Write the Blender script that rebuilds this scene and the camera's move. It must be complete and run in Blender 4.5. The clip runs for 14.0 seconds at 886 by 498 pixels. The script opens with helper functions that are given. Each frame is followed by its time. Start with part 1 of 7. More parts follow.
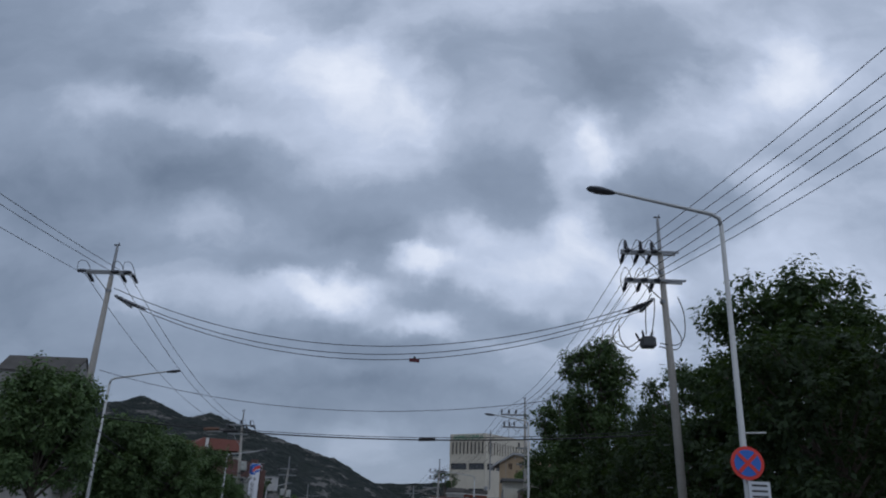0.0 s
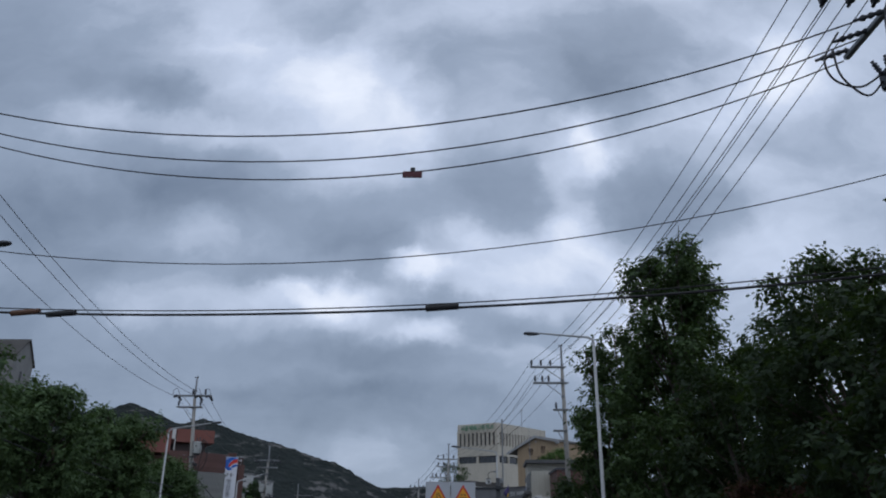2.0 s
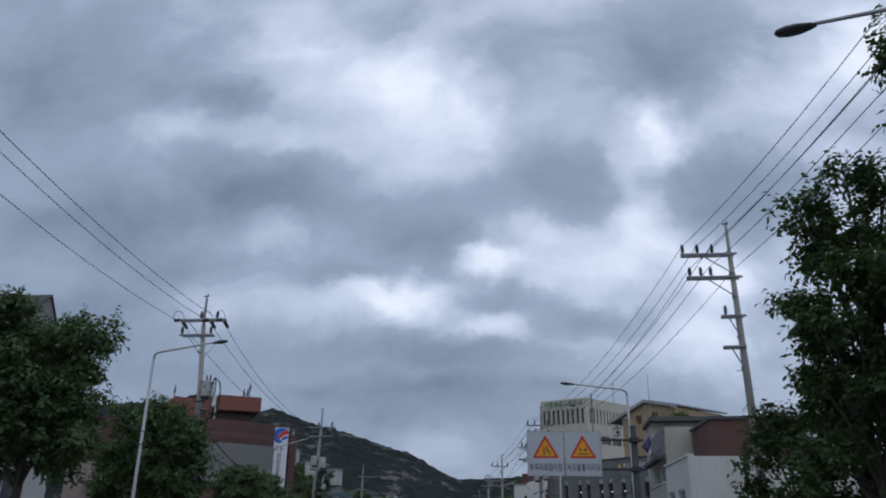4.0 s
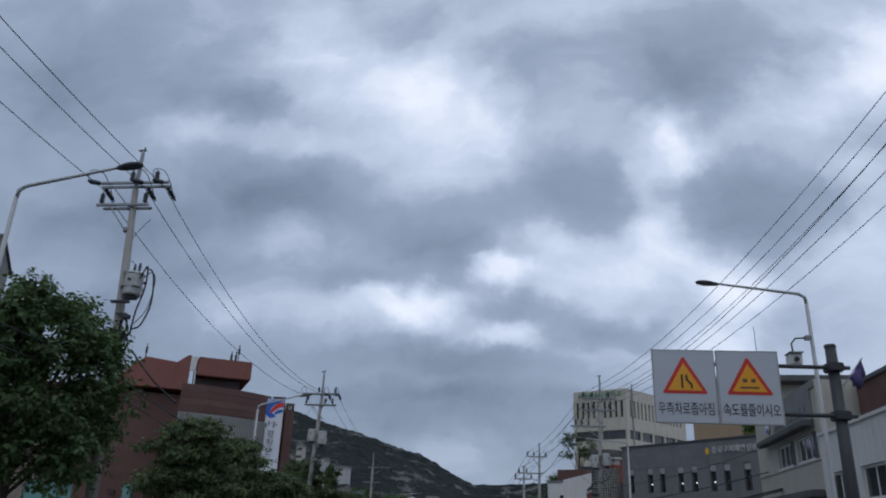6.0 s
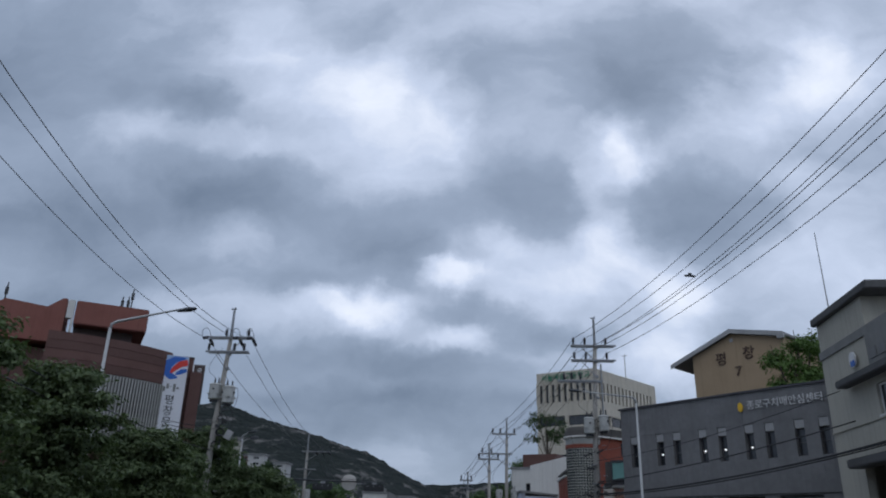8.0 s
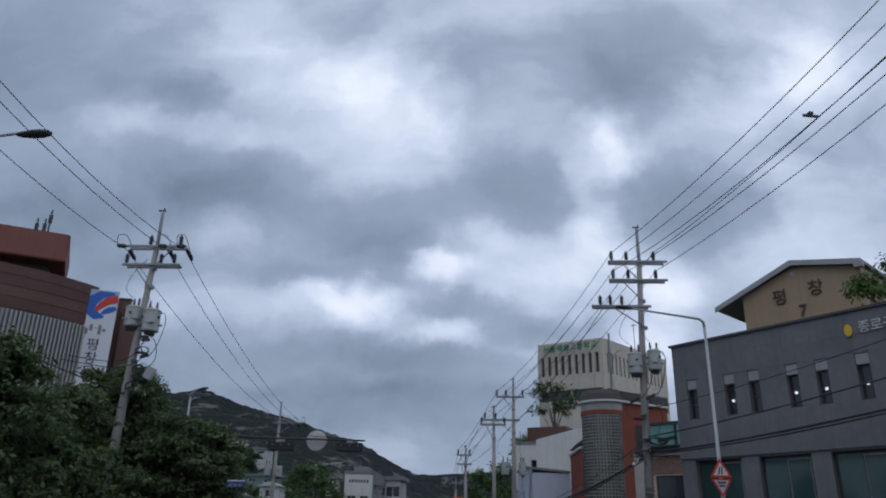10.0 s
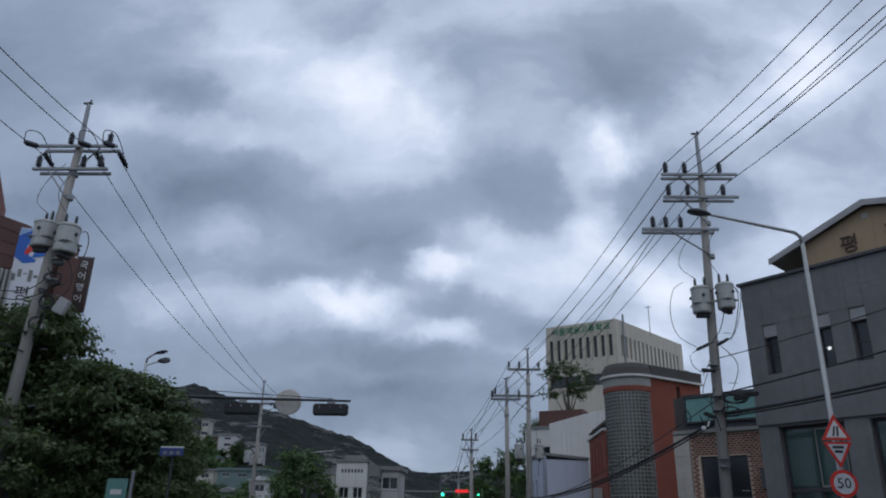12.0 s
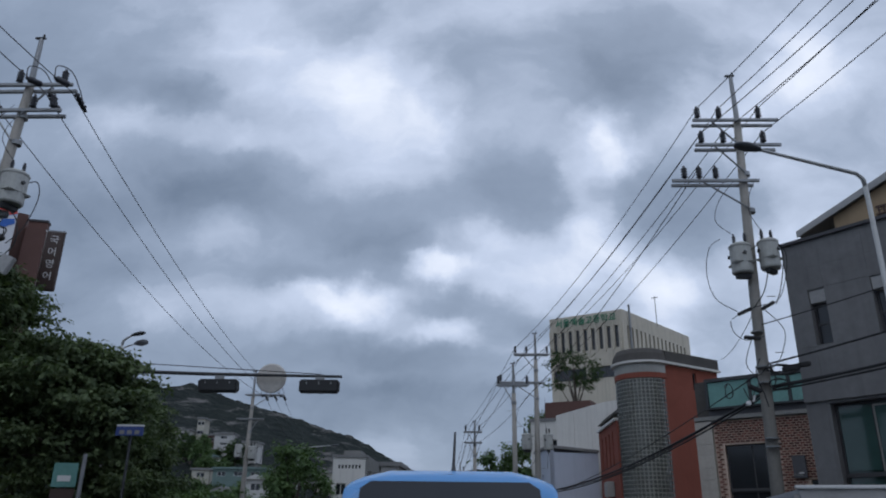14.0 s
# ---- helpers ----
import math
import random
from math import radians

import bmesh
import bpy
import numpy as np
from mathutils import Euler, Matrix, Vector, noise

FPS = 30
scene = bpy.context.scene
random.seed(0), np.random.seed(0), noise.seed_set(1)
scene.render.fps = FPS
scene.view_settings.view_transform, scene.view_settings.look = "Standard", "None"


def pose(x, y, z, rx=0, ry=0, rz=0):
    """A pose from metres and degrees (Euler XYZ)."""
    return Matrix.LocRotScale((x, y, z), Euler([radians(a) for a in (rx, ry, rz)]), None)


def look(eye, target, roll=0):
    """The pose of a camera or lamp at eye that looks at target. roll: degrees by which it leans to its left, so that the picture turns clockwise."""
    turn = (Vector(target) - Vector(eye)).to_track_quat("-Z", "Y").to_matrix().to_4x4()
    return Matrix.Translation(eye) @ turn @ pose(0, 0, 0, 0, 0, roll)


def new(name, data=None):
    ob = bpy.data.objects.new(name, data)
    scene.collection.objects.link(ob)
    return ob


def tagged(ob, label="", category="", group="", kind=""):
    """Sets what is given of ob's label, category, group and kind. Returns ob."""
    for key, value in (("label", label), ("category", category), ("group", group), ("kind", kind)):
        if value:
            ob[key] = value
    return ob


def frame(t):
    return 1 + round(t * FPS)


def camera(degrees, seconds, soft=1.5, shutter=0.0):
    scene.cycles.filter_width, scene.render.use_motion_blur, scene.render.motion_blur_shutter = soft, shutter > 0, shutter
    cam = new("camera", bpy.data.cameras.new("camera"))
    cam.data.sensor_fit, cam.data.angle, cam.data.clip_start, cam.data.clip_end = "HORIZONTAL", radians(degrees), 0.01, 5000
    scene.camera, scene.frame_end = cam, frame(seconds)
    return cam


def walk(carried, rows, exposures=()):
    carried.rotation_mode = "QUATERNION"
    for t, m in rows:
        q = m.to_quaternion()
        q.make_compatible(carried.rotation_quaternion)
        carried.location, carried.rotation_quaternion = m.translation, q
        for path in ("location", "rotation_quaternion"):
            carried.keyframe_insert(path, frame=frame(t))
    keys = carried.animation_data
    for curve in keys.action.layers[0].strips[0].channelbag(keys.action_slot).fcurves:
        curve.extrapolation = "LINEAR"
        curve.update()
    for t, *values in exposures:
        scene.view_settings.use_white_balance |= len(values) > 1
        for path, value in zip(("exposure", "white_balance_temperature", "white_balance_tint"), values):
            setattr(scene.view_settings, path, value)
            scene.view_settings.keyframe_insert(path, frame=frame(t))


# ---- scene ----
# ---- camera and its way: seconds, place, yaw, pitch, roll ----
cam = camera(62.0, 14.0, soft=2.0, shutter=0.0)
PATH_ROWS = [
    (0.0, -0.019, -0.011, 1.300, -0.210, 20.450, -2.224),
    (0.5, -0.132, 4.106, 1.109, -0.302, 20.647, -1.875),
    (1.0, -0.246, 7.965, 0.790, -0.310, 20.962, -1.571),
    (1.5, -0.397, 12.210, 0.587, -0.179, 20.945, -0.974),
    (2.0, -0.571, 16.443, 0.296, 0.246, 20.864, -0.499),
    (2.5, -0.830, 21.081, 0.015, 1.113, 20.646, -0.287),
    (3.0, -1.191, 25.379, -0.276, 2.375, 20.488, -0.149),
    (3.5, -1.658, 29.388, -0.508, 4.581, 20.438, -0.001),
    (5.8, -5.047, 46.450, -1.516, 7.456, 20.963, -2.313),
    (6.0, -5.269, 47.848, -1.575, 6.344, 21.032, -2.106),
    (6.5, -5.645, 51.297, -1.753, 4.659, 21.320, -1.869),
    (7.0, -6.058, 54.740, -1.997, 3.704, 21.214, -1.548),
    (7.5, -6.346, 58.044, -2.207, 3.090, 21.033, -1.433),
    (8.0, -6.676, 61.112, -2.345, 2.534, 21.405, -1.418),
    (8.2, -6.812, 62.300, -2.417, 2.305, 21.330, -1.440),
    (10.3, -7.548, 73.038, -3.079, 1.705, 20.874, -1.094),
    (10.5, -7.602, 73.906, -3.134, 1.652, 20.856, -1.241),
    (11.0, -7.765, 75.764, -3.239, 1.646, 20.856, -1.209),
    (11.5, -7.886, 77.471, -3.292, 1.666, 20.843, -1.174),
    (12.0, -8.002, 78.936, -3.372, 1.696, 20.885, -1.007),
    (12.5, -8.068, 80.101, -3.423, 1.731, 20.827, -0.970),
    (13.0, -8.137, 80.949, -3.487, 1.738, 20.861, -0.856),
    (13.5, -8.197, 81.612, -3.522, 1.726, 20.884, -0.750),
    (14.0, -8.227, 81.984, -3.556, 1.707, 20.909, -0.707),
]
walk(cam, [(t, pose(x, y, z, 90 + p, r, w)) for t, x, y, z, w, p, r in PATH_ROWS], exposures=((0.0, -0.14), (1.5, -0.06), (3.0, 0.0), (14.0, 0.0)))

# ---- world: an overcast sky of broken grey cloud, and one wide weak sun ----
world = bpy.data.worlds.new("overcast_sky")
scene.world = world
world.use_nodes = True


class Net:
    """Short names for building node trees."""

    def __init__(self, tree):
        self.tree = tree
        tree.nodes.clear()

    def add(self, kind, **props):
        n = self.tree.nodes.new(kind)
        for k, v in props.items():
            if k == "op":
                n.operation = v
            elif k == "dtype":
                n.data_type = v
            elif k == "blend":
                n.blend_type = v
            elif k == "clamp":
                n.use_clamp = v
        return n

    def link(self, a, b):
        self.tree.links.new(a, b)

    def put(self, socket, value):
        if isinstance(value, bpy.types.NodeSocket):
            self.link(value, socket)
        elif value is not None:
            socket.default_value = value

    def math(self, op, a, b=None, c=None, clamp=False):
        n = self.add("ShaderNodeMath", op=op, clamp=clamp)
        self.put(n.inputs[0], a)
        self.put(n.inputs[1], b)
        self.put(n.inputs[2], c)
        return n.outputs[0]

    def vec(self, op, a, b=None):
        n = self.add("ShaderNodeVectorMath", op=op)
        self.put(n.inputs[0], a)
        self.put(n.inputs[1], b)
        return n.outputs["Value"] if op in ("LENGTH", "DISTANCE", "DOT_PRODUCT") else n.outputs[0]

    def noise(self, vector, scale, detail=4.0, rough=0.5, distort=0.0):
        n = self.add("ShaderNodeTexNoise")
        self.put(n.inputs["Vector"], vector)
        n.inputs["Scale"].default_value = scale
        n.inputs["Detail"].default_value = detail
        n.inputs["Roughness"].default_value = rough
        n.inputs["Distortion"].default_value = distort
        return n.outputs["Fac"], n.outputs["Color"]

    def ramp(self, fac, stops):
        n = self.add("ShaderNodeValToRGB")
        el = n.color_ramp.elements
        while len(el) < len(stops):
            el.new(0.5)
        for e, (pos, col) in zip(el, stops):
            e.position, e.color = pos, (*col, 1)
        self.put(n.inputs[0], fac)
        return n.outputs[0]

    def mix(self, fac, a, b, blend="MIX"):
        n = self.add("ShaderNodeMix", dtype="RGBA", blend=blend)
        self.put(n.inputs[0], fac)
        for s, v in ((n.inputs[6], a), (n.inputs[7], b)):
            self.put(s, v if isinstance(v, bpy.types.NodeSocket) else (*v, 1))
        return n.outputs[2]


def build_sky():
    k = Net(world.node_tree)
    d = k.add("ShaderNodeTexCoord").outputs["Generated"]
    sep = k.add("ShaderNodeSeparateXYZ")
    k.link(d, sep.inputs[0])
    ahead = k.math("MAXIMUM", sep.outputs[1], 0.25)
    up = k.math("MAXIMUM", sep.outputs[2], 0.0)
    p = k.math("DIVIDE", sep.outputs[0], ahead)
    q = k.math("DIVIDE", up, ahead)
    comb = k.add("ShaderNodeCombineXYZ")
    k.link(p, comb.inputs[0])
    k.link(q, comb.inputs[1])
    flat = comb.outputs[0]
    # cloud deck seen in perspective, for the texture of the whole dome
    deck = k.add("ShaderNodeCombineXYZ")
    high = k.math("ADD", up, 0.22)
    k.link(k.math("DIVIDE", sep.outputs[0], high), deck.inputs[0])
    k.link(k.math("DIVIDE", sep.outputs[1], high), deck.inputs[1])
    # uneven outlines for the large clouds
    _, wob = k.noise(flat, 5.5, 5.0, 0.55)
    wob = k.vec("SUBTRACT", wob, (0.5, 0.5, 0.5))
    wob = k.vec("MULTIPLY", wob, (0.16, 0.11, 0.0))
    _, curl = k.noise(flat, 15.0, 6.0, 0.6)
    curl = k.vec("MULTIPLY", k.vec("SUBTRACT", curl, (0.5, 0.5, 0.5)), (0.06, 0.042, 0.0))
    bent = k.vec("ADD", k.vec("ADD", flat, wob), curl)
    total = None
    for (cx, cy, rx, ry, w) in LIGHT_CLOUDS + PALE_CLOUDS + DARK_CLOUDS + DIM_CLOUDS:
        off = k.vec("SUBTRACT", bent, (cx, cy, 0))
        off = k.vec("MULTIPLY", off, (1 / rx, 1 / ry, 0))
        r = k.vec("LENGTH", off)
        n = k.add("ShaderNodeMapRange")
        n.interpolation_type = "SMOOTHERSTEP"
        k.put(n.inputs[0], r)
        n.inputs[1].default_value, n.inputs[2].default_value = 0.0, 1.9
        n.inputs[3].default_value, n.inputs[4].default_value = w, 0.0
        total = n.outputs[0] if total is None else k.math("ADD", total, n.outputs[0])
    infront = k.math("MULTIPLY", sep.outputs[1], 3.0, clamp=True)
    total = k.math("MULTIPLY", total, infront)
    big, _ = k.noise(deck.outputs[0], 1.3, 6.0, 0.55, 0.35)
    fine, _ = k.noise(k.vec("MULTIPLY", bent, (1.0, 1.7, 1.0)), 7.0, 8.0, 0.55, 0.25)
    mid, _ = k.noise(bent, 4.2, 5.0, 0.5, 0.3)
    v = k.math("MULTIPLY_ADD", k.math("SUBTRACT", big, 0.5), 0.45, k.math("MULTIPLY", total, 1.12))
    v = k.math("MULTIPLY_ADD", k.math("SUBTRACT", mid, 0.5), 0.34, v)
    v = k.math("MULTIPLY_ADD", k.math("SUBTRACT", fine, 0.5), 0.40, v)
    # lighter towards the side where the sun stands behind the cloud
    v = k.math("MULTIPLY_ADD", sep.outputs[0], 0.18, v)
    v = k.math("ADD", v, 0.542, clamp=True)
    cloud = k.ramp(v, ((0.0, SKY_DARK), (0.45, SKY_MID), (0.75, SKY_LIGHT), (1.0, SKY_WHITE)))
    sky = k.add("ShaderNodeTexSky")
    sky.sky_type = "NISHITA"
    sky.sun_disc = False
    sky.sun_elevation, sky.sun_rotation = radians(55), radians(20)
    clear = k.vec("SCALE", sky.outputs[0])
    clear.node.inputs["Scale"].default_value = 0.08
    both = k.mix(0.06, cloud, clear)
    # unseen sky behind the walker and overhead, brightened to light the facades
    thin = k.math("MULTIPLY", k.math("SUBTRACT", 0.15, sep.outputs[1]), 1.4, clamp=True)
    both = k.vec("SCALE", both)
    k.link(k.math("MULTIPLY_ADD", thin, 0.3, 1.0), both.node.inputs["Scale"])
    bg = k.add("ShaderNodeBackground")
    k.link(both, bg.inputs[0])
    bg.inputs[1].default_value = 1.0
    k.link(bg.outputs[0], k.add("ShaderNodeOutputWorld").inputs[0])


SKY_DARK, SKY_MID, SKY_LIGHT, SKY_WHITE = (0.155, 0.207, 0.298), (0.315, 0.390, 0.525), (0.585, 0.675, 0.86), (0.94, 1.0, 1.13)
# large clouds: place and size in the forward plane, lightness
LIGHT_CLOUDS = [
    (-0.360, 0.732, 0.067, 0.086, 0.16),
    (-0.216, 0.685, 0.105, 0.090, 0.19),
    (-0.138, 0.605, 0.095, 0.100, 0.23),
    (-0.567, 0.595, 0.065, 0.042, 0.16),
    (-0.399, 0.583, 0.118, 0.027, 0.16),
    (0.222, 0.571, 0.042, 0.060, 0.34),
    (0.157, 0.514, 0.033, 0.048, 0.22),
    (0.198, 0.404, 0.060, 0.049, 0.30),
    (0.107, 0.339, 0.079, 0.032, 0.22),
    (-0.037, 0.354, 0.049, 0.017, 0.30),
    (-0.181, 0.300, 0.069, 0.034, 0.34),
    (-0.301, 0.303, 0.049, 0.030, 0.13),
    (-0.020, 0.263, 0.059, 0.020, 0.24),
    (0.395, 0.654, 0.076, 0.068, 0.24),
    (0.546, 0.703, 0.084, 0.064, 0.27),
    (0.282, 0.324, 0.058, 0.046, 0.34),
    (0.246, 0.228, 0.060, 0.047, 0.22),
    (-0.369, 0.418, 0.043, 0.032, 0.14),
]
PALE_CLOUDS = [
    (-0.086, 0.092, 0.081, 0.033, 0.22),
    (-0.427, 0.285, 0.058, 0.031, 0.12),
    (-0.698, 0.390, 0.054, 0.047, 0.10),
    (0.060, 0.391, 0.057, 0.023, 0.14),
    (-0.051, 0.661, 0.045, 0.064, 0.12),
    (0.471, 0.489, 0.048, 0.046, 0.08),
    (-0.053, 0.792, 0.559, 0.106, 0.06),
    (0.0, 0.40, 0.55, 0.13, 0.05),
    (0.486, 0.757, 0.205, 0.123, 0.03),
]
DARK_CLOUDS = [
    (-0.378, 0.488, 0.110, 0.057, -0.34),
    (-0.147, 0.427, 0.117, 0.051, -0.24),
    (0.079, 0.486, 0.087, 0.059, -0.31),
    (0.280, 0.713, 0.143, 0.093, -0.40),
    (0.319, 0.457, 0.088, 0.072, -0.38),
    (-0.124, 0.369, 0.058, 0.040, -0.17),
    (-0.013, 0.301, 0.071, 0.022, -0.22),
    (0.085, 0.264, 0.081, 0.023, -0.24),
    (-0.102, 0.219, 0.162, 0.025, -0.30),
    (-0.259, 0.345, 0.066, 0.023, -0.16),
    (-0.626, 0.427, 0.125, 0.057, -0.22),
    (-0.769, 0.728, 0.139, 0.100, -0.16),
    (-0.585, 0.691, 0.082, 0.047, -0.12),
    (-0.449, 0.646, 0.061, 0.028, -0.20),
    (0.021, 0.702, 0.090, 0.071, -0.20),
    (-0.208, 0.785, 0.057, 0.046, -0.16),
    (-0.181, 0.172, 0.123, 0.017, -0.16),
    (-0.012, 0.174, 0.091, 0.018, -0.14),
]
DIM_CLOUDS = [
    (-0.481, 0.354, 0.069, 0.032, -0.14),
    (-0.622, 0.284, 0.110, 0.043, -0.18),
    (-0.457, 0.211, 0.210, 0.041, -0.16),
    (-0.071, 0.117, 0.578, 0.067, -0.28),
    (-0.625, 0.381, 0.201, 0.123, -0.13),
]
build_sky()

sun = new("sun", bpy.data.lights.new("sun", "SUN"))
sun.data.energy, sun.data.angle, sun.data.color = 0.5, radians(60), (1.0, 0.98, 0.95)
sun.matrix_world = look((0, 0, 50), (10, 28, 0))


# ---- materials ----
def material(name, color, rough=0.8, metal=0.0, spread=0.25, grain=12.0, stain=0.8, bump=0.25, dirt=None, spec=0.4, island=0.0, streak=0.0):
    """A surface with fine grain, large stains and relief. streak: rain marks that run down it."""
    m = bpy.data.materials.new(name)
    m.use_nodes = True
    k = Net(m.node_tree)
    at = k.add("ShaderNodeTexCoord").outputs["Object"]
    fine, _ = k.noise(at, grain, 5.0, 0.6)
    broad, _ = k.noise(at, stain, 4.0, 0.55, 0.4)
    low = tuple(c * (1 - spread) for c in color)
    high = tuple(min(1.0, c * (1 + spread * 0.7)) for c in color)
    col = k.mix(fine, low, high)
    dirt = dirt or tuple(c * 0.55 for c in color)
    mask = k.ramp(broad, ((0.42, (0, 0, 0)), (0.75, (1, 1, 1))))
    col = k.mix(k.math("MULTIPLY", mask, min(0.9, spread * 1.6)), col, dirt)
    if streak:
        st = k.vec("MULTIPLY", at, (3.2, 3.2, 0.12))
        run, _ = k.noise(st, 1.6, 4.0, 0.6)
        run = k.ramp(run, ((0.5, (0, 0, 0)), (0.72, (1, 1, 1))))
        col = k.mix(k.math("MULTIPLY", run, streak), col, dirt)
    if island:
        geo = k.add("ShaderNodeNewGeometry")
        info = k.add("ShaderNodeObjectInfo")
        rnd = k.math("FRACT", k.math("ADD", geo.outputs["Random Per Island"], info.outputs["Random"]))
        hsv = k.add("ShaderNodeHueSaturation")
        hsv.inputs["Hue"].default_value = 0.5
        k.put(hsv.inputs["Value"], k.math("MULTIPLY_ADD", rnd, island * 2, 1 - island))
        k.link(col, hsv.inputs["Color"])
        col = hsv.outputs[0]
    b = k.add("ShaderNodeBsdfPrincipled")
    k.link(col, b.inputs["Base Color"])
    b.inputs["Metallic"].default_value = metal
    b.inputs["Specular IOR Level"].default_value = spec
    k.put(b.inputs["Roughness"], k.math("MULTIPLY_ADD", broad, 0.25, rough - 0.12, clamp=True))
    if bump:
        n = k.add("ShaderNodeBump")
        n.inputs["Strength"].default_value = bump
        n.inputs["Distance"].default_value = 0.02
        k.link(fine, n.inputs["Height"])
        k.link(n.outputs[0], b.inputs["Normal"])
    k.link(b.outputs[0], k.add("ShaderNodeOutputMaterial").inputs[0])
    return m


def leaf_material(name, color, light):
    m = bpy.data.materials.new(name)
    m.use_nodes = True
    k = Net(m.node_tree)
    geo = k.add("ShaderNodeNewGeometry")
    at = k.add("ShaderNodeTexCoord").outputs["Object"]
    patch, _ = k.noise(at, 0.9, 3.0, 0.6)
    f = k.math("MULTIPLY_ADD", geo.outputs["Random Per Island"], 0.6, k.math("MULTIPLY_ADD", patch, 0.9, -0.3), clamp=True)
    col = k.mix(f, color, light)
    b = k.add("ShaderNodeBsdfPrincipled")
    k.link(col, b.inputs["Base Color"])
    b.inputs["Roughness"].default_value = 0.65
    b.inputs["Specular IOR Level"].default_value = 0.2
    t = k.add("ShaderNodeBsdfTranslucent")
    k.link(k.mix(0.5, col, (0.12, 0.20, 0.02)), t.inputs[0])
    mix = k.add("ShaderNodeMixShader")
    mix.inputs[0].default_value = 0.25
    k.link(b.outputs[0], mix.inputs[1])
    k.link(t.outputs[0], mix.inputs[2])
    k.link(mix.outputs[0], k.add("ShaderNodeOutputMaterial").inputs[0])
    return m


def glass_material(name, tint=(0.05, 0.07, 0.08), rough=0.06):
    m = bpy.data.materials.new(name)
    m.use_nodes = True
    k = Net(m.node_tree)
    at = k.add("ShaderNodeTexCoord").outputs["Object"]
    broad, _ = k.noise(at, 0.7, 3.0, 0.5)
    b = k.add("ShaderNodeBsdfPrincipled")
    k.link(k.mix(broad, tuple(c * 0.6 for c in tint), tuple(c * 1.4 for c in tint)), b.inputs["Base Color"])
    b.inputs["Roughness"].default_value = rough
    b.inputs["Specular IOR Level"].default_value = 0.6
    k.link(b.outputs[0], k.add("ShaderNodeOutputMaterial").inputs[0])
    return m


def glow_material(name, color, power):
    m = bpy.data.materials.new(name)
    m.use_nodes = True
    k = Net(m.node_tree)
    e = k.add("ShaderNodeEmission")
    e.inputs[0].default_value, e.inputs[1].default_value = (*color, 1), power
    k.link(e.outputs[0], k.add("ShaderNodeOutputMaterial").inputs[0])
    return m


ASPHALT = material("asphalt", (0.05, 0.05, 0.052), 0.9, grain=40, spread=0.3)
PAVING = material("paving", (0.24, 0.23, 0.22), 0.9, grain=18, spread=0.25)
SOIL = material("soil", (0.12, 0.11, 0.08), 0.95, grain=6, spread=0.4)
CONCRETE = material("pole_concrete", (0.30, 0.285, 0.26), 0.9, spread=0.22, streak=0.35)
GALV = material("galvanised_steel", (0.26, 0.27, 0.28), 0.55, 0.6, spread=0.15)
LAMP_PAINT = material("lamp_post_paint", (0.40, 0.41, 0.41), 0.55, 0.3, spread=0.12)
LAMP_DARK = material("lamp_head_grey", (0.09, 0.095, 0.105), 0.5, 0.2, spread=0.15)
DARK_STEEL = material("dark_steel", (0.055, 0.058, 0.062), 0.55, 0.3)
CABLE = material("cable_rubber", (0.018, 0.018, 0.02), 0.6, spread=0.15, bump=0)
POLYMER = material("insulator_polymer", (0.035, 0.037, 0.045), 0.5, spread=0.15)
TRANSFORMER = material("transformer_paint", (0.40, 0.405, 0.385), 0.6, spread=0.22, streak=0.65, stain=2.0)
BARK = material("bark", (0.09, 0.075, 0.06), 0.95, grain=25, bump=0.6)
LEAF_DEEP = leaf_material("leaf_deep", (0.010, 0.019, 0.010), (0.066, 0.108, 0.046))
LEAF_MID = leaf_material("leaf_mid", (0.014, 0.027, 0.012), (0.095, 0.150, 0.058))
LEAF_STREET = leaf_material("leaf_street", (0.035, 0.062, 0.028), (0.120, 0.185, 0.075))
LEAF_FAR = leaf_material("leaf_far", (0.045, 0.080, 0.034), (0.115, 0.185, 0.07))
LEAF_BRIGHT = leaf_material("leaf_bright", (0.045, 0.085, 0.022), (0.15, 0.24, 0.075))
# understorey foliage with the canopy's shade put into its leaf colour
LEAF_SHADED = leaf_material("leaf_shaded", (0.008, 0.015, 0.008), (0.045, 0.072, 0.034))
LEAF_LAYER = leaf_material("leaf_layer", (0.026, 0.042, 0.024), (0.165, 0.215, 0.102))
LEAF_RED = leaf_material("leaf_red", (0.05, 0.02, 0.02), (0.10, 0.045, 0.035))
OLD_WHITE = material("aged_white_render", (0.46, 0.455, 0.44), 0.9, spread=0.16, streak=0.4)
TEAL_ROOF = material("weathered_teal_roofing", (0.13, 0.19, 0.18), 0.8, spread=0.2, streak=0.3)
DARK_BAND = material("dark_grey_trim", (0.10, 0.10, 0.10), 0.85, streak=0.3)
ROOF_PALE = material("pale_roof_metal", (0.33, 0.33, 0.33), 0.6, streak=0.2)
DARK_STONE = material("dark_stone", (0.175, 0.175, 0.178), 0.7, spread=0.32, grain=4, stain=0.6, island=0.05, streak=0.35)
# dark trim paint; also backs the rooms, with their gloom put into the colour
DARK_TRIM_ROOM = material("dark_trim_room", (0.07, 0.07, 0.078), 0.6)
PALE_BLOCK = material("pale_block", (0.34, 0.34, 0.34), 0.8)
TAN_WALL = material("tan_render", (0.34, 0.25, 0.16), 0.9, spread=0.14, streak=0.25)
BEIGE_WALL = material("beige_render", (0.42, 0.40, 0.34), 0.9, spread=0.14, streak=0.35)
PINK_RENDER = material("pinkish_render", (0.30, 0.24, 0.215), 0.9, spread=0.2, streak=0.4)
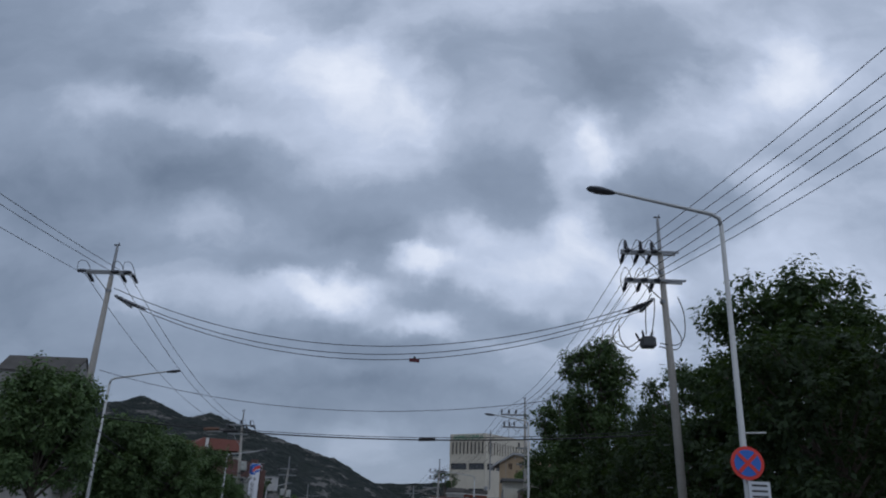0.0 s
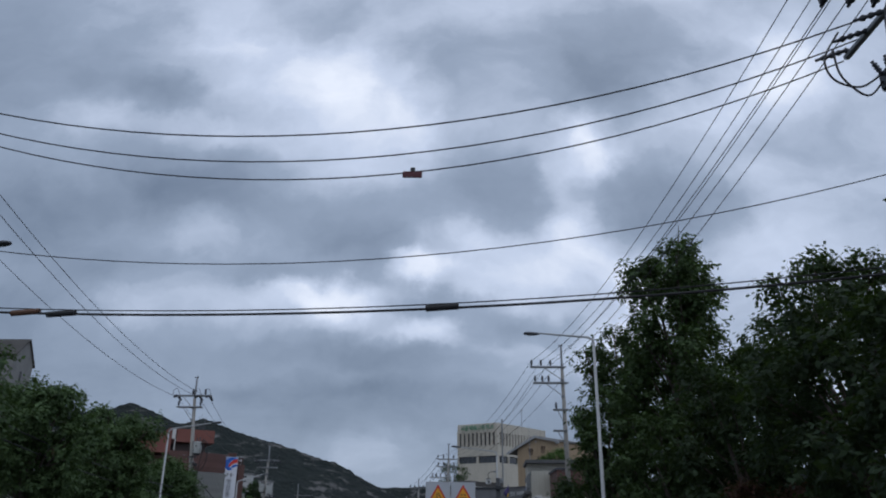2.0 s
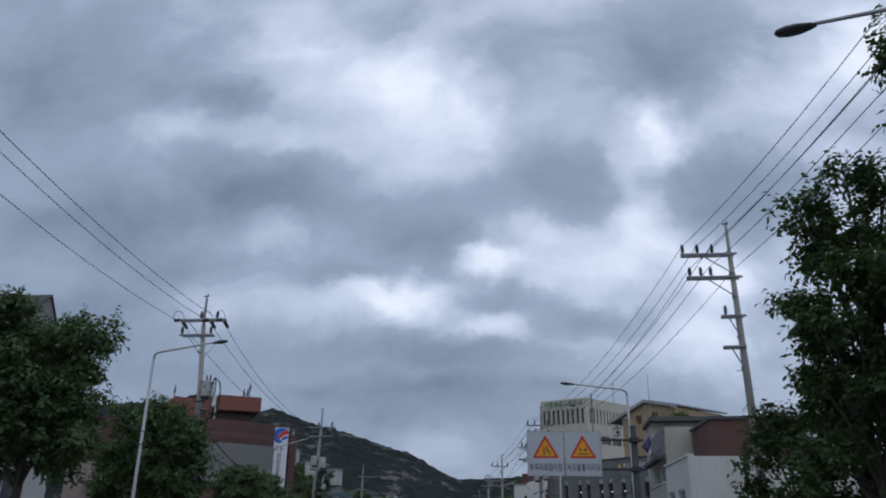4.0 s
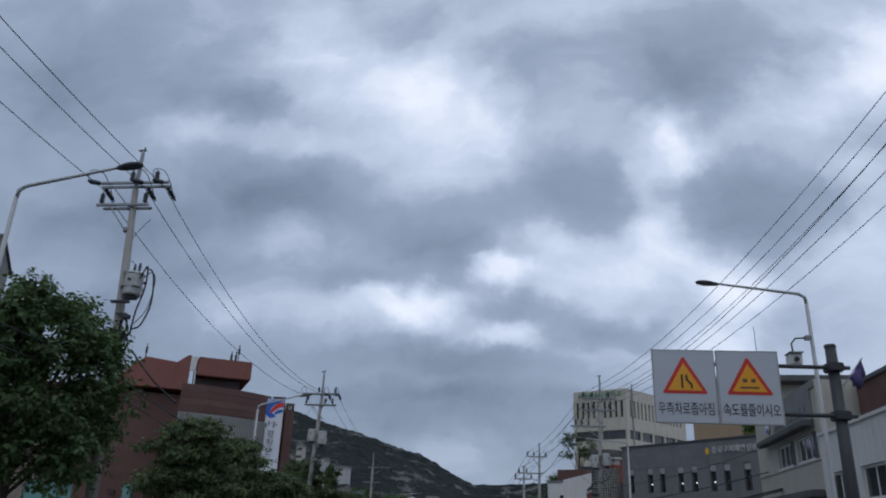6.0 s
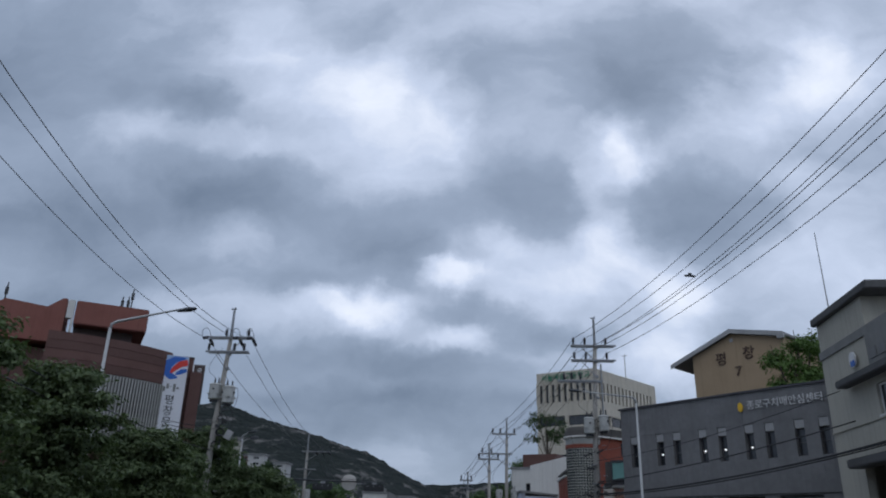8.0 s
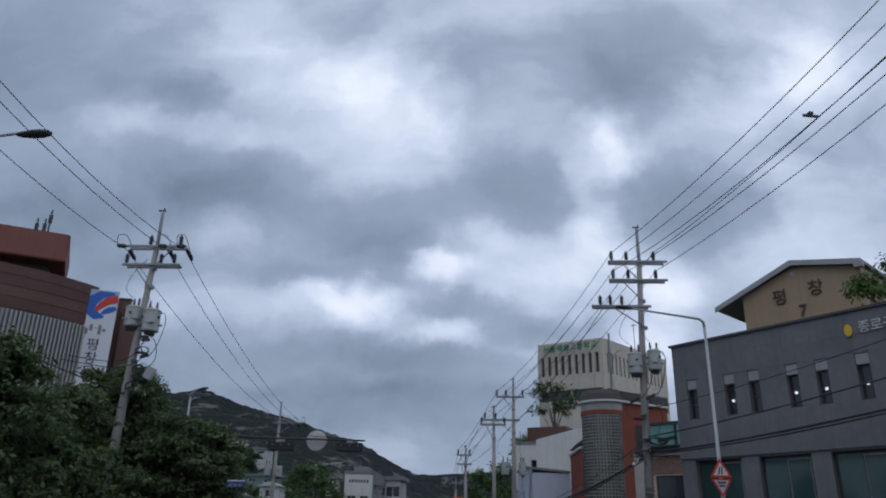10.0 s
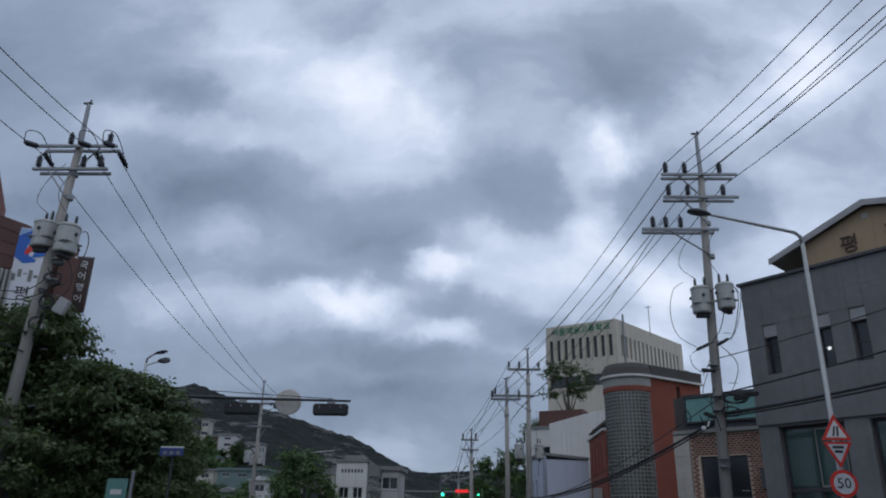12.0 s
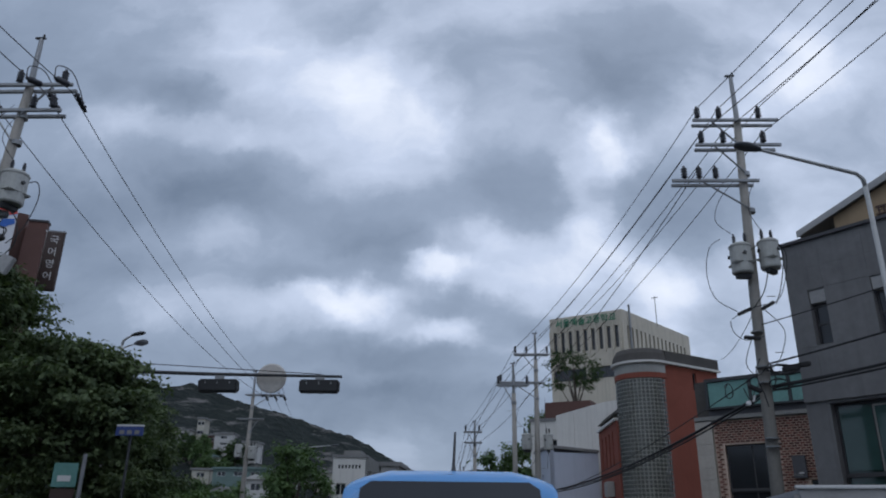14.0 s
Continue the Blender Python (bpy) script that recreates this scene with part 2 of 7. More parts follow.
GREY_BAND = material("grey_band", (0.22, 0.22, 0.21), 0.85, streak=0.3)
WHITE_WALL = material("white_render", (0.60, 0.59, 0.56), 0.9, spread=0.12, streak=0.35)
SCHOOL_WALL = material("school_render", (0.50, 0.46, 0.385), 0.9, spread=0.16, streak=0.6)
ROOF_DARK = material("dark_roofing", (0.075, 0.07, 0.065), 0.85, spread=0.3)
ROOF_GREY = material("grey_roofing", (0.20, 0.20, 0.20), 0.8)
RED_BRICK = material("red_brick_wall", (0.23, 0.065, 0.042), 0.9, spread=0.2, streak=0.2)
RED_TILE = material("red_tile", (0.115, 0.058, 0.048), 0.75, spread=0.2, island=0.12)
RED_PARAPET = material("red_parapet", (0.21, 0.080, 0.062), 0.8, spread=0.15, streak=0.3)
SHOP_BRICK = material("shop_brick", (0.175, 0.078, 0.060), 0.9, spread=0.3, island=0.6)
PIER_STONE = material("pier_stone", (0.40, 0.37, 0.33), 0.9, spread=0.2, island=0.12, streak=0.3)
MORTAR = material("mortar", (0.55, 0.42, 0.34), 0.95, spread=0.3, stain=1.5)
GLASS_BLOCK = material("glass_block", (0.090, 0.095, 0.086), 0.2, spread=0.3, island=0.35)
GROUT = material("grout", (0.52, 0.51, 0.46), 0.9)
BLUE_WALL = material("pale_blue_render", (0.46, 0.50, 0.58), 0.85, spread=0.10, streak=0.2)
TEAL_SHEET = material("teal_sheet", (0.14, 0.30, 0.275), 0.35, spread=0.28, stain=1.2, streak=0.25)
GLASS_GREEN = glass_material("green_glass", (0.035, 0.072, 0.066))
GLASS_TEAL = glass_material("teal_blind_glass", (0.030, 0.066, 0.060), 0.1)
GLASS_DARK = glass_material("dark_glass", (0.018, 0.02, 0.024), 0.12)
FRAME_WHITE = material("window_frame_white", (0.62, 0.62, 0.60), 0.5, spread=0.08, bump=0.05)
FRAME_DARK = material("window_frame_dark", (0.05, 0.05, 0.052), 0.5, spread=0.1, bump=0.05)
LOUVRE = material("louvre_metal", (0.34, 0.34, 0.32), 0.6, 0.3)
SIGN_WHITE = material("sign_sheeting_white", (0.46, 0.48, 0.51), 0.45, spread=0.06, bump=0.03)
SIGN_AMBER = material("sign_sheeting_amber", (0.75, 0.33, 0.02), 0.45, spread=0.06, bump=0.03)
SIGN_RED = material("sign_sheeting_red", (0.55, 0.035, 0.025), 0.45, spread=0.06, bump=0.03)
SIGN_BLUE = material("sign_sheeting_blue", (0.02, 0.11, 0.42), 0.45, spread=0.06, bump=0.03)
SIGN_NAVY = material("sign_sheeting_navy", (0.035, 0.06, 0.20), 0.5, spread=0.12, bump=0.03)
SIGN_BLACK = material("sign_black", (0.02, 0.02, 0.022), 0.5, spread=0.06, bump=0.0)
SIGN_GREEN = material("sign_green", (0.02, 0.20, 0.11), 0.5, spread=0.06, bump=0.0)
SIGN_YELLOW = material("sign_yellow", (0.70, 0.42, 0.03), 0.5, spread=0.06, bump=0.0)
LETTER_DARK = material("letter_dark_brown", (0.07, 0.04, 0.03), 0.6, spread=0.1, bump=0.0)
LETTER_PALE = material("letter_pale", (0.62, 0.62, 0.62), 0.5, spread=0.1, bump=0.0)
VAN_BLUE = material("van_paint_blue", (0.10, 0.30, 0.62), 0.25, spread=0.05, bump=0.0, spec=0.6)
BANNER_WHITE = material("banner_cloth", (0.62, 0.63, 0.66), 0.8, spread=0.08)
PRINT_PALE = material("banner_print_pale_blue", (0.30, 0.42, 0.62), 0.8, spread=0.12, bump=0.0)
BROWN_SIGN = material("brown_sign", (0.055, 0.035, 0.03), 0.6, spread=0.1)
FLAG_CLOTH = material("flag_cloth", (0.085, 0.065, 0.17), 0.85, spread=0.2)
TAG_RED = material("tag_dark_red", (0.09, 0.014, 0.02), 0.5)
SLEEVE_RUST = material("sleeve_rust", (0.13, 0.065, 0.04), 0.6)
SIGNAL_BLACK = material("signal_black", (0.02, 0.021, 0.023), 0.55, spread=0.1)
GREEN_LAMP = glow_material("signal_lamp_green", (0.05, 1.0, 0.55), 2.5)
GLOW_WHITE = glow_material("white_glow", (0.9, 0.95, 1.0), 1.0)
RED_BOARD = glow_material("led_board_red", (1.0, 0.05, 0.06), 0.8)
ROOF_TILE_RED = material("clay_roof", (0.33, 0.12, 0.07), 0.85)


# ---- kit: meshes, parts, wires, lettering ----
def mesh_object(name, bm, mat, parent=None, label="", smooth=False):
    me = bpy.data.meshes.new(name)
    bm.normal_update()
    bm.to_mesh(me)
    bm.free()
    if smooth:
        me.polygons.foreach_set("use_smooth", [True] * len(me.polygons))
    me.materials.append(mat)
    ob = new(name, me)
    if parent is not None:
        ob.parent = parent
    if label:
        ob["label"] = label
    return ob


def part(name, bm, mat, parent, label="", smooth=False):
    return mesh_object(name, bm, mat, parent, label, smooth)


FALL = 0.0567


def site(p):
    """From the plan's level grid to the ground, which falls gently along the road."""
    x, y, z = p
    return Vector((1.026 * x + 0.002 * y - 0.05, 0.9604 * y, 1.009 * z + 0.04 - FALL * min(max(y, -80.0), 460.0)))


def on_site(m):
    """The same for a thing's place: upright, with its heading and its length kept true to the plan."""
    along = m.to_3x3() @ Vector((1, 0, 0))
    along = Vector((1.026 * along.x, 0.9604 * along.y, along.z))
    size = along.length
    up = (m.to_3x3() @ Vector((0, 0, 1))).normalized()
    ahead = up.cross(along).normalized()
    along = ahead.cross(up).normalized()
    turn = Matrix((along, ahead, up)).transposed().to_4x4()
    return Matrix.Translation(site(m.translation)) @ turn @ Matrix.Diagonal((size, size, 1.009, 1))


def thing(name, m, label, category, group="", kind=""):
    ob = new(name)
    ob.empty_display_size = 0.3
    ob.matrix_world = on_site(m)
    return tagged(ob, label, category, group, kind)


def box(bm, x0, y0, z0, x1, y1, z1, m=None, bevel=0.0):
    r = bmesh.ops.create_cube(bm, size=1.0)
    vs = r["verts"]
    bmesh.ops.scale(bm, vec=(x1 - x0, y1 - y0, z1 - z0), verts=vs)
    bmesh.ops.translate(bm, vec=((x0 + x1) / 2, (y0 + y1) / 2, (z0 + z1) / 2), verts=vs)
    if bevel:
        es = list({e for v in vs for e in v.link_edges})
        out = bmesh.ops.bevel(bm, geom=es, offset=bevel, segments=2, affect="EDGES", clamp_overlap=True)
        vs = list({v for f in out["faces"] for v in f.verts} | {v for v in vs if v.is_valid})
    if m is not None:
        bmesh.ops.transform(bm, matrix=m, verts=vs)
    return vs


def boxed(*args, **kw):
    bm = bmesh.new()
    box(bm, *args, **kw)
    return bm


def tube(bm, points, radii, sides=8, caps=True):
    """A tube through points, with a radius for each."""
    points = [Vector(p) for p in points]
    if not isinstance(radii, (list, tuple)):
        radii = [radii] * len(points)
    rings = []
    side = None
    for i, p in enumerate(points):
        d = (points[min(i + 1, len(points) - 1)] - points[max(i - 1, 0)]).normalized()
        if side is None:
            side = d.cross(Vector((0, 0, 1)) if abs(d.z) < 0.9 else Vector((1, 0, 0))).normalized()
        else:
            side = (side - d * side.dot(d)).normalized()
        up = side.cross(d)
        rings.append([bm.verts.new(p + (side * math.cos(a) + up * math.sin(a)) * radii[i]) for a in (2 * math.pi * j / sides for j in range(sides))])
    for a, b in zip(rings, rings[1:]):
        for j in range(sides):
            bm.faces.new((a[j], a[(j + 1) % sides], b[(j + 1) % sides], b[j]))
    if caps:
        bm.faces.new(rings[0])
        bm.faces.new(list(reversed(rings[-1])))
    return rings


def tubed(points, radii, sides=8):
    bm = bmesh.new()
    tube(bm, points, radii, sides)
    bmesh.ops.recalc_face_normals(bm, faces=bm.faces[:])
    return bm


def eased(points, n=5):
    """More points along a smooth curve through the given ones."""
    p = [Vector(q) for q in points]
    out = []
    for i in range(len(p) - 1):
        a, b, c, d = p[max(i - 1, 0)], p[i], p[i + 1], p[min(i + 2, len(p) - 1)]
        for j in range(n):
            t = j / n
            out.append(0.5 * (2 * b + (c - a) * t + (2 * a - 5 * b + 4 * c - d) * t * t + (3 * b - a - 3 * c + d) * t ** 3))
    return out + [p[-1]]


def lathe(bm, profile, m=None, sides=10):
    """A turned shape: (radius, height) up the z axis."""
    rings = []
    for r, z in profile:
        rings.append([bm.verts.new((r * math.cos(2 * math.pi * j / sides), r * math.sin(2 * math.pi * j / sides), z)) for j in range(sides)])
    for a, b in zip(rings, rings[1:]):
        for j in range(sides):
            bm.faces.new((a[j], a[(j + 1) % sides], b[(j + 1) % sides], b[j]))
    bm.faces.new(list(reversed(rings[0])))
    bm.faces.new(rings[-1])
    if m is not None:
        bmesh.ops.transform(bm, matrix=m, verts=[v for ring in rings for v in ring])


def prism(bm, outline, y0, y1, m=None):
    """An outline in x and z, drawn out along y."""
    a = [bm.verts.new((x, y0, z)) for x, z in outline]
    b = [bm.verts.new((x, y1, z)) for x, z in outline]
    n = len(a)
    fs = [bm.faces.new(a), bm.faces.new(list(reversed(b)))]
    for i in range(n):
        fs.append(bm.faces.new((a[(i + 1) % n], a[i], b[i], b[(i + 1) % n])))
    bmesh.ops.recalc_face_normals(bm, faces=fs)
    if m is not None:
        bmesh.ops.transform(bm, matrix=m, verts=a + b)


def prismed(*args, **kw):
    bm = bmesh.new()
    prism(bm, *args, **kw)
    return bm


def sag(a, b, drop, n=16):
    """A hanging line from a to b."""
    a, b = Vector(a), Vector(b)
    return [a.lerp(b, i / n) - Vector((0, 0, drop * 4 * (i / n) * (1 - i / n))) for i in range(n + 1)]


def wire(a, b, drop, r=0.012, name="power_line", label="black overhead power line hanging between utility poles", group="overhead power lines", n=18):
    bm = tubed(sag(site(a), site(b), drop, n), r, 5)
    return tagged(mesh_object(name, bm, CABLE, smooth=True), label, "power line", group)


def wall_with_holes(bm, w, h, thick, holes, z0=0.0, x0=0.0, y0=0.0):
    """A wall in the x-z plane from x0, z0, front at y0, with rectangular openings (x, z, x, z) right through it."""
    xs = sorted({x0, x0 + w, *[v for o in holes for v in (o[0], o[2])]})
    zs = sorted({z0, z0 + h, *[v for o in holes for v in (o[1], o[3])]})
    xs = [x for x in xs if x0 <= x <= x0 + w]
    zs = [z for z in zs if z0 <= z <= z0 + h]

    def solid(i, j):
        cx, cz = (xs[i] + xs[i + 1]) / 2, (zs[j] + zs[j + 1]) / 2
        return not any(o[0] < cx < o[2] and o[1] < cz < o[3] for o in holes)

    grid = {}

    def v(i, j, back):
        key = (i, j, back)
        if key not in grid:
            grid[key] = bm.verts.new((xs[i], y0 + (thick if back else 0), zs[j]))
        return grid[key]

    nx, nz = len(xs) - 1, len(zs) - 1
    full = {(i, j): solid(i, j) for i in range(nx) for j in range(nz)}
    for (i, j), s in full.items():
        if not s:
            continue
        bm.faces.new((v(i, j, 0), v(i + 1, j, 0), v(i + 1, j + 1, 0), v(i, j + 1, 0)))
        bm.faces.new((v(i, j, 1), v(i, j + 1, 1), v(i + 1, j + 1, 1), v(i + 1, j, 1)))
        if not full.get((i - 1, j)):
            bm.faces.new((v(i, j, 0), v(i, j + 1, 0), v(i, j + 1, 1), v(i, j, 1)))
        if not full.get((i + 1, j)):
            bm.faces.new((v(i + 1, j, 0), v(i + 1, j, 1), v(i + 1, j + 1, 1), v(i + 1, j + 1, 0)))
        if not full.get((i, j - 1)):
            bm.faces.new((v(i, j, 0), v(i, j, 1), v(i + 1, j, 1), v(i + 1, j, 0)))
        if not full.get((i, j + 1)):
            bm.faces.new((v(i, j + 1, 0), v(i + 1, j + 1, 0), v(i + 1, j + 1, 1), v(i, j + 1, 1)))


def window(parent, x0, z0, x1, z1, depth, frame_mat, glass, mullions=1, rails=0, y0=0.0, bar=0.05, sill=False):
    """A framed window set back in an opening, as a part of its building."""
    bm = bmesh.new()
    y = y0 + depth
    for a, b in ((x0, x0 + bar), (x1 - bar, x1)):
        box(bm, a, y, z0, b, y + 0.07, z1)
    for a, b in ((z0, z0 + bar), (z1 - bar, z1)):
        box(bm, x0 + bar, y + 0.002, a, x1 - bar, y + 0.068, b)
    for i in range(mullions):
        cx = x0 + (x1 - x0) * (i + 1) / (mullions + 1)
        box(bm, cx - bar / 2, y + 0.004, z0 + bar, cx + bar / 2, y + 0.066, z1 - bar)
    for i in range(rails):
        cz = z0 + (z1 - z0) * (i + 1) / (rails + 1)
        box(bm, x0 + bar, y + 0.006, cz - bar / 2, x1 - bar, y + 0.064, cz + bar / 2)
    w = part("window", bm, frame_mat, parent)
    if sill:
        part("sill", boxed(x0 - 0.06, y0 - 0.05, z0 - 0.09, x1 + 0.06, y, z0 - 0.004), frame_mat, w)
    part("pane", boxed(x0 + bar * 0.5, y + 0.03, z0 + bar * 0.5, x1 - bar * 0.5, y + 0.042, z1 - bar * 0.5), glass, w)
    return w


def lettering(body, size, mat, parent, m, name="lettering", depth=0.02, spread=1.0, label=""):
    """Words in the built-in font as a mesh that stands in the x-z plane, facing -y. m places it in its parent."""
    cu = bpy.data.curves.new(name, "FONT")
    cu.body, cu.size, cu.extrude, cu.space_character = body, size, depth / 2, spread
    cu.align_x, cu.align_y = "CENTER", "CENTER"
    cu.resolution_u = 2
    tmp = bpy.data.objects.new("tmp", cu)
    scene.collection.objects.link(tmp)
    deps = bpy.context.evaluated_depsgraph_get()
    me = bpy.data.meshes.new_from_object(tmp.evaluated_get(deps))
    bpy.data.objects.remove(tmp)
    bpy.data.curves.remove(cu)
    me.name = name
    me.transform(m @ pose(0, 0, 0, 90, 0, 0))
    me.materials.clear()
    me.materials.append(mat)
    ob = new(name, me)
    ob.parent = parent
    if label:
        ob["label"] = label
    return ob


# ---- ground, road and the hill ----
def road_middle(y):
    """The road bends a little to the left."""
    return float(np.interp(y, (-60, 0, 30, 60, 90, 120, 170, 260), (-3.6, -4.2, -5.2, -7.8, -9.6, -12.0, -14.5, -17.0)))


def strip(name, left, right, z, mat, ys, label, category):
    bm = bmesh.new()
    prev = None
    for y in ys:
        c = road_middle(y)
        a, b = bm.verts.new(site((c + left, y, z))), bm.verts.new(site((c + right, y, z)))
        if prev:
            bm.faces.new((prev[0], prev[1], b, a))
        prev = (a, b)
    ob = mesh_object(name, bm, mat)
    return tagged(ob, label, category, kind="structure")


YS = list(range(-60, 261, 10))
bm = bmesh.new()
prev = None
for y in (-2500, -300, -80, 0, 100, 200, 300, 400, 460, 900, 2500):
    pair = [bm.verts.new(site((x, y, -0.03))) for x in (-2500, 2500)]
    if prev:
        bm.faces.new((prev[0], prev[1], pair[1], pair[0]))
    prev = pair
tagged(mesh_object("ground", bm, SOIL), "bare ground of the valley, falling gently along the road", "ground", kind="structure")
strip("road", -8.6, 8.8, 0.0, ASPHALT, YS, "dark asphalt city road with several lanes", "road")


def pavement(name, left, right):
    bm = bmesh.new()
    rings = []
    for y in YS:
        c = road_middle(y)
        rings.append([bm.verts.new(site((c + x, y, z))) for x, z in ((left, -0.01), (left, 0.16), (right, 0.16), (right, -0.01))])
    for a, b in zip(rings, rings[1:]):
        for i in range(3):
            bm.faces.new((a[i], a[i + 1], b[i + 1], b[i]))
    bmesh.ops.recalc_face_normals(bm, faces=bm.faces[:])
    return tagged(mesh_object(name, bm, PAVING), "grey paved footway raised above the road by a kerb", "pavement", kind="structure")


pavement("pavement_left", -12.6, -8.6)
pavement("pavement_right", 8.8, 12.4)


def ridge(x):
    """Height of the near hill's crest above the valley."""
    return float(np.interp(x, (-383.5, -270.5, -209.5, -168.8, -154.2, -144, -137.2, -129.3, -124, -117.5, -113, -109, -106, -103, -89.7, -78.4, -68.3, -54.7, -46.8, -36.6, -21.9, 0.6, 45.8),
                           (45.2, 58.8, 65.5, 67.8, 67.8, 69.5, 72.3, 68.9, 67, 63.6, 63.4, 64.6, 65.4, 64.6, 59.3, 56.5, 53.7, 49.2, 46.9, 41.2, 33.9, 22.6, 6.8)))


def far_ridge(x):
    """The low crest that closes the valley."""
    return float(np.interp(x, (-500, -200, -60, -25, 0, 30, 90, 200, 500), (40, 44, 46.5, 46.8, 48.2, 49, 52, 60, 50)))


def hill_material():
    m = bpy.data.materials.new("wooded_hillside")
    m.use_nodes = True
    k = Net(m.node_tree)
    at = k.add("ShaderNodeTexCoord").outputs["Object"]
    crowns = k.add("ShaderNodeTexVoronoi")
    k.link(at, crowns.inputs["Vector"])
    crowns.inputs["Scale"].default_value = 0.28
    tone, _ = k.noise(at, 0.05, 5.0, 0.6)
    fine, _ = k.noise(at, 0.9, 4.0, 0.6)
    green = k.mix(tone, (0.014, 0.019, 0.020), (0.030, 0.037, 0.031))
    green = k.mix(k.math("MULTIPLY", crowns.outputs["Distance"], 0.35, clamp=True), green, (0.012, 0.017, 0.018))
    rock, _ = k.noise(k.vec("MULTIPLY", at, (1, 0.5, 2.2)), 0.085, 7.0, 0.68, 0.4)
    mask = k.ramp(k.math("MULTIPLY_ADD", fine, 0.18, rock), ((0.655, (0, 0, 0)), (0.725, (1, 1, 1))))
    col = k.mix(mask, green, (0.135, 0.13, 0.125))
    b = k.add("ShaderNodeBsdfPrincipled")
    k.link(col, b.inputs["Base Color"])
    b.inputs["Roughness"].default_value = 0.95
    b.inputs["Specular IOR Level"].default_value = 0.1
    n = k.add("ShaderNodeBump")
    n.inputs["Strength"].default_value, n.inputs["Distance"].default_value = 0.8, 2.0
    k.link(k.math("MULTIPLY_ADD", fine, 0.5, crowns.outputs["Distance"]), n.inputs["Height"])
    k.link(n.outputs[0], b.inputs["Normal"])
    k.link(b.outputs[0], k.add("ShaderNodeOutputMaterial").inputs[0])
    return m


def hill(name, crest, yc, x0, x1, nx, foot, label):
    bm = bmesh.new()
    xs = np.linspace(x0, x1, nx)
    ys = np.concatenate([np.linspace(foot, yc + 14, 64), np.linspace(yc + 22, yc + 240, 10)])
    rows = []
    for y in ys:
        row = []
        near = abs(y - yc) < 10
        for x in xs:
            f = float(np.interp(y, (foot, foot + (yc - foot) * 0.15, foot + (yc - foot) * 0.35, foot + (yc - foot) * 0.6, yc, yc + 240), (0.0, 0.30, 0.50, 0.68, 1.0, 0.3)))
            lump = noise.fractal(Vector((x * 0.03, y * 0.03, 0)), 1.0, 2.0, 5) * 5.0 * min(1.0, f * 2) * (0.2 if near else 1.0)
            crown = abs(noise.noise(Vector((x * 0.30, y * 0.30, 3)))) * 1.6 * min(1, f * 3)
            row.append(bm.verts.new(site((x, y, crest(x) * f + lump * 0.5 + crown - 0.6))))
        rows.append(row)
    for a, b in zip(rows, rows[1:]):
        for i in range(len(a) - 1):
            bm.faces.new((a[i], a[i + 1], b[i + 1], b[i]))
    return tagged(mesh_object(name, bm, HILLSIDE, smooth=True), label, "mountain", kind="structure")


HILLSIDE = hill_material()
hill("hill", ridge, 360, -384, 44, 350, 190, "dark wooded mountain ridge with bare granite patches")
hill("hill_far", far_ridge, 450, -500, 500, 300, 350, "low dark wooded ridge closing the valley")


# ---- buildings of the near side of the road ----
def facade_pose(x, y, heading):
    return pose(x, y, 0, 0, 0, heading)


def body(name, w, d, h, mat, parent, y=0.0, x=0.0, z=0.0, label=""):
    return part(name, boxed(x, y, z, x + w, y + d, z + h), mat, parent, label)


def shell(parent, w, d, h, mat, x=0.0, y=0.35):
    """The two sides, the back and the flat roof behind a front wall."""
    part("side_wall", boxed(x, y, 0, x + 0.3, y + d, h), mat, parent)
    part("side_wall", boxed(x + w - 0.3, y, 0, x + w, y + d, h), mat, parent)
    part("back_wall", boxed(x + 0.3, y + d - 0.3, 0, x + w - 0.3, y + d, h - 0.01), mat, parent)
    part("flat_roof", boxed(x + 0.3, y, h - 0.4, x + w - 0.3, y + d - 0.3, h - 0.12), ROOF_GREY, parent)
    # added backing, coloured dark for the unlit rooms
    part("interior_wall", boxed(x + 0.32, y + 2.2, 0, x + w - 0.32, y + 2.3, h - 0.42), DARK_TRIM_ROOM, parent)


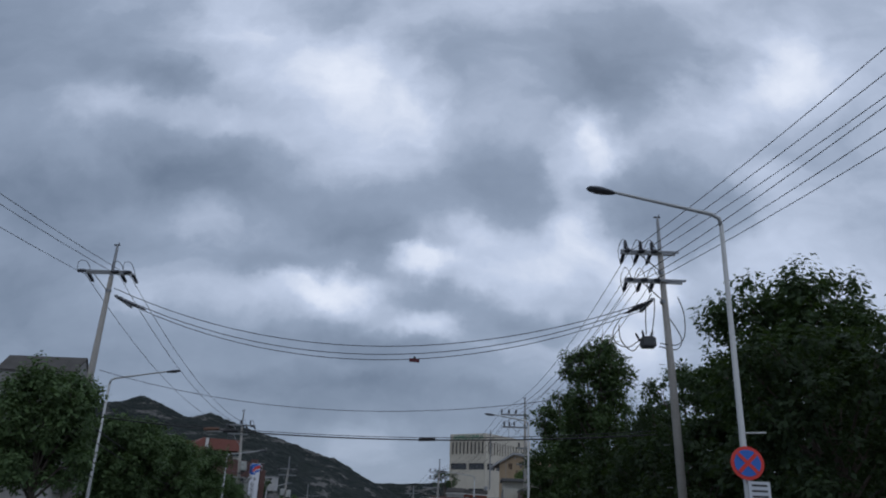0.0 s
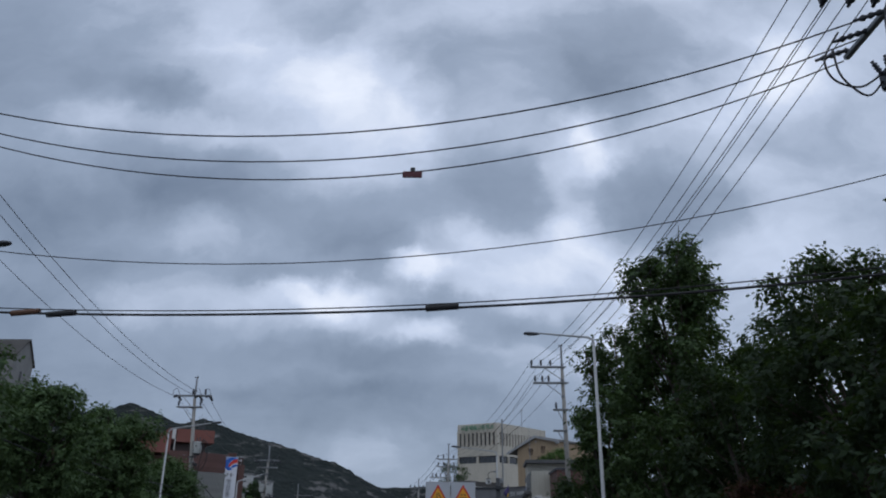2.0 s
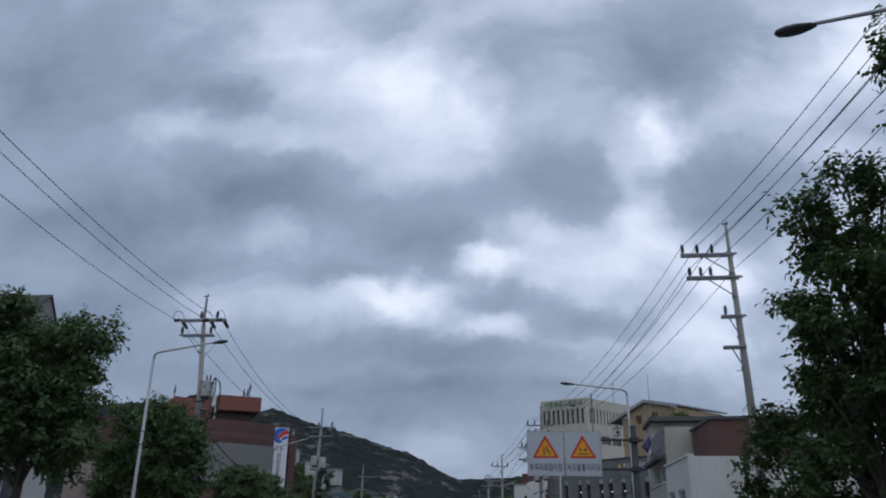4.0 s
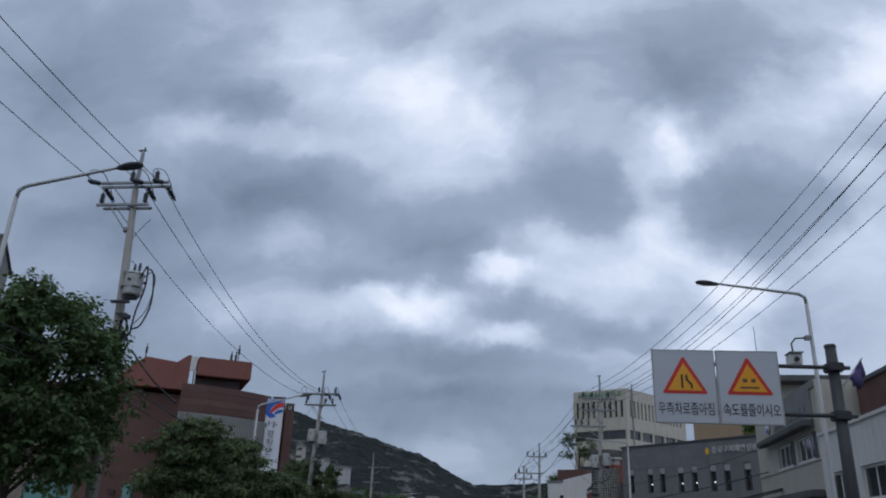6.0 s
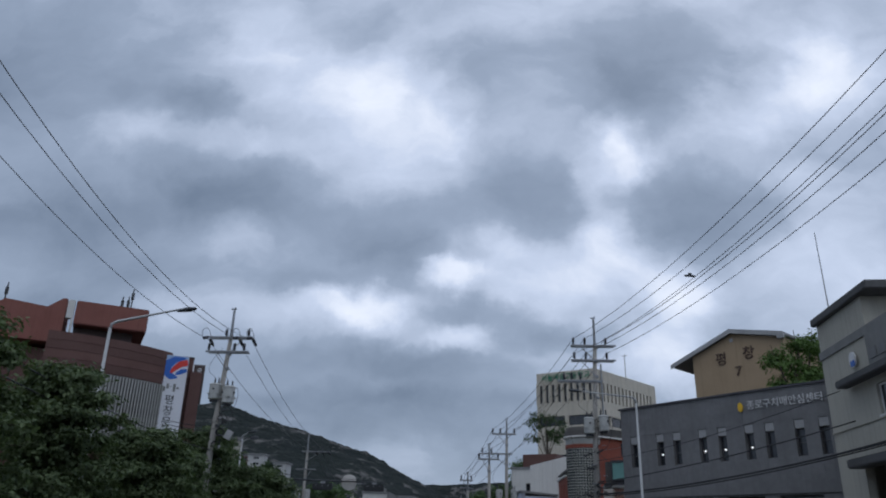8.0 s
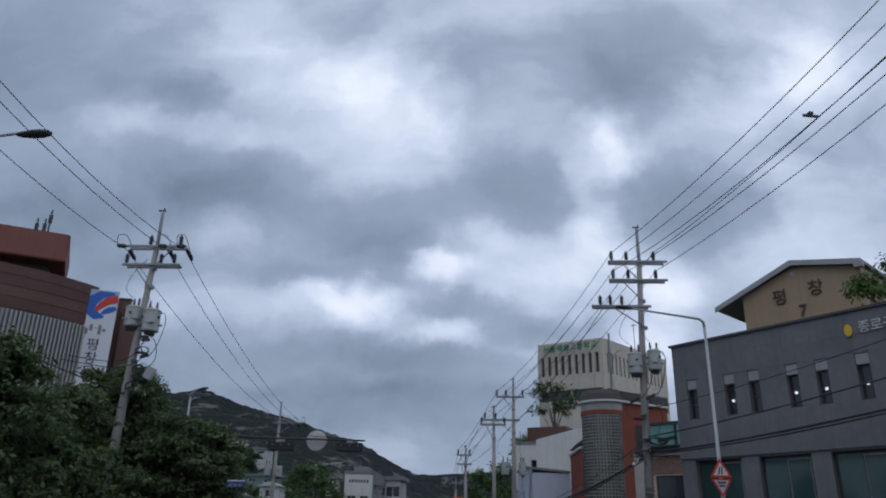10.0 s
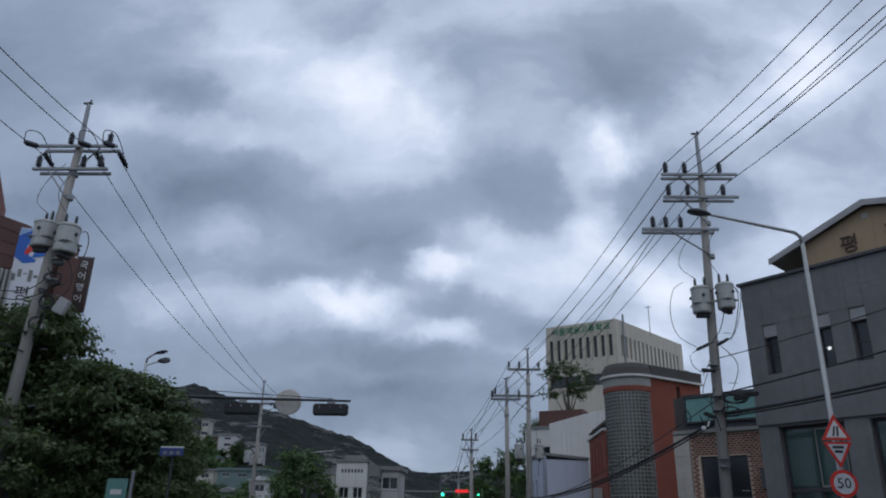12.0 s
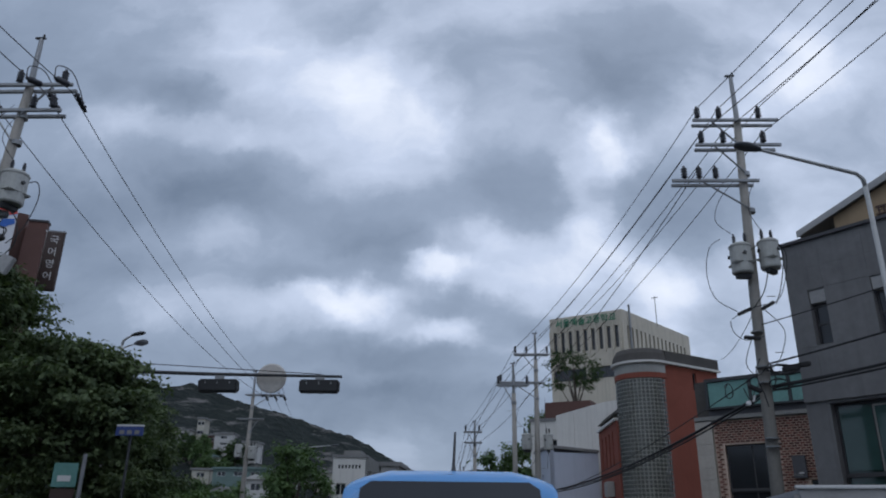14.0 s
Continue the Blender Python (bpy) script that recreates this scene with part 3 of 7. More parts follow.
def dark_building():
    b = thing("civic_building", facade_pose(0.964, 107.10, -52.2), "dark grey stone-clad two-storey civic building with slit windows", "building")
    w, h = 13.2, 10.39
    slits = [0.59, 2.30, 3.35, 4.89, 6.0, 7.44, 8.49, 9.93, 11.05]
    holes = [(s, 7.36, s + 0.46, 8.93) for s in slits]
    holes += [(x, 3.2, x + 2.0, 5.76) for x in (0.66, 3.38, 6.08, 8.8)]
    bm = bmesh.new()
    wall_with_holes(bm, w, h, 0.35, holes)
    part("front_wall", bm, DARK_STONE, b)
    # cladding slabs, a little proud of one another
    rng = random.Random(5)
    edges = [0.0] + sorted([x for v in slits for x in (v - 0.01, v + 0.47)]) + [12.4, 13.2]
    levels = [0.0, 1.5, 3.15, 5.8, 6.6, 7.34, 8.95, 9.6, 10.36]
    for x0, x1 in zip(edges, edges[1:]):
        for z0, z1 in zip(levels, levels[1:]):
            if any(o[0] < x1 - 0.02 and o[2] > x0 + 0.02 and o[1] < z1 - 0.02 and o[3] > z0 + 0.02 for o in holes):
                continue
            p = 0.006 + rng.random() * 0.008
            part("slab", boxed(x0 + 0.003, -p, z0 + 0.003, x1 - 0.003, -0.001, z1 - 0.003), DARK_STONE, b)
    part("coping", boxed(-0.08, -0.1, h, w + 0.05, 0.45, h + 0.09), DARK_TRIM_ROOM, b)
    part("band", boxed(0.0, -0.09, 5.84, w, -0.026, 6.36), DARK_STONE, b)
    shell(b, w, 9.0, h, DARK_STONE)
    for s in slits:
        part("lintel_block", boxed(s + 0.012, 0.03, 8.55, s + 0.448, 0.3, 8.92), PALE_BLOCK, b)
        window(b, s + 0.01, 7.37, s + 0.45, 8.545, 0.2, FRAME_DARK, GLASS_DARK, 0, 1)
    # small white glowing blocks set just before four of the slit panes
    for x in (2.5, 5.07, 6.2, 7.62):
        part("window_lamp", boxed(x, 0.13, 7.86, x + 0.1, 0.16, 7.95, bevel=0.01), GLOW_WHITE, b, "small white glowing block in a slit window")
    for x0, x1 in [(x, x + 2.0) for x in (0.66, 3.38, 6.08, 8.8)]:
        window(b, x0 + 0.01, 3.21, x1 - 0.01, 5.75, 0.22, FRAME_DARK, GLASS_GREEN, 1, 0, bar=0.07)
        part("casement", boxed(x0 + 1.06, 0.16, 4.02, x0 + 1.86, 0.2, 5.6), GLASS_TEAL, b, "teal sliding sash")
        part("fixed_pane", boxed(x0 + 0.12, 0.17, 4.02, x0 + 0.98, 0.2, 5.6), GLASS_TEAL, b)
        bm = bmesh.new()
        for a, c, d, e in ((1.02, 3.98, 1.06, 5.64), (1.86, 3.98, 1.90, 5.64), (1.06, 3.98, 1.86, 4.03), (1.06, 5.60, 1.86, 5.64)):
            box(bm, x0 + a, 0.13, c, x0 + d, 0.2, e)
        part("casement_frame", bm, GREY_BAND, b)
        part("transom", boxed(x0 + 0.06, 0.12, 3.86, x0 + 1.94, 0.2, 3.96), FRAME_DARK, b)
    lettering("종로구치매안심센터", 0.45, LETTER_PALE, b, Matrix.Translation((9.62, -0.07, 9.76)), depth=0.04, label="pale raised letters")
    bm = bmesh.new()
    lathe(bm, ((0.08, -0.02), (0.17, 0.0), (0.17, 0.04), (0.08, 0.05)), Matrix.Translation((7.42, -0.05, 9.74)) @ pose(0, 0, 0, 90, 0, 0) @ Matrix.Diagonal((0.8, 1.3, 1, 1)), 12)
    part("emblem", bm, SIGN_YELLOW, b, "small yellow emblem")
    return b


def gable_building():
    b = thing("gabled_building", facade_pose(6.71, 118.9, -47.0), "tan rendered building with a shallow grey gable roof", "building")
    bm = prismed([(1.6, 0), (8.1, 0), (8.1, 16.95), (4.67, 17.7), (1.6, 16.55)], 0.33, 9.0)
    part("wall", bm, TAN_WALL, b)
    for a, c in (((0.0, 16.16), (4.67, 17.97)), ((4.67, 17.97), (8.3, 17.2))):
        part("roof_slope", prismed([a, c, (c[0], c[1] - 0.17), (a[0], a[1] - 0.15)], 0.05, 9.6), ROOF_GREY, b)
        part("barge_board", prismed([(a[0], a[1] + 0.02), (c[0], c[1] + 0.02), (c[0], c[1] - 0.30), (a[0], a[1] - 0.27)], -0.02, 0.046), ROOF_PALE, b, "pale grey barge board")
    part("eave_return", boxed(7.9, -0.03, 16.8, 8.34, 0.3, 17.1), ROOF_PALE, b)
    lettering("평", 0.95, LETTER_DARK, b, Matrix.Translation((3.75, 0.28, 16.05)), depth=0.06)
    lettering("창", 0.95, LETTER_DARK, b, Matrix.Translation((5.73, 0.28, 16.2)), depth=0.06)
    lettering("7", 0.95, LETTER_DARK, b, Matrix.Translation((4.9, 0.28, 15.1)), depth=0.06)
    part("vent", boxed(4.5, 0.29, 17.15, 4.72, 0.329, 17.38), PALE_BLOCK, b)
    return b

def beige_building():
    """Its long front runs along the footway; the top floor is shorter and ends in a wall of its own."""
    b = thing("beige_building", facade_pose(6.714, 94.645, -93.1), "beige rendered four-storey building with grey bands and white sash windows", "building")
    w, h = 11.6, 10.15
    rows = [(4.35, 7.12, 6.95, 8.15), (7.85, 7.12, 10.5, 8.15)]
    bm = bmesh.new()
    wall_with_holes(bm, w, h, 0.3, rows + [(2.3, 1.0, 11.2, 5.7)])
    part("front_wall", bm, BEIGE_WALL, b)
    part("end_wall", boxed(0.0, 0.3, 0, 0.3, 8.0, h), BEIGE_WALL, b)
    part("end_wall", boxed(w - 0.3, 0.3, 0, w, 8.0, h - 0.01), BEIGE_WALL, b)
    part("terrace", boxed(0.31, 0.31, h - 0.5, w - 0.31, 7.9, h - 0.25), ROOF_GREY, b)
    # added backing and ceiling; the shop's inner shade is in their dark colour
    part("interior_wall", boxed(0.32, 2.0, 0, w - 0.32, 2.1, h - 0.52), DARK_TRIM_ROOM, b)
    part("shop_ceiling", boxed(2.3, 0.31, 5.72, 11.2, 1.98, 5.8), DARK_TRIM_ROOM, b)
    part("top_floor", boxed(0.0, 0.02, h + 0.004, 4.3, 7.6, 11.256), BEIGE_WALL, b)
    part("cornice", boxed(-0.12, -0.18, 11.26, 5.3, 7.9, 11.56, bevel=0.03), DARK_BAND, b, "dark grey flat roof edge")
    part("band", boxed(-0.02, -0.06, 9.86, w, -0.003, 10.16), GREY_BAND, b)
    part("fascia", boxed(4.35, -0.1, 8.62, 10.9, -0.003, 9.84), GREY_BAND, b)
    part("canopy", boxed(2.25, -0.55, 8.33, 11.0, -0.103, 8.6, bevel=0.04), DARK_BAND, b, "dark grey window canopy")
    part("ledge", boxed(0.0, -0.05, 7.0, w, -0.003, 7.06), BEIGE_WALL, b)
    part("shop_canopy", boxed(2.25, -0.6, 5.55, 11.3, -0.003, 5.85, bevel=0.04), DARK_BAND, b)
    for a, c, d, e in rows:
        window(b, a + 0.01, c + 0.01, d - 0.01, e - 0.01, 0.1, FRAME_WHITE, GLASS_DARK, 2, 0, bar=0.07, sill=True)
        part("shutter", boxed(d + 0.03, -0.04, c, d + 0.42, -0.003, e), DARK_TRIM_ROOM, b)
    bm = bmesh.new()
    lathe(bm, ((0.05, -0.02), (0.28, 0.0), (0.28, 0.05), (0.2, 0.06)), Matrix.Translation((3.1, -0.07, 9.25)) @ pose(0, 0, 0, 90, 0, 0), 16)
    part("round_emblem", bm, LETTER_PALE, b, "round white and blue emblem")
    part("emblem_centre", boxed(2.95, -0.14, 9.0, 3.3, -0.125, 9.2), SIGN_BLUE, b)
    for i in range(8):
        part("letter_bar", boxed(4.6 + i * 0.72, -0.14, 8.95, 5.1 + i * 0.72, -0.103, 9.3), ROOF_GREY, b)
    part("mast", tubed([(0.35, 0.5, 11.5), (0.22, 0.5, 15.3)], [0.03, 0.018], 6), GALV, b)
    return b

def white_building():
    b = thing("white_building", facade_pose(6.05, 82.9, -92.0), "white rendered shop building with framed windows beside a beige one", "building")
    w, h = 8.0, 7.15
    rows = [(0.6, 4.6, 2.7, 5.7), (4.0, 4.6, 6.2, 5.7), (0.6, 1.2, 3.4, 3.2), (4.2, 1.2, 7.0, 3.2)]
    bm = bmesh.new()
    wall_with_holes(bm, w, h, 0.3, rows, y0=-0.12)
    part("front_wall", bm, WHITE_WALL, b)
    shell(b, w, 8.0, h, WHITE_WALL, y=0.18)
    for a, c, d, e in rows:
        window(b, a + 0.01, c + 0.01, d - 0.01, e - 0.01, 0.1, FRAME_WHITE, GLASS_DARK, 1, 0, y0=-0.12, sill=True, bar=0.08)
    part("roof_block", boxed(0.2, 1.6, h, 6.0, 6.5, h + 2.0), RED_TILE, b, "reddish brick upper storey set back")
    part("roof_block_edge", boxed(0.1, 1.5, h + 2.0, 6.1, 6.6, h + 2.15), DARK_TRIM_ROOM, b)
    part("parapet", boxed(-0.02, -0.2, h, w, 0.2, h + 0.12), WHITE_WALL, b)
    return b

def brick_shop():
    b = thing("brick_shop", facade_pose(2.05, 121.64, -40.0), "brick shop front with dark display window and teal upper glazing", "shop")
    w = 7.0
    part("pier", boxed(0.0, -0.1, 0, 0.75, 0.4, 8.0), GROUT, b)
    for i in range(10):
        part("pier_block", boxed(-0.01, -0.13, 3.0 + i * 0.5, 0.76, -0.09, 3.488 + i * 0.5, bevel=0.006), PIER_STONE, b)
    bm = bmesh.new()
    wall_with_holes(bm, w - 0.78, 8.0, 0.3, [(1.2, 3.0, 3.45, 6.95), (4.55, 3.0, 5.2, 5.4)], x0=0.78)
    part("brick_wall", bm, MORTAR, b)
    window(b, 1.21, 3.01, 3.44, 6.94, 0.14, FRAME_DARK, GLASS_DARK, 1, 1)
    part("door_rail", boxed(1.22, 0.06, 5.0, 3.43, 0.12, 5.12), FRAME_DARK, b)
    part("poster", boxed(1.5, 0.125, 3.6, 2.2, 0.132, 4.6), LETTER_PALE, b, "pale notice behind the glass")
    part("meter_box", boxed(3.98, -0.2, 5.45, 4.5, -0.045, 6.35, bevel=0.02), DARK_TRIM_ROOM, b, "dark wall box with a pale handle")
    part("box_handle", boxed(4.2, -0.225, 5.62, 4.4, -0.201, 5.68), LETTER_PALE, b)
    window(b, 4.56, 3.01, 5.19, 5.39, 0.14, FRAME_DARK, GLASS_DARK, 0, 0)
    part("cornice", boxed(0.0, -0.2, 8.02, w, 0.3, 8.2, bevel=0.02), GREY_BAND, b)
    part("upper_wall", boxed(0.6, 0.15, 8.25, w, 0.3, 8.6), DARK_TRIM_ROOM, b)
    bm = bmesh.new()
    for x in (0.6, 2.55, 4.2, 5.8):
        box(bm, x, -0.05, 8.6, x + 0.12, 0.12, 9.75)
    box(bm, 0.6, -0.06, 9.75, w, 0.3, 9.9)
    box(bm, 0.6, -0.06, 8.52, w, 0.1, 8.6)
    part("glazing_frame", bm, DARK_STEEL, b)
    for x0, x1 in ((0.74, 2.53), (2.69, 4.18), (4.34, 5.78)):
        part("teal_pane", boxed(x0, 0.02, 8.62, x1, 0.05, 9.73), TEAL_SHEET, b)
    part("roof_slab", boxed(0.0, 0.3, 8.1, w, 7.0, 9.85), ROOF_DARK, b)
    return b


def brick_courses(b):
    """Single bricks on the shop's front, around its openings."""
    mesh = None
    rng = random.Random(3)
    holes = [(1.2, 3.0, 3.45, 6.96), (4.55, 3.0, 5.2, 5.4)]
    rows = []
    z, j = 7.93, 0
    while z > 3.6:
        x = 0.82 + (0.111 if j % 2 else 0.0)
        while x < 5.6:
            if not any(o[0] < x + 0.178 and o[2] > x and o[1] < z and o[3] > z - 0.07 for o in holes):
                rows.append((x, z))
            x += 0.222
        z -= 0.104
        j += 1
    rest = bmesh.new()
    for i, (x, z) in enumerate(rows):
        p = 0.02 + rng.random() * 0.02
        if i < 290:
            if mesh is None:
                mesh = bpy.data.meshes.new("brick")
                bb = boxed(0, -0.03, -0.07, 0.178, 0.0, 0.0, bevel=0.006)
                bb.to_mesh(mesh)
                bb.free()
                mesh.materials.append(SHOP_BRICK)
            ob = new("brick", mesh)
            ob.parent = b
            ob.location = (x, -p + 0.025, z)
        else:
            box(rest, x, -p - 0.005, z - 0.07, x + 0.178, -0.001, z)
    if rest.verts:
        tagged(part("brick_rest", rest, SHOP_BRICK, b), kind="stuff")
    else:
        rest.free()


def round_corner_building():
    """A round tower on the corner; one front turns away along the lane, the lower one runs along the road."""
    b = thing("round_corner_building", pose(2.227, 132.55, 0), "red brick building with a rounded glass-block stair tower", "building")
    r, top = 1.56, 13.3
    lane = pose(r * 0.559, -r * 0.829, 0, 0, 0, 34)
    bm = bmesh.new()
    slots = [(2.6, 12.0, 2.95, 13.05), (3.0, 8.75, 3.45, 10.5), (3.2, 5.75, 3.6, 7.05)]
    wall_with_holes(bm, 4.9, top, 0.3, slots)
    part("lane_wall", bm, RED_BRICK, b).matrix_local = lane
    for o in slots:
        window(b, o[0], o[1], o[2], o[3], 0.12, FRAME_DARK, GLASS_DARK, 0, 0).matrix_local = lane
    part("lane_wall_end", boxed(4.6, 0.3, 0, 4.9, 3.0, top), RED_BRICK, b).matrix_local = lane
    part("brick_body", boxed(1.4, 0.6, 0, 4.4, 2.4, top - 0.05), RED_BRICK, b).matrix_local = lane
    bm = bmesh.new()
    lathe(bm, ((r - 0.03, 0.0), (r - 0.03, 12.42)), None, 40)
    part("tower_core", bm, GROUT, b)
    bm = bmesh.new()
    step = 2 * math.pi / 44
    for j in range(44):
        a = step * (j + 0.5)
        if not radians(170) < a < radians(308):
            continue
        for i in range(36):
            z = 4.2 + i * 0.228
            m = Matrix.Translation((0, 0, z)) @ Matrix.Rotation(a, 4, "Z") @ Matrix.Translation((r - 0.02, 0, 0))
            box(bm, -0.03, -0.083, 0, 0.03, 0.083, 0.178, m)
    tagged(part("glass_block_screen", bm, GLASS_BLOCK, b, "grid of grey glass blocks"), kind="stuff")
    bm = bmesh.new()
    lathe(bm, ((r, 12.42), (r + 0.05, 12.44), (r + 0.05, 12.74)), None, 40)
    part("tower_band", bm, RED_BRICK, b)
    bm = bmesh.new()
    lathe(bm, ((r + 0.0, 12.742), (r + 0.03, 12.75), (r + 0.03, 13.28)), None, 40)
    part("tower_frieze", bm, LOUVRE, b, "pale grey rendered frieze")
    bm = bmesh.new()
    lathe(bm, ((r + 0.04, 13.284), (r + 0.22, 13.31), (r + 0.22, 13.44), (r + 0.04, 13.46)), None, 40)
    box(bm, 0.0, -0.22, 13.304, 5.0, 0.1, 13.436, lane)
    part("white_cornice", bm, WHITE_WALL, b)
    bm = bmesh.new()
    lathe(bm, ((r + 0.16, 13.46), (r + 0.06, 13.9), (r - 0.12, 14.2), (r - 0.5, 14.25)), None, 40)
    box(bm, 0.3, -0.12, 13.45, 4.95, 2.2, 14.1, lane)
    part("mansard", bm, ROOF_DARK, b, "brown shingled mansard edge")
    # the lower front along the road
    road_side = pose(-1.62, 6.6, 0, 0, 0, -90)
    slits = [(x, 7.7, x + 0.42, 9.7) for x in (0.9, 2.2, 3.4, 4.5)]
    bm = bmesh.new()
    wall_with_holes(bm, 6.2, 10.2, 0.3, slits)
    part("wing_wall", bm, RED_BRICK, b).matrix_local = road_side
    for o in slits:
        window(b, o[0], o[1], o[2], o[3], 0.14, FRAME_DARK, GLASS_DARK, 0, 0).matrix_local = road_side
    part("wing_body", boxed(0.0, 0.6, 0, 6.1, 3.0, 10.1), RED_BRICK, b).matrix_local = road_side
    part("wing_coping", boxed(-0.1, -0.15, 10.204, 6.2, 0.2, 10.36), WHITE_WALL, b).matrix_local = road_side
    part("wing_roof", boxed(-0.05, -0.05, 10.37, 6.2, 2.9, 10.95, bevel=0.25), ROOF_DARK, b).matrix_local = road_side
    part("air_unit", boxed(3.6, -0.5, 5.9, 4.6, -0.05, 6.8, bevel=0.04), LOUVRE, b, "grey air conditioning unit").matrix_local = road_side
    part("awning", boxed(2.2, -0.7, 5.2, 5.6, -0.02, 5.5, bevel=0.05), GREY_BAND, b).matrix_local = road_side
    part("roof_vent", tubed([(4.9, 4.4, 13.4), (4.9, 4.4, 14.5), (4.9, 4.4, 14.55), (4.9, 4.4, 14.9)], [0.22, 0.22, 0.36, 0.3], 10), GALV, b)
    return b

def blue_building():
    b = thing("pale_blue_building", facade_pose(-2.75, 139.4, 6.0), "low pale blue rendered building with a grey coping", "building")
    bm = bmesh.new()
    wall_with_holes(bm, 3.25, 9.3, 0.3, [(2.2, 4.6, 2.9, 5.6)])
    part("front_wall", bm, BLUE_WALL, b)
    window(b, 2.21, 4.61, 2.89, 5.59, 0.1, FRAME_DARK, GLASS_DARK, 0, 0)
    bm = bmesh.new()
    wall_with_holes(bm, 5.0, 9.6, 0.3, [(1.0, 6.2, 1.6, 8.0), (2.4, 6.2, 3.0, 8.0)])
    w = part("street_wall", bm, BLUE_WALL, b)
    w.matrix_local = pose(-0.02, 5.0, 0, 0, 0, -90)
    part("end_wall", boxed(2.98, 0.3, 0, 3.25, 3.6, 9.3), BLUE_WALL, b)
    bm = prismed([(-0.15, 9.6), (3.3, 9.3), (3.3, 9.48), (-0.15, 9.78)], -0.12, 4.9)
    part("coping", bm, ROOF_GREY, b)
    return b


def hillside_house():
    b = thing("white_hillside_building", facade_pose(-3.4, 146.5, -25.0), "stained white concrete house stepped up the slope", "building")
    bm = bmesh.new()
    wall_with_holes(bm, 4.2, 12.6, 0.3, [(1.5, 9.6, 2.2, 11.2)])
    part("front_wall", bm, WHITE_WALL, b)
    window(b, 1.51, 9.61, 2.19, 11.19, 0.1, FRAME_DARK, GLASS_DARK, 0, 0)
    bm = prismed([(2.4, 0), (9.5, 0), (9.5, 13.9), (6.0, 13.6), (2.4, 12.8)], -1.2, -0.9)
    part("retaining_wall", bm, WHITE_WALL, b)
    bm = bmesh.new()
    for x in (3.6, 4.9, 6.2):
        box(bm, x, -1.28, 9.0, x + 0.14, -1.2, 12.9)
    part("pilaster_strip", bm, WHITE_WALL, b)
    part("upper_storey", boxed(1.0, 0.6, 12.0, 4.6, 4.0, 14.1), RED_TILE, b, "brown stained upper storey")
    part("parapet", boxed(-0.1, -0.1, 12.6, 4.3, 0.3, 12.8), ROOF_GREY, b)
    return b


def school():
    b = thing("school_building", facade_pose(1.2, 173.5, -33.0), "cream concrete school block with tall slit windows and green letters", "school")
    h, w = 29.4, 8.8
    n = 9
    slits = [(0.45 + i * 0.92, 25.2, 0.45 + i * 0.92 + 0.42, 27.7) for i in range(n)]
    lows = [(0.3, 22.0, 4.2, 23.3), (4.7, 22.0, 8.5, 23.3), (0.3, 16.5, 4.2, 18.2), (4.7, 16.5, 8.5, 18.2)]
    bm = bmesh.new()
    wall_with_holes(bm, w, h, 0.35, slits + lows)
    part("front_wall", bm, SCHOOL_WALL, b)
    for o in slits:
        window(b, o[0], o[1], o[2], o[3], 0.22, FRAME_DARK, GLASS_DARK, 0, 1)
    for o in lows:
        window(b, o[0], o[1], o[2], o[3], 0.25, FRAME_DARK, GLASS_DARK, 3, 0)
    for i in range(n + 1):
        x = 0.0 if i == 0 else 0.45 + i * 0.92 - 0.33
        part("fin", boxed(x, -0.16, 24.9, x + 0.16, -0.002, 28.0), SCHOOL_WALL, b)
    L = 16.4
    slits2 = [(0.9 + i * 0.98, 25.2, 0.9 + i * 0.98 + 0.42, 27.7) for i in range(15)]
    lows2 = [(0.6 + i * 3.2, 22.0, 3.4 + i * 3.2, 23.3) for i in range(5)]
    bm = bmesh.new()
    wall_with_holes(bm, L, h, 0.35, slits2 + lows2)
    turn = pose(w, 0.0, 0, 0, 0, 80)
    lw = part("long_wall", bm, SCHOOL_WALL, b)
    lw.matrix_local = turn
    for o in slits2 + lows2:
        wn = window(b, o[0], o[1], o[2], o[3], 0.22, FRAME_DARK, GLASS_DARK, 0 if o in slits2 else 2, 0)
        wn.matrix_local = turn
    # added inner block, coloured dark for the unlit classrooms
    part("core", boxed(0.3, 2.0, 0, w - 0.3, 15.0, h - 0.6), DARK_TRIM_ROOM, b)
    part("roof_slab", boxed(0.02, 0.36, h - 0.6, w - 0.05, 15.5, h - 0.3), ROOF_GREY, b)
    part("name_band", boxed(0.6, -0.05, 28.05, 8.3, -0.003, 29.2), SCHOOL_WALL, b)
    lettering("서울예술고등학교", 1.0, SIGN_GREEN, b, Matrix.Translation((4.45, -0.1, 28.6)), depth=0.08, label="green raised letters")
    part("drain_pipe", tubed([(w + 0.35, 1.4, 18), (w + 0.35, 1.4, 30.2)], 0.13, 8), GALV, b)
    part("mast", tubed([(w + 1.4, 8.0, 29.0), (w + 1.4, 8.0, 32.8)], 0.05, 6), GALV, b)
    part("antenna", tubed([(w + 1.0, 8.0, 32.6), (w + 1.8, 8.0, 32.6)], 0.05, 5), GALV, b)
    return b


dark_building()
gable_building()
beige_building()
white_building()
shop = brick_shop()
round_corner_building()
blue_building()
hillside_house()
school()


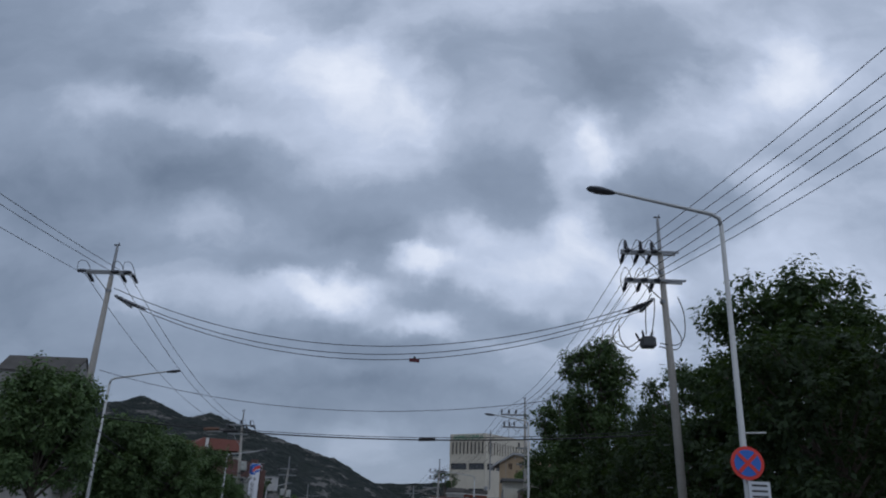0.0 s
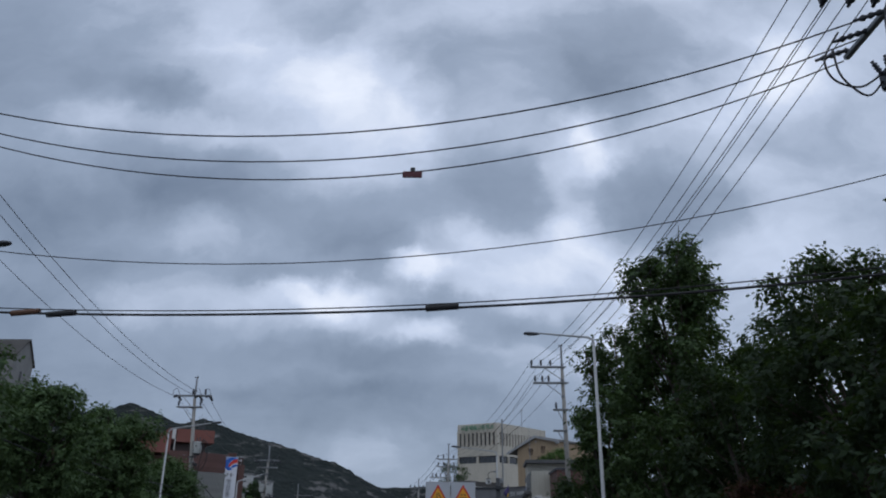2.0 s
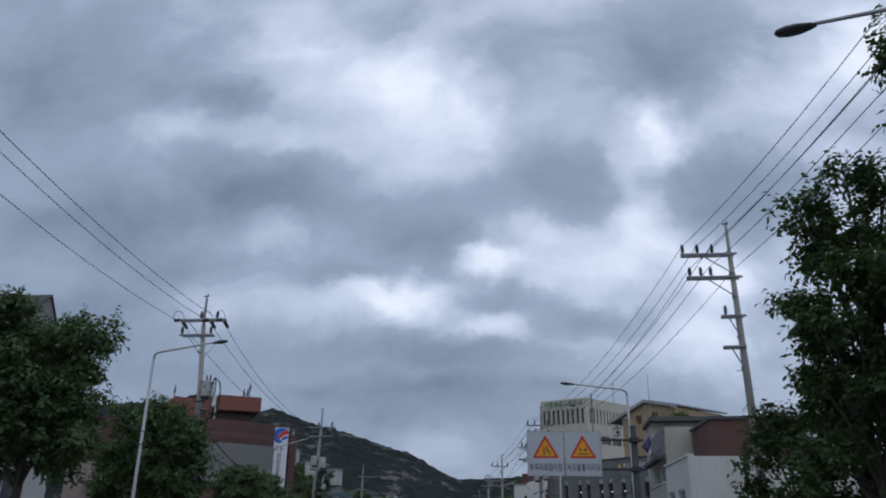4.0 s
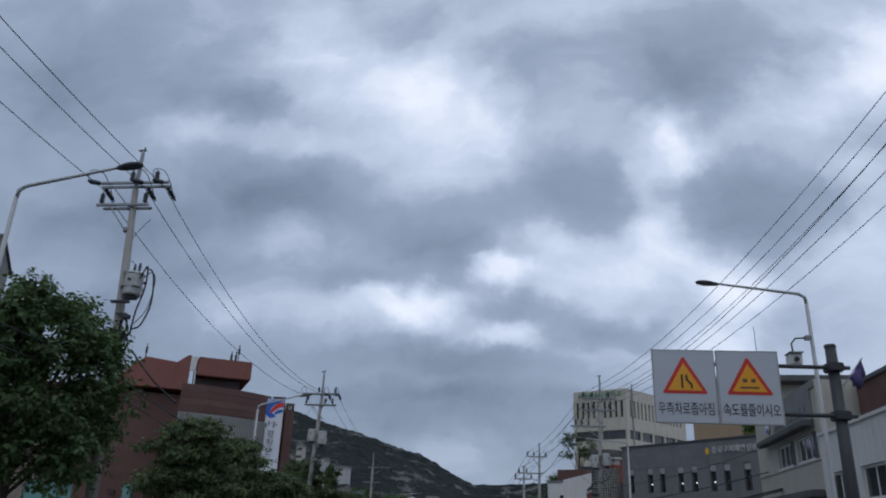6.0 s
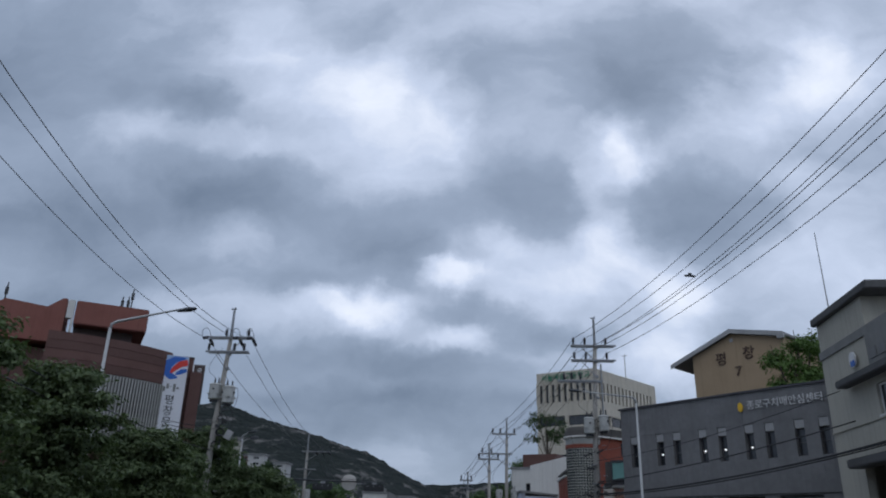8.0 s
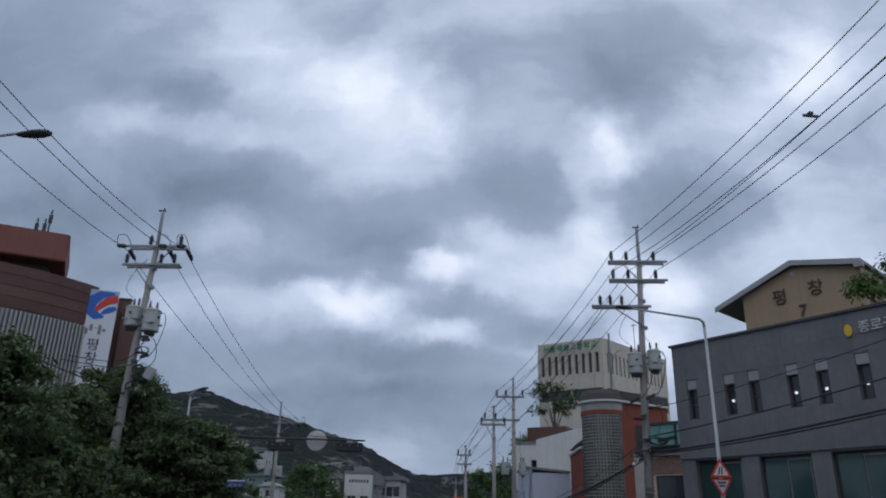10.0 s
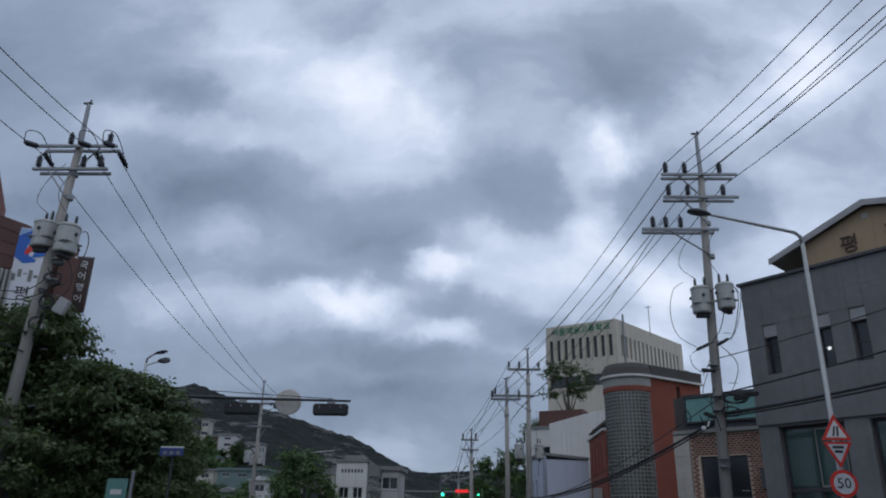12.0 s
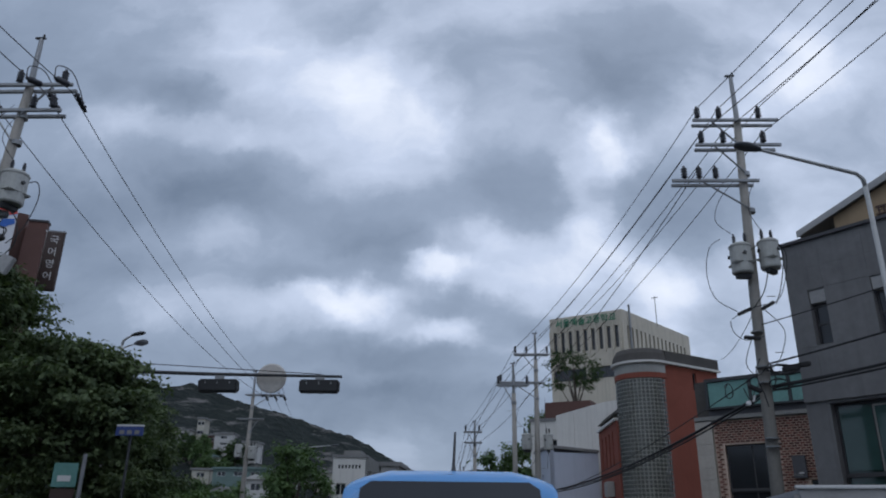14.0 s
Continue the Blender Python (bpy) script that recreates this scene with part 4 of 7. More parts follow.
# ---- buildings of the far side of the road ----
def red_building():
    b = thing("red_tiled_building", pose(-30.0, 112.0, 0), "brown-red tiled building with curved wall and red roof parapets", "building")
    # curved tiled wall: an arc round a centre behind the street
    cx, cy, r = -36.5, 116.5, 11.4
    a0, a1, n = radians(-62), radians(-24), 20
    def arc(bm, r0, r1, z0, z1):
        prev = None
        first = None
        for i in range(n + 1):
            a = a0 + (a1 - a0) * i / n
            c, s = math.cos(a), math.sin(a)
            ring = [bm.verts.new((cx + rr * c, cy + rr * s, z)) for rr, z in ((r1, z0), (r1, z1), (r0, z1), (r0, z0))]
            if prev:
                for j in range(4):
                    bm.faces.new((prev[j], ring[j], ring[(j + 1) % 4], prev[(j + 1) % 4]))
            else:
                bm.faces.new(list(reversed(ring)))
            prev = ring
        bm.faces.new(prev)
        bmesh.ops.recalc_face_normals(bm, faces=bm.faces[:])
        return bm
    part("upper_wall", arc(bmesh.new(), r - 0.5, r, 12.5, 14.6), RED_TILE, b)
    part("lower_wall", arc(bmesh.new(), r - 0.5, r, 0.0, 8.3), RED_TILE, b)
    part("wall_joint", arc(bmesh.new(), r - 0.5, r - 0.04, 8.3, 12.5), GREY_BAND, b)
    # tile courses as slightly proud bands
    for i in range(4):
        part("tile_course", arc(bmesh.new(), r - 0.05, r + 0.025, 12.55 + i * 0.52, 13.02 + i * 0.52), RED_TILE, b)
    mesh = None
    for i in range(40):
        a = a0 + (a1 - a0) * (i + 0.5) / 40
        if mesh is None:
            mesh = bpy.data.meshes.new("louvre")
            bb = boxed(-0.08, -0.045, 8.35, 0.12, 0.045, 12.45)
            bb.to_mesh(mesh)
            bb.free()
            mesh.materials.append(LOUVRE)
        ob = new("louvre", mesh)
        ob.parent = b
        ob.matrix_local = Matrix.Translation((cx + r * math.cos(a), cy + r * math.sin(a), 0)) @ Matrix.Rotation(a, 4, "Z")
    part("main_body", boxed(-12.0, 0.6, 0, -0.3, 12.0, 14.3), RED_TILE, b).matrix_local = pose(-27.75, 112.2, 0, 0, 0, 28)
    part("end_pier", boxed(0.0, 0.0, 0, 0.75, 3.0, 13.6, bevel=0.04), RED_TILE, b).matrix_local = pose(-25.05, 112.6, 0, 0, 0, 35)
    part("end_wall", boxed(-2.6, 0.3, 0, 0.0, 3.0, 14.2), RED_TILE, b).matrix_local = pose(-25.05, 112.6, 0, 0, 0, 30)
    tilt = pose(-27.75, 111.6, 0, 0, 0, 28)
    part("roof_parapet", boxed(-4.42, 0.0, 15.85, -0.18, 5.5, 17.36, bevel=0.06), RED_PARAPET, b, "red overhanging roof parapet").matrix_local = tilt
    bm = prismed([(-10.3, 14.6), (-4.95, 14.6), (-4.95, 17.42), (-5.2, 17.42), (-6.0, 16.76), (-7.2, 16.86), (-8.3, 16.95), (-9.2, 16.2), (-10.2, 15.1)], 0.2, 5.5)
    part("roof_parapet", bm, RED_PARAPET, b, "red wavy roof parapet").matrix_local = tilt
    # set-back block; the shade under the parapet is put into its dark colour
    part("dark_recess", boxed(-4.35, 1.0, 14.4, -0.9, 5.4, 15.85), BROWN_SIGN, b).matrix_local = tilt
    part("white_fin", boxed(-4.9, 0.15, 16.2, -4.5, 0.5, 17.38, bevel=0.02), WHITE_WALL, b).matrix_local = tilt
    part("white_pipe", tubed([(-4.52, 0.1, 14.3), (-4.52, 0.1, 16.2)], 0.06, 8), WHITE_WALL, b).matrix_local = tilt
    for x, z in ((-1.3, 18.85), (-1.5, 18.3), (-1.85, 18.25), (-8.4, 18.1)):
        bm = bmesh.new()
        tube(bm, [(x, 0.8, 15.8), (x, 0.8, z)], 0.045, 6)
        box(bm, x - 0.09, 0.72, z - 0.75, x + 0.09, 0.88, z - 0.3)
        part("roof_antenna", bm, DARK_STEEL, b).matrix_local = tilt
    part("white_panel", boxed(-36.1, 109.3, 12.2, -35.85, 109.6, 14.6), LETTER_PALE, b)
    part("shop_fascia", boxed(-43.5, 108.7, 4.6, -35.0, 109.5, 7.3), TEAL_SHEET, b, "teal shop fascia")
    part("upper_wing", boxed(-47.0, 112.0, 11.6, -39.2, 116.0, 15.6), RED_TILE, b)
    part("water_tank", tubed([(-38.2, 113.0, 14.2), (-38.2, 113.0, 16.6), (-38.2, 113.0, 17.3)], [0.5, 0.5, 0.3], 12), LETTER_PALE, b)
    part("low_wing", boxed(-46.0, 109.6, 0, -36.2, 113.0, 10.9), PINK_RENDER, b, "pale pinkish rendered low wing")
    part("wing_base", boxed(-36.2, 109.7, 0, -33.0, 113.0, 11.6), RED_TILE, b)
    for x0, z0, w in ((-43.8, 8.5, 7.2), (-41.6, 7.35, 5.6)):
        part("awning", prismed([(x0, z0 + 0.62), (x0 + w, z0 - 0.55), (x0 + w, z0 - 0.85), (x0, z0 + 0.32)], 108.2, 109.58), BROWN_SIGN, b, "dark red sloping awning")
    for x, z0, z1 in ((-39.55, 8.6, 9.95), (-42.2, 8.8, 10.6), (-38.4, 7.2, 8.0)):
        part("white_post", boxed(x - 0.11, 109.35, z0, x + 0.11, 109.59, z1), LETTER_PALE, b)
    for i in range(5):
        part("grille_slat", boxed(-39.2, 109.45, 8.75 + 0.24 * i, -36.6, 109.59, 8.87 + 0.24 * i), DARK_TRIM_ROOM, b)
    for piece in b.children:
        piece.matrix_basis = Matrix.Translation((30.0, -112.0, 0)) @ piece.matrix_basis
    return b


def banner():
    b = thing("banner", pose(-26.55, 111.35, 0, 0, 0, 20), "tall white festival banner with blue and red swirl", "banner")
    part("cloth", boxed(0, -0.03, 8.6, 1.65, 0.0, 14.35), BANNER_WHITE, b)
    # a swirl of blue and red brush strokes: middle line and half width
    for layer, (col, stroke) in enumerate(((PRINT_PALE, [(0.02, 13.9, 0.42), (0.8, 13.95, 0.38), (1.63, 14.0, 0.32)]),
                                           (SIGN_BLUE, [(1.45, 14.2, 0.06), (0.85, 14.1, 0.2), (0.42, 13.75, 0.3), (0.4, 13.3, 0.3), (0.75, 12.98, 0.2), (1.1, 12.95, 0.05)]),
                                           (SIGN_RED, [(1.63, 13.95, 0.2), (1.2, 13.82, 0.2), (0.9, 13.55, 0.16), (0.72, 13.3, 0.1), (0.66, 13.2, 0.02)]),
                                           (SIGN_BLUE, [(1.62, 13.45, 0.1), (1.3, 13.35, 0.16), (1.05, 13.2, 0.1), (0.95, 13.1, 0.02)]))):
        bm = bmesh.new()
        y = -0.036 - 0.004 * layer
        line = [Vector((p[0], 0, p[1])) for p in stroke]
        rows = []
        for i, p in enumerate(stroke):
            d = (line[min(i + 1, len(line) - 1)] - line[max(i - 1, 0)]).normalized()
            n = Vector((-d.z, 0, d.x)) * p[2]
            rows.append([bm.verts.new((min(1.648, max(0.002, q.x)), y, min(14.345, q.z))) for q in (line[i] - n, line[i] + n)])
        for u, v in zip(rows, rows[1:]):
            bm.faces.new((u[0], v[0], v[1], u[1]))
        ex = bmesh.ops.extrude_face_region(bm, geom=bm.faces[:])
        bmesh.ops.translate(bm, vec=(0, 0.003, 0), verts=[v for v in ex["geom"] if isinstance(v, bmesh.types.BMVert)])
        bmesh.ops.recalc_face_normals(bm, faces=bm.faces[:])
        part("printed_swirl", bm, col, b)
    for i in range(5):
        part("printed_sketch", boxed(0.35 + 0.2 * i, -0.036, 12.05 + 0.17 * (i % 3), 0.5 + 0.2 * i, -0.031, 12.35 + 0.2 * (i % 2)), GREY_BAND, b)
    for i, ch in enumerate("평창문"):
        lettering(ch, 0.66, SIGN_BLACK, b, Matrix.Translation((0.85, -0.045, 11.5 - i * 0.68)), depth=0.012)
    return b


def brown_sign():
    b = thing("academy_sign", pose(-26.12, 116.05, 0, 0, 0, 16), "dark brown blade sign with pale letters beside a brick tower", "sign")
    part("board", boxed(0.0, -0.12, 12.25, 0.7, 0.12, 14.9, bevel=0.03), BROWN_SIGN, b)
    part("rim", boxed(-0.02, -0.09, 14.9, 0.72, 0.09, 14.96), GALV, b)
    part("side_trim", boxed(-0.1, -0.05, 12.2, -0.022, 0.05, 14.96), LETTER_PALE, b)
    for z in (12.7, 14.3):
        part("bracket", boxed(-0.24, -0.03, z, -0.101, 0.03, z + 0.06), GALV, b)
    for i, ch in enumerate(("국", "어", "영", "어")):
        lettering(ch, 0.42, LETTER_PALE, b, Matrix.Translation((0.35, -0.13, 14.5 - i * 0.55)), depth=0.012)
    return b


def stair_tower():
    b = thing("stair_tower", pose(-27.3, 116.0, 0, 0, 0, 14), "brown-red tiled stair tower behind a festival banner", "tower")
    part("wall", boxed(0.0, 0.0, 0.0, 1.0, 0.32, 15.42), RED_TILE, b)
    for i in range(11):
        part("tile_course", boxed(-0.012, -0.014, 9.7 + i * 0.52, 1.01, -0.001, 10.18 + i * 0.52), RED_TILE, b)
    part("coping", boxed(-0.05, -0.06, 15.42, 1.03, 0.36, 15.5), DARK_TRIM_ROOM, b)
    return b


red_building()
banner()
stair_tower()
brown_sign()


def grey_house():
    b = thing("grey_block", pose(-59.5, 104.0, 0), "tall grey apartment block with a dark gabled roof", "building")
    w = 10.3
    bm = bmesh.new()
    end = [(0.0, 0.0), (3.9, 0.0), (3.9, 23.9), (2.2, 26.5), (0.0, 24.4)]
    near, far = [[bm.verts.new((x, y, z)) for y, z in end] for x in (0.0, w)]
    bm.faces.new(near)
    bm.faces.new(list(reversed(far)))
    for i in range(5):
        bm.faces.new((near[i], far[i], far[(i + 1) % 5], near[(i + 1) % 5]))
    bmesh.ops.recalc_face_normals(bm, faces=bm.faces[:])
    part("wall", bm, GREY_BAND, b)
    for (y0, z0), (y1, z1) in (((-0.25, 24.22), (2.2, 26.56)), ((2.2, 26.56), (4.1, 23.66))):
        bm = bmesh.new()
        vs = [bm.verts.new((x, y, z + d)) for d in (0.0, 0.16) for x in (-0.2, w + 0.2) for y, z in ((y0, z0), (y1, z1))]
        bmesh.ops.convex_hull(bm, input=vs)
        part("roof_slope", bm, ROOF_DARK, b, "dark ribbed roof slope")
    for i in range(3):
        window(b, 1.0 + i * 3.2, 20.0, 2.4 + i * 3.2, 21.6, -0.05, FRAME_WHITE, GLASS_DARK, 1)
    part("vent", boxed(w + 0.003, 1.6, 21.6, w + 0.05, 1.9, 22.8), DARK_TRIM_ROOM, b)
    return b


def low_white_shop(x, y, w, h, heading):
    b = thing("low_white_shop", pose(x, y, 0, 0, 0, heading), "low white shop building with a sloping metal roof behind street trees", "shop", "low white shops")
    bm = bmesh.new()
    holes = [(0.6 + i * 2.0, 1.0, 1.8 + i * 2.0, h - 1.4) for i in range(int((w - 1) / 2))]
    wall_with_holes(bm, w, h, 0.25, holes)
    part("front_wall", bm, WHITE_WALL, b)
    for o in holes:
        window(b, *o, 0.1, FRAME_WHITE, GLASS_DARK, 1)
    part("side_wall", boxed(0, 0.25, 0, 0.25, 6, h), WHITE_WALL, b)
    part("side_wall", boxed(w - 0.25, 0.25, 0, w, 6, h), WHITE_WALL, b)
    bm = prismed([(-0.3, h), (w + 0.3, h), (w + 0.3, h + 0.2), (w / 2, h + 0.9), (-0.3, h + 0.2)], -0.4, 6.2)
    part("roof", bm, ROOF_GREY, b)
    return b


grey_house()
low_white_shop(-23.0, 58.0, 7.0, 5.6, 68)
low_white_shop(-23.5, 45.0, 8.0, 4.6, 72)
low_white_shop(-20.5, 30.0, 9.0, 4.0, 75)


def town_house(x, y, z, w, d, h, heading, wall, roof, label, pitched=False, floors=2):
    b = thing("town_house", pose(x, y, 0, 0, 0, heading), label, "house", "houses on the hillside")
    holes = []
    for f in range(floors):
        z0 = z + h * (f + 0.3) / floors
        for i in range(max(1, int(w / 2.6))):
            c = (i + 0.5) * w / max(1, int(w / 2.6))
            holes.append((c - 0.7, z0, c + 0.7, z0 + h / floors * 0.45))
    bm = bmesh.new()
    base = z - 3.0 if y > 190 else 0.0
    wall_with_holes(bm, w, z + h - base, 0.25, holes, z0=base)
    part("front_wall", bm, wall, b)
    for o in holes:
        window(b, *o, 0.1, FRAME_WHITE, GLASS_DARK, 1)
    part("body", boxed(0.02, 0.7, base, w - 0.02, d, z + h - 0.02), wall, b)
    if pitched:
        part("roof", prismed([(-0.4, z + h), (w + 0.4, z + h), (w / 2, z + h + w * 0.22)], -0.4, d + 0.4), roof, b)
    else:
        part("roof", boxed(-0.25, -0.25, z + h, w + 0.25, d + 0.25, z + h + 0.35), roof, b)
    return b


def white_hall():
    b = thing("white_hall", pose(-18.86, 150.0, 0), "white flat-roofed hall with a row of small square windows", "hall")
    w, h = 2.57, 10.3
    small = [(0.42 + i * 0.27, 9.45, 0.58 + i * 0.27, 9.75) for i in range(7)]
    low = [(0.3, 7.4, 1.1, 8.3), (1.45, 7.4, 2.25, 8.3)]
    bm = bmesh.new()
    wall_with_holes(bm, w, h, 0.25, small + low)
    part("front_wall", bm, WHITE_WALL, b)
    for o in small:
        window(b, *o, 0.08, FRAME_DARK, GLASS_DARK, 0, bar=0.02)
    for o in low:
        window(b, *o, 0.08, FRAME_WHITE, GLASS_DARK, 1)
    bm = bmesh.new()
    bays = [(0.5 + i * 1.7, 7.2 + j * 1.25, 1.9 + i * 1.7, 8.1 + j * 1.25) for i in range(4) for j in range(2)]
    wall_with_holes(bm, 7.4, h, 0.25, bays)
    turn = pose(w + 0.02, 0.02, 0, 0, 0, 82)
    part("side_wall", bm, GREY_BAND, b).matrix_local = turn
    for o in bays:
        window(b, *o, 0.1, FRAME_WHITE, GLASS_DARK, 2, 1, bar=0.04).matrix_local = turn
    part("roof", boxed(-0.1, -0.1, h, w + 0.15, 7.0, h + 0.22), ROOF_GREY, b)
    part("stair_head", boxed(0.5, 2.0, h + 0.22, 1.9, 5.0, h + 0.75), GREY_BAND, b)
    return b


white_hall()
town_house(-15.6, 155.0, 8.0, 1.5, 4.0, 2.3, -4, OLD_WHITE, ROOF_GREY, "plain pale block beside a white hall", floors=1)
# houses stepping up the hillside: place, floor height, width, height, heading
for x, y, z, w, h, turn, mat_wall, mat_roof, words, pitched, floors in (
        (-65.9, 255.0, 29.0, 1.5, 3.8, 4, BEIGE_WALL, ROOF_GREY, "narrow beige tower house on the wooded slope", False, 2),
        (-60.3, 250.0, 26.2, 3.8, 2.6, 4, OLD_WHITE, ROOF_GREY, "white flat-roofed villa up on the wooded slope", False, 2),
        (-62.6, 251.0, 25.6, 2.2, 3.0, 0, RED_TILE, ROOF_GREY, "brown brick house beside a white villa", False, 2),
        (-69.1, 252.0, 27.0, 2.7, 2.8, 0, OLD_WHITE, ROOF_GREY, "white two-storey house among trees", False, 2),
        (-72.6, 256.0, 28.6, 2.4, 2.2, 8, BEIGE_WALL, ROOF_GREY, "small beige house high among trees", False, 1),
        (-65.2, 246.0, 24.6, 2.4, 1.9, -5, OLD_WHITE, ROOF_GREY, "small white house on the slope", False, 1),
        (-63.2, 240.0, 21.4, 3.4, 1.4, 6, BEIGE_WALL, ROOF_TILE_RED, "low house with a red clay roof", True, 1),
        (-53.0, 245.0, 23.9, 3.0, 2.4, -4, OLD_WHITE, ROOF_GREY, "white house with a grey roof on the slope", False, 2),
        (-57.0, 236.0, 20.6, 2.6, 1.6, 10, OLD_WHITE, TEAL_ROOF, "small white house with a teal metal roof", True, 1),
        (-48.8, 215.0, 15.9, 8.2, 1.5, -3, TEAL_ROOF, TEAL_ROOF, "long low teal-walled house half hidden by trees", False, 1),
        (-54.6, 222.0, 16.4, 3.0, 1.7, -3, BEIGE_WALL, ROOF_GREY, "low beige house behind trees", False, 1),
        (-39.4, 200.0, 12.0, 3.0, 2.2, 0, OLD_WHITE, OLD_WHITE, "white hall with a pale canopy roof", True, 1),
        (-45.4, 204.0, 11.6, 3.4, 1.3, 0, TEAL_ROOF, ROOF_GREY, "low teal-walled shed with a grey roof by the road", True, 1),
        (-35.0, 232.0, 17.0, 2.6, 2.0, 8, BEIGE_WALL, ROOF_GREY, "small beige house with a grey roof", True, 1),
        (-30.0, 226.0, 15.5, 2.4, 1.6, 0, OLD_WHITE, ROOF_GREY, "small white house with a flat roof", False, 1)):
    town_house(x, y, z, w, 4.0, h, turn, mat_wall, mat_roof, words, pitched, floors)


# ---- utility poles ----
def insulator(bm, m, h=0.40, r=0.092):
    prof = [(0.03, 0.0), (0.03, 0.05)]
    for i in range(4):
        z = 0.06 + i * (h - 0.08) / 4
        prof += [(r, z), (r * 0.45, z + (h - 0.08) / 8)]
    prof += [(0.035, h)]
    lathe(bm, prof, m, 8)


def turn_to(d):
    """A turn that lays the z axis along d."""
    return Vector(d).to_track_quat("Z", "Y").to_matrix().to_4x4()


def utility_pole(x, y, top, arms, lean=0.0, label="grey concrete utility pole with steel crossarms and insulators", r0=0.19, r1=0.10):
    """arms: height, left end, right end, places of upright insulators, places of strain insulators, along the crossarm."""
    b = thing("utility_pole", pose(x, y, 0), label, "utility pole", "utility poles along the road")
    part("shaft", tubed([(-lean, 0, 0), (-lean * 0.5, 0, top * 0.55), (0, 0, top - 1.5)], [r0, (r0 + r1) / 2, r1], 14), CONCRETE, b, smooth=True)
    part("steel_top", tubed([(0, 0, top - 1.6), (0.0, 0, top - 0.1), (0.0, 0, top)], [r1 * 0.8, 0.06, 0.03], 8), GALV, b)
    bm = bmesh.new()
    box(bm, -0.16, -0.03, top - 0.02, 0.1, 0.03, top + 0.03)
    box(bm, 0.03, -0.02, top, 0.07, 0.02, top + 0.12)
    part("top_clamp", bm, DARK_STEEL, b)
    for z, a, c, ups, pulls in arms:
        bm = bmesh.new()
        box(bm, a, -0.19, z - 0.045, c, -0.115, z + 0.045, bevel=0.01)
        box(bm, a + 0.06, 0.115, z - 0.045, c - 0.05, 0.19, z + 0.045, bevel=0.01)
        part("crossarm", bm, GALV, b)
        bm = bmesh.new()
        far = a if abs(a) > abs(c) else c
        tube(bm, [(far * 0.62, -0.15, z), (0.05 * (1 if far > 0 else -1), -0.15, z - 0.85)], 0.025, 6)
        lathe(bm, ((0.13, 0), (0.13, 0.12)), Matrix.Translation((0, 0, z - 0.92)), 10)
        part("brace", bm, GALV, b)
        for u in ups:
            bm = bmesh.new()
            insulator(bm, Matrix.Translation((u, -0.15, z + 0.05)))
            part("insulator", bm, POLYMER, b, smooth=True)
        for u in pulls:
            for s in (-1, 1):
                bm = bmesh.new()
                insulator(bm, Matrix.Translation((u, 0.2 * s, z - 0.02)) @ turn_to((0.02, s, -0.35)), 0.62, 0.088)
                part("strain_insulator", bm, POLYMER, b, smooth=True)
            pts = [Vector((u, -0.75, z - 0.25)), Vector((u - 0.12, -0.6, z + 0.25)), Vector((u - 0.1, 0, z + 0.5)), Vector((u - 0.12, 0.6, z + 0.25)), Vector((u, 0.75, z - 0.25))]
            part("jumper", tubed(eased(pts, 4), 0.014, 5), CABLE, b, smooth=True)
    for i in range(10):
        z = 2.2 + i * 0.75
        s = -1 if i % 2 else 1
        part("step_bolt", tubed([(0.1 * s, 0, z), (0.32 * s, 0, z)], 0.012, 5), GALV, b)
    return b


def transformer(x, y, z, r=0.26, h=0.82, turn=0.0):
    b = thing("pole_transformer", pose(x, y, z, 0, 0, turn), "pale grey can transformer with bushings hung on a utility pole", "transformer", "pole transformers")
    bm = bmesh.new()
    lathe(bm, ((r * 0.9, 0), (r, 0.04), (r, h * 0.86), (r * 1.06, h * 0.88), (r * 1.06, h * 0.93), (r * 0.8, h)), None, 18)
    part("tank", bm, TRANSFORMER, b, smooth=False)
    for dx, dy in ((-0.1, 0.08), (0.14, -0.05)):
        bm = bmesh.new()
        insulator(bm, Matrix.Translation((dx, dy, h)), 0.3, 0.055)
        part("bushing", bm, POLYMER, b, smooth=True)
    for a in (30, 150, 270):
        c, s = math.cos(radians(a)), math.sin(radians(a))
        part("lug", tubed([(r * c, r * s, h * 0.6), (r * 1.18 * c, r * 1.18 * s, h * 0.62)], 0.05, 6), DARK_STEEL, b)
    part("hanger", boxed(-r * 0.7, -0.08, -0.13, r * 0.7, 0.08, -0.002, bevel=0.02), DARK_STEEL, b)
    part("hoop", boxed(-r * 1.02, -r * 1.02, h * 0.3, r * 1.02, r * 1.02, h * 0.36, bevel=r * 0.4), TRANSFORMER, b)
    bm = bmesh.new()
    tube(bm, eased([(r, 0.05, h * 0.8), (r + 0.3, 0.0, h * 1.0), (r + 0.42, 0.0, h * 0.5), (r + 0.25, 0.1, -0.4), (r - 0.1, 0.1, -0.9)]), 0.014, 5)
    tube(bm, eased([(-0.1, 0.08, h + 0.3), (-0.5, 0.1, h + 0.7), (-0.35, 0.1, h + 1.3), (0.1, 0.1, h + 1.9)]), 0.009, 5)
    part("lead", bm, CABLE, b)
    return b


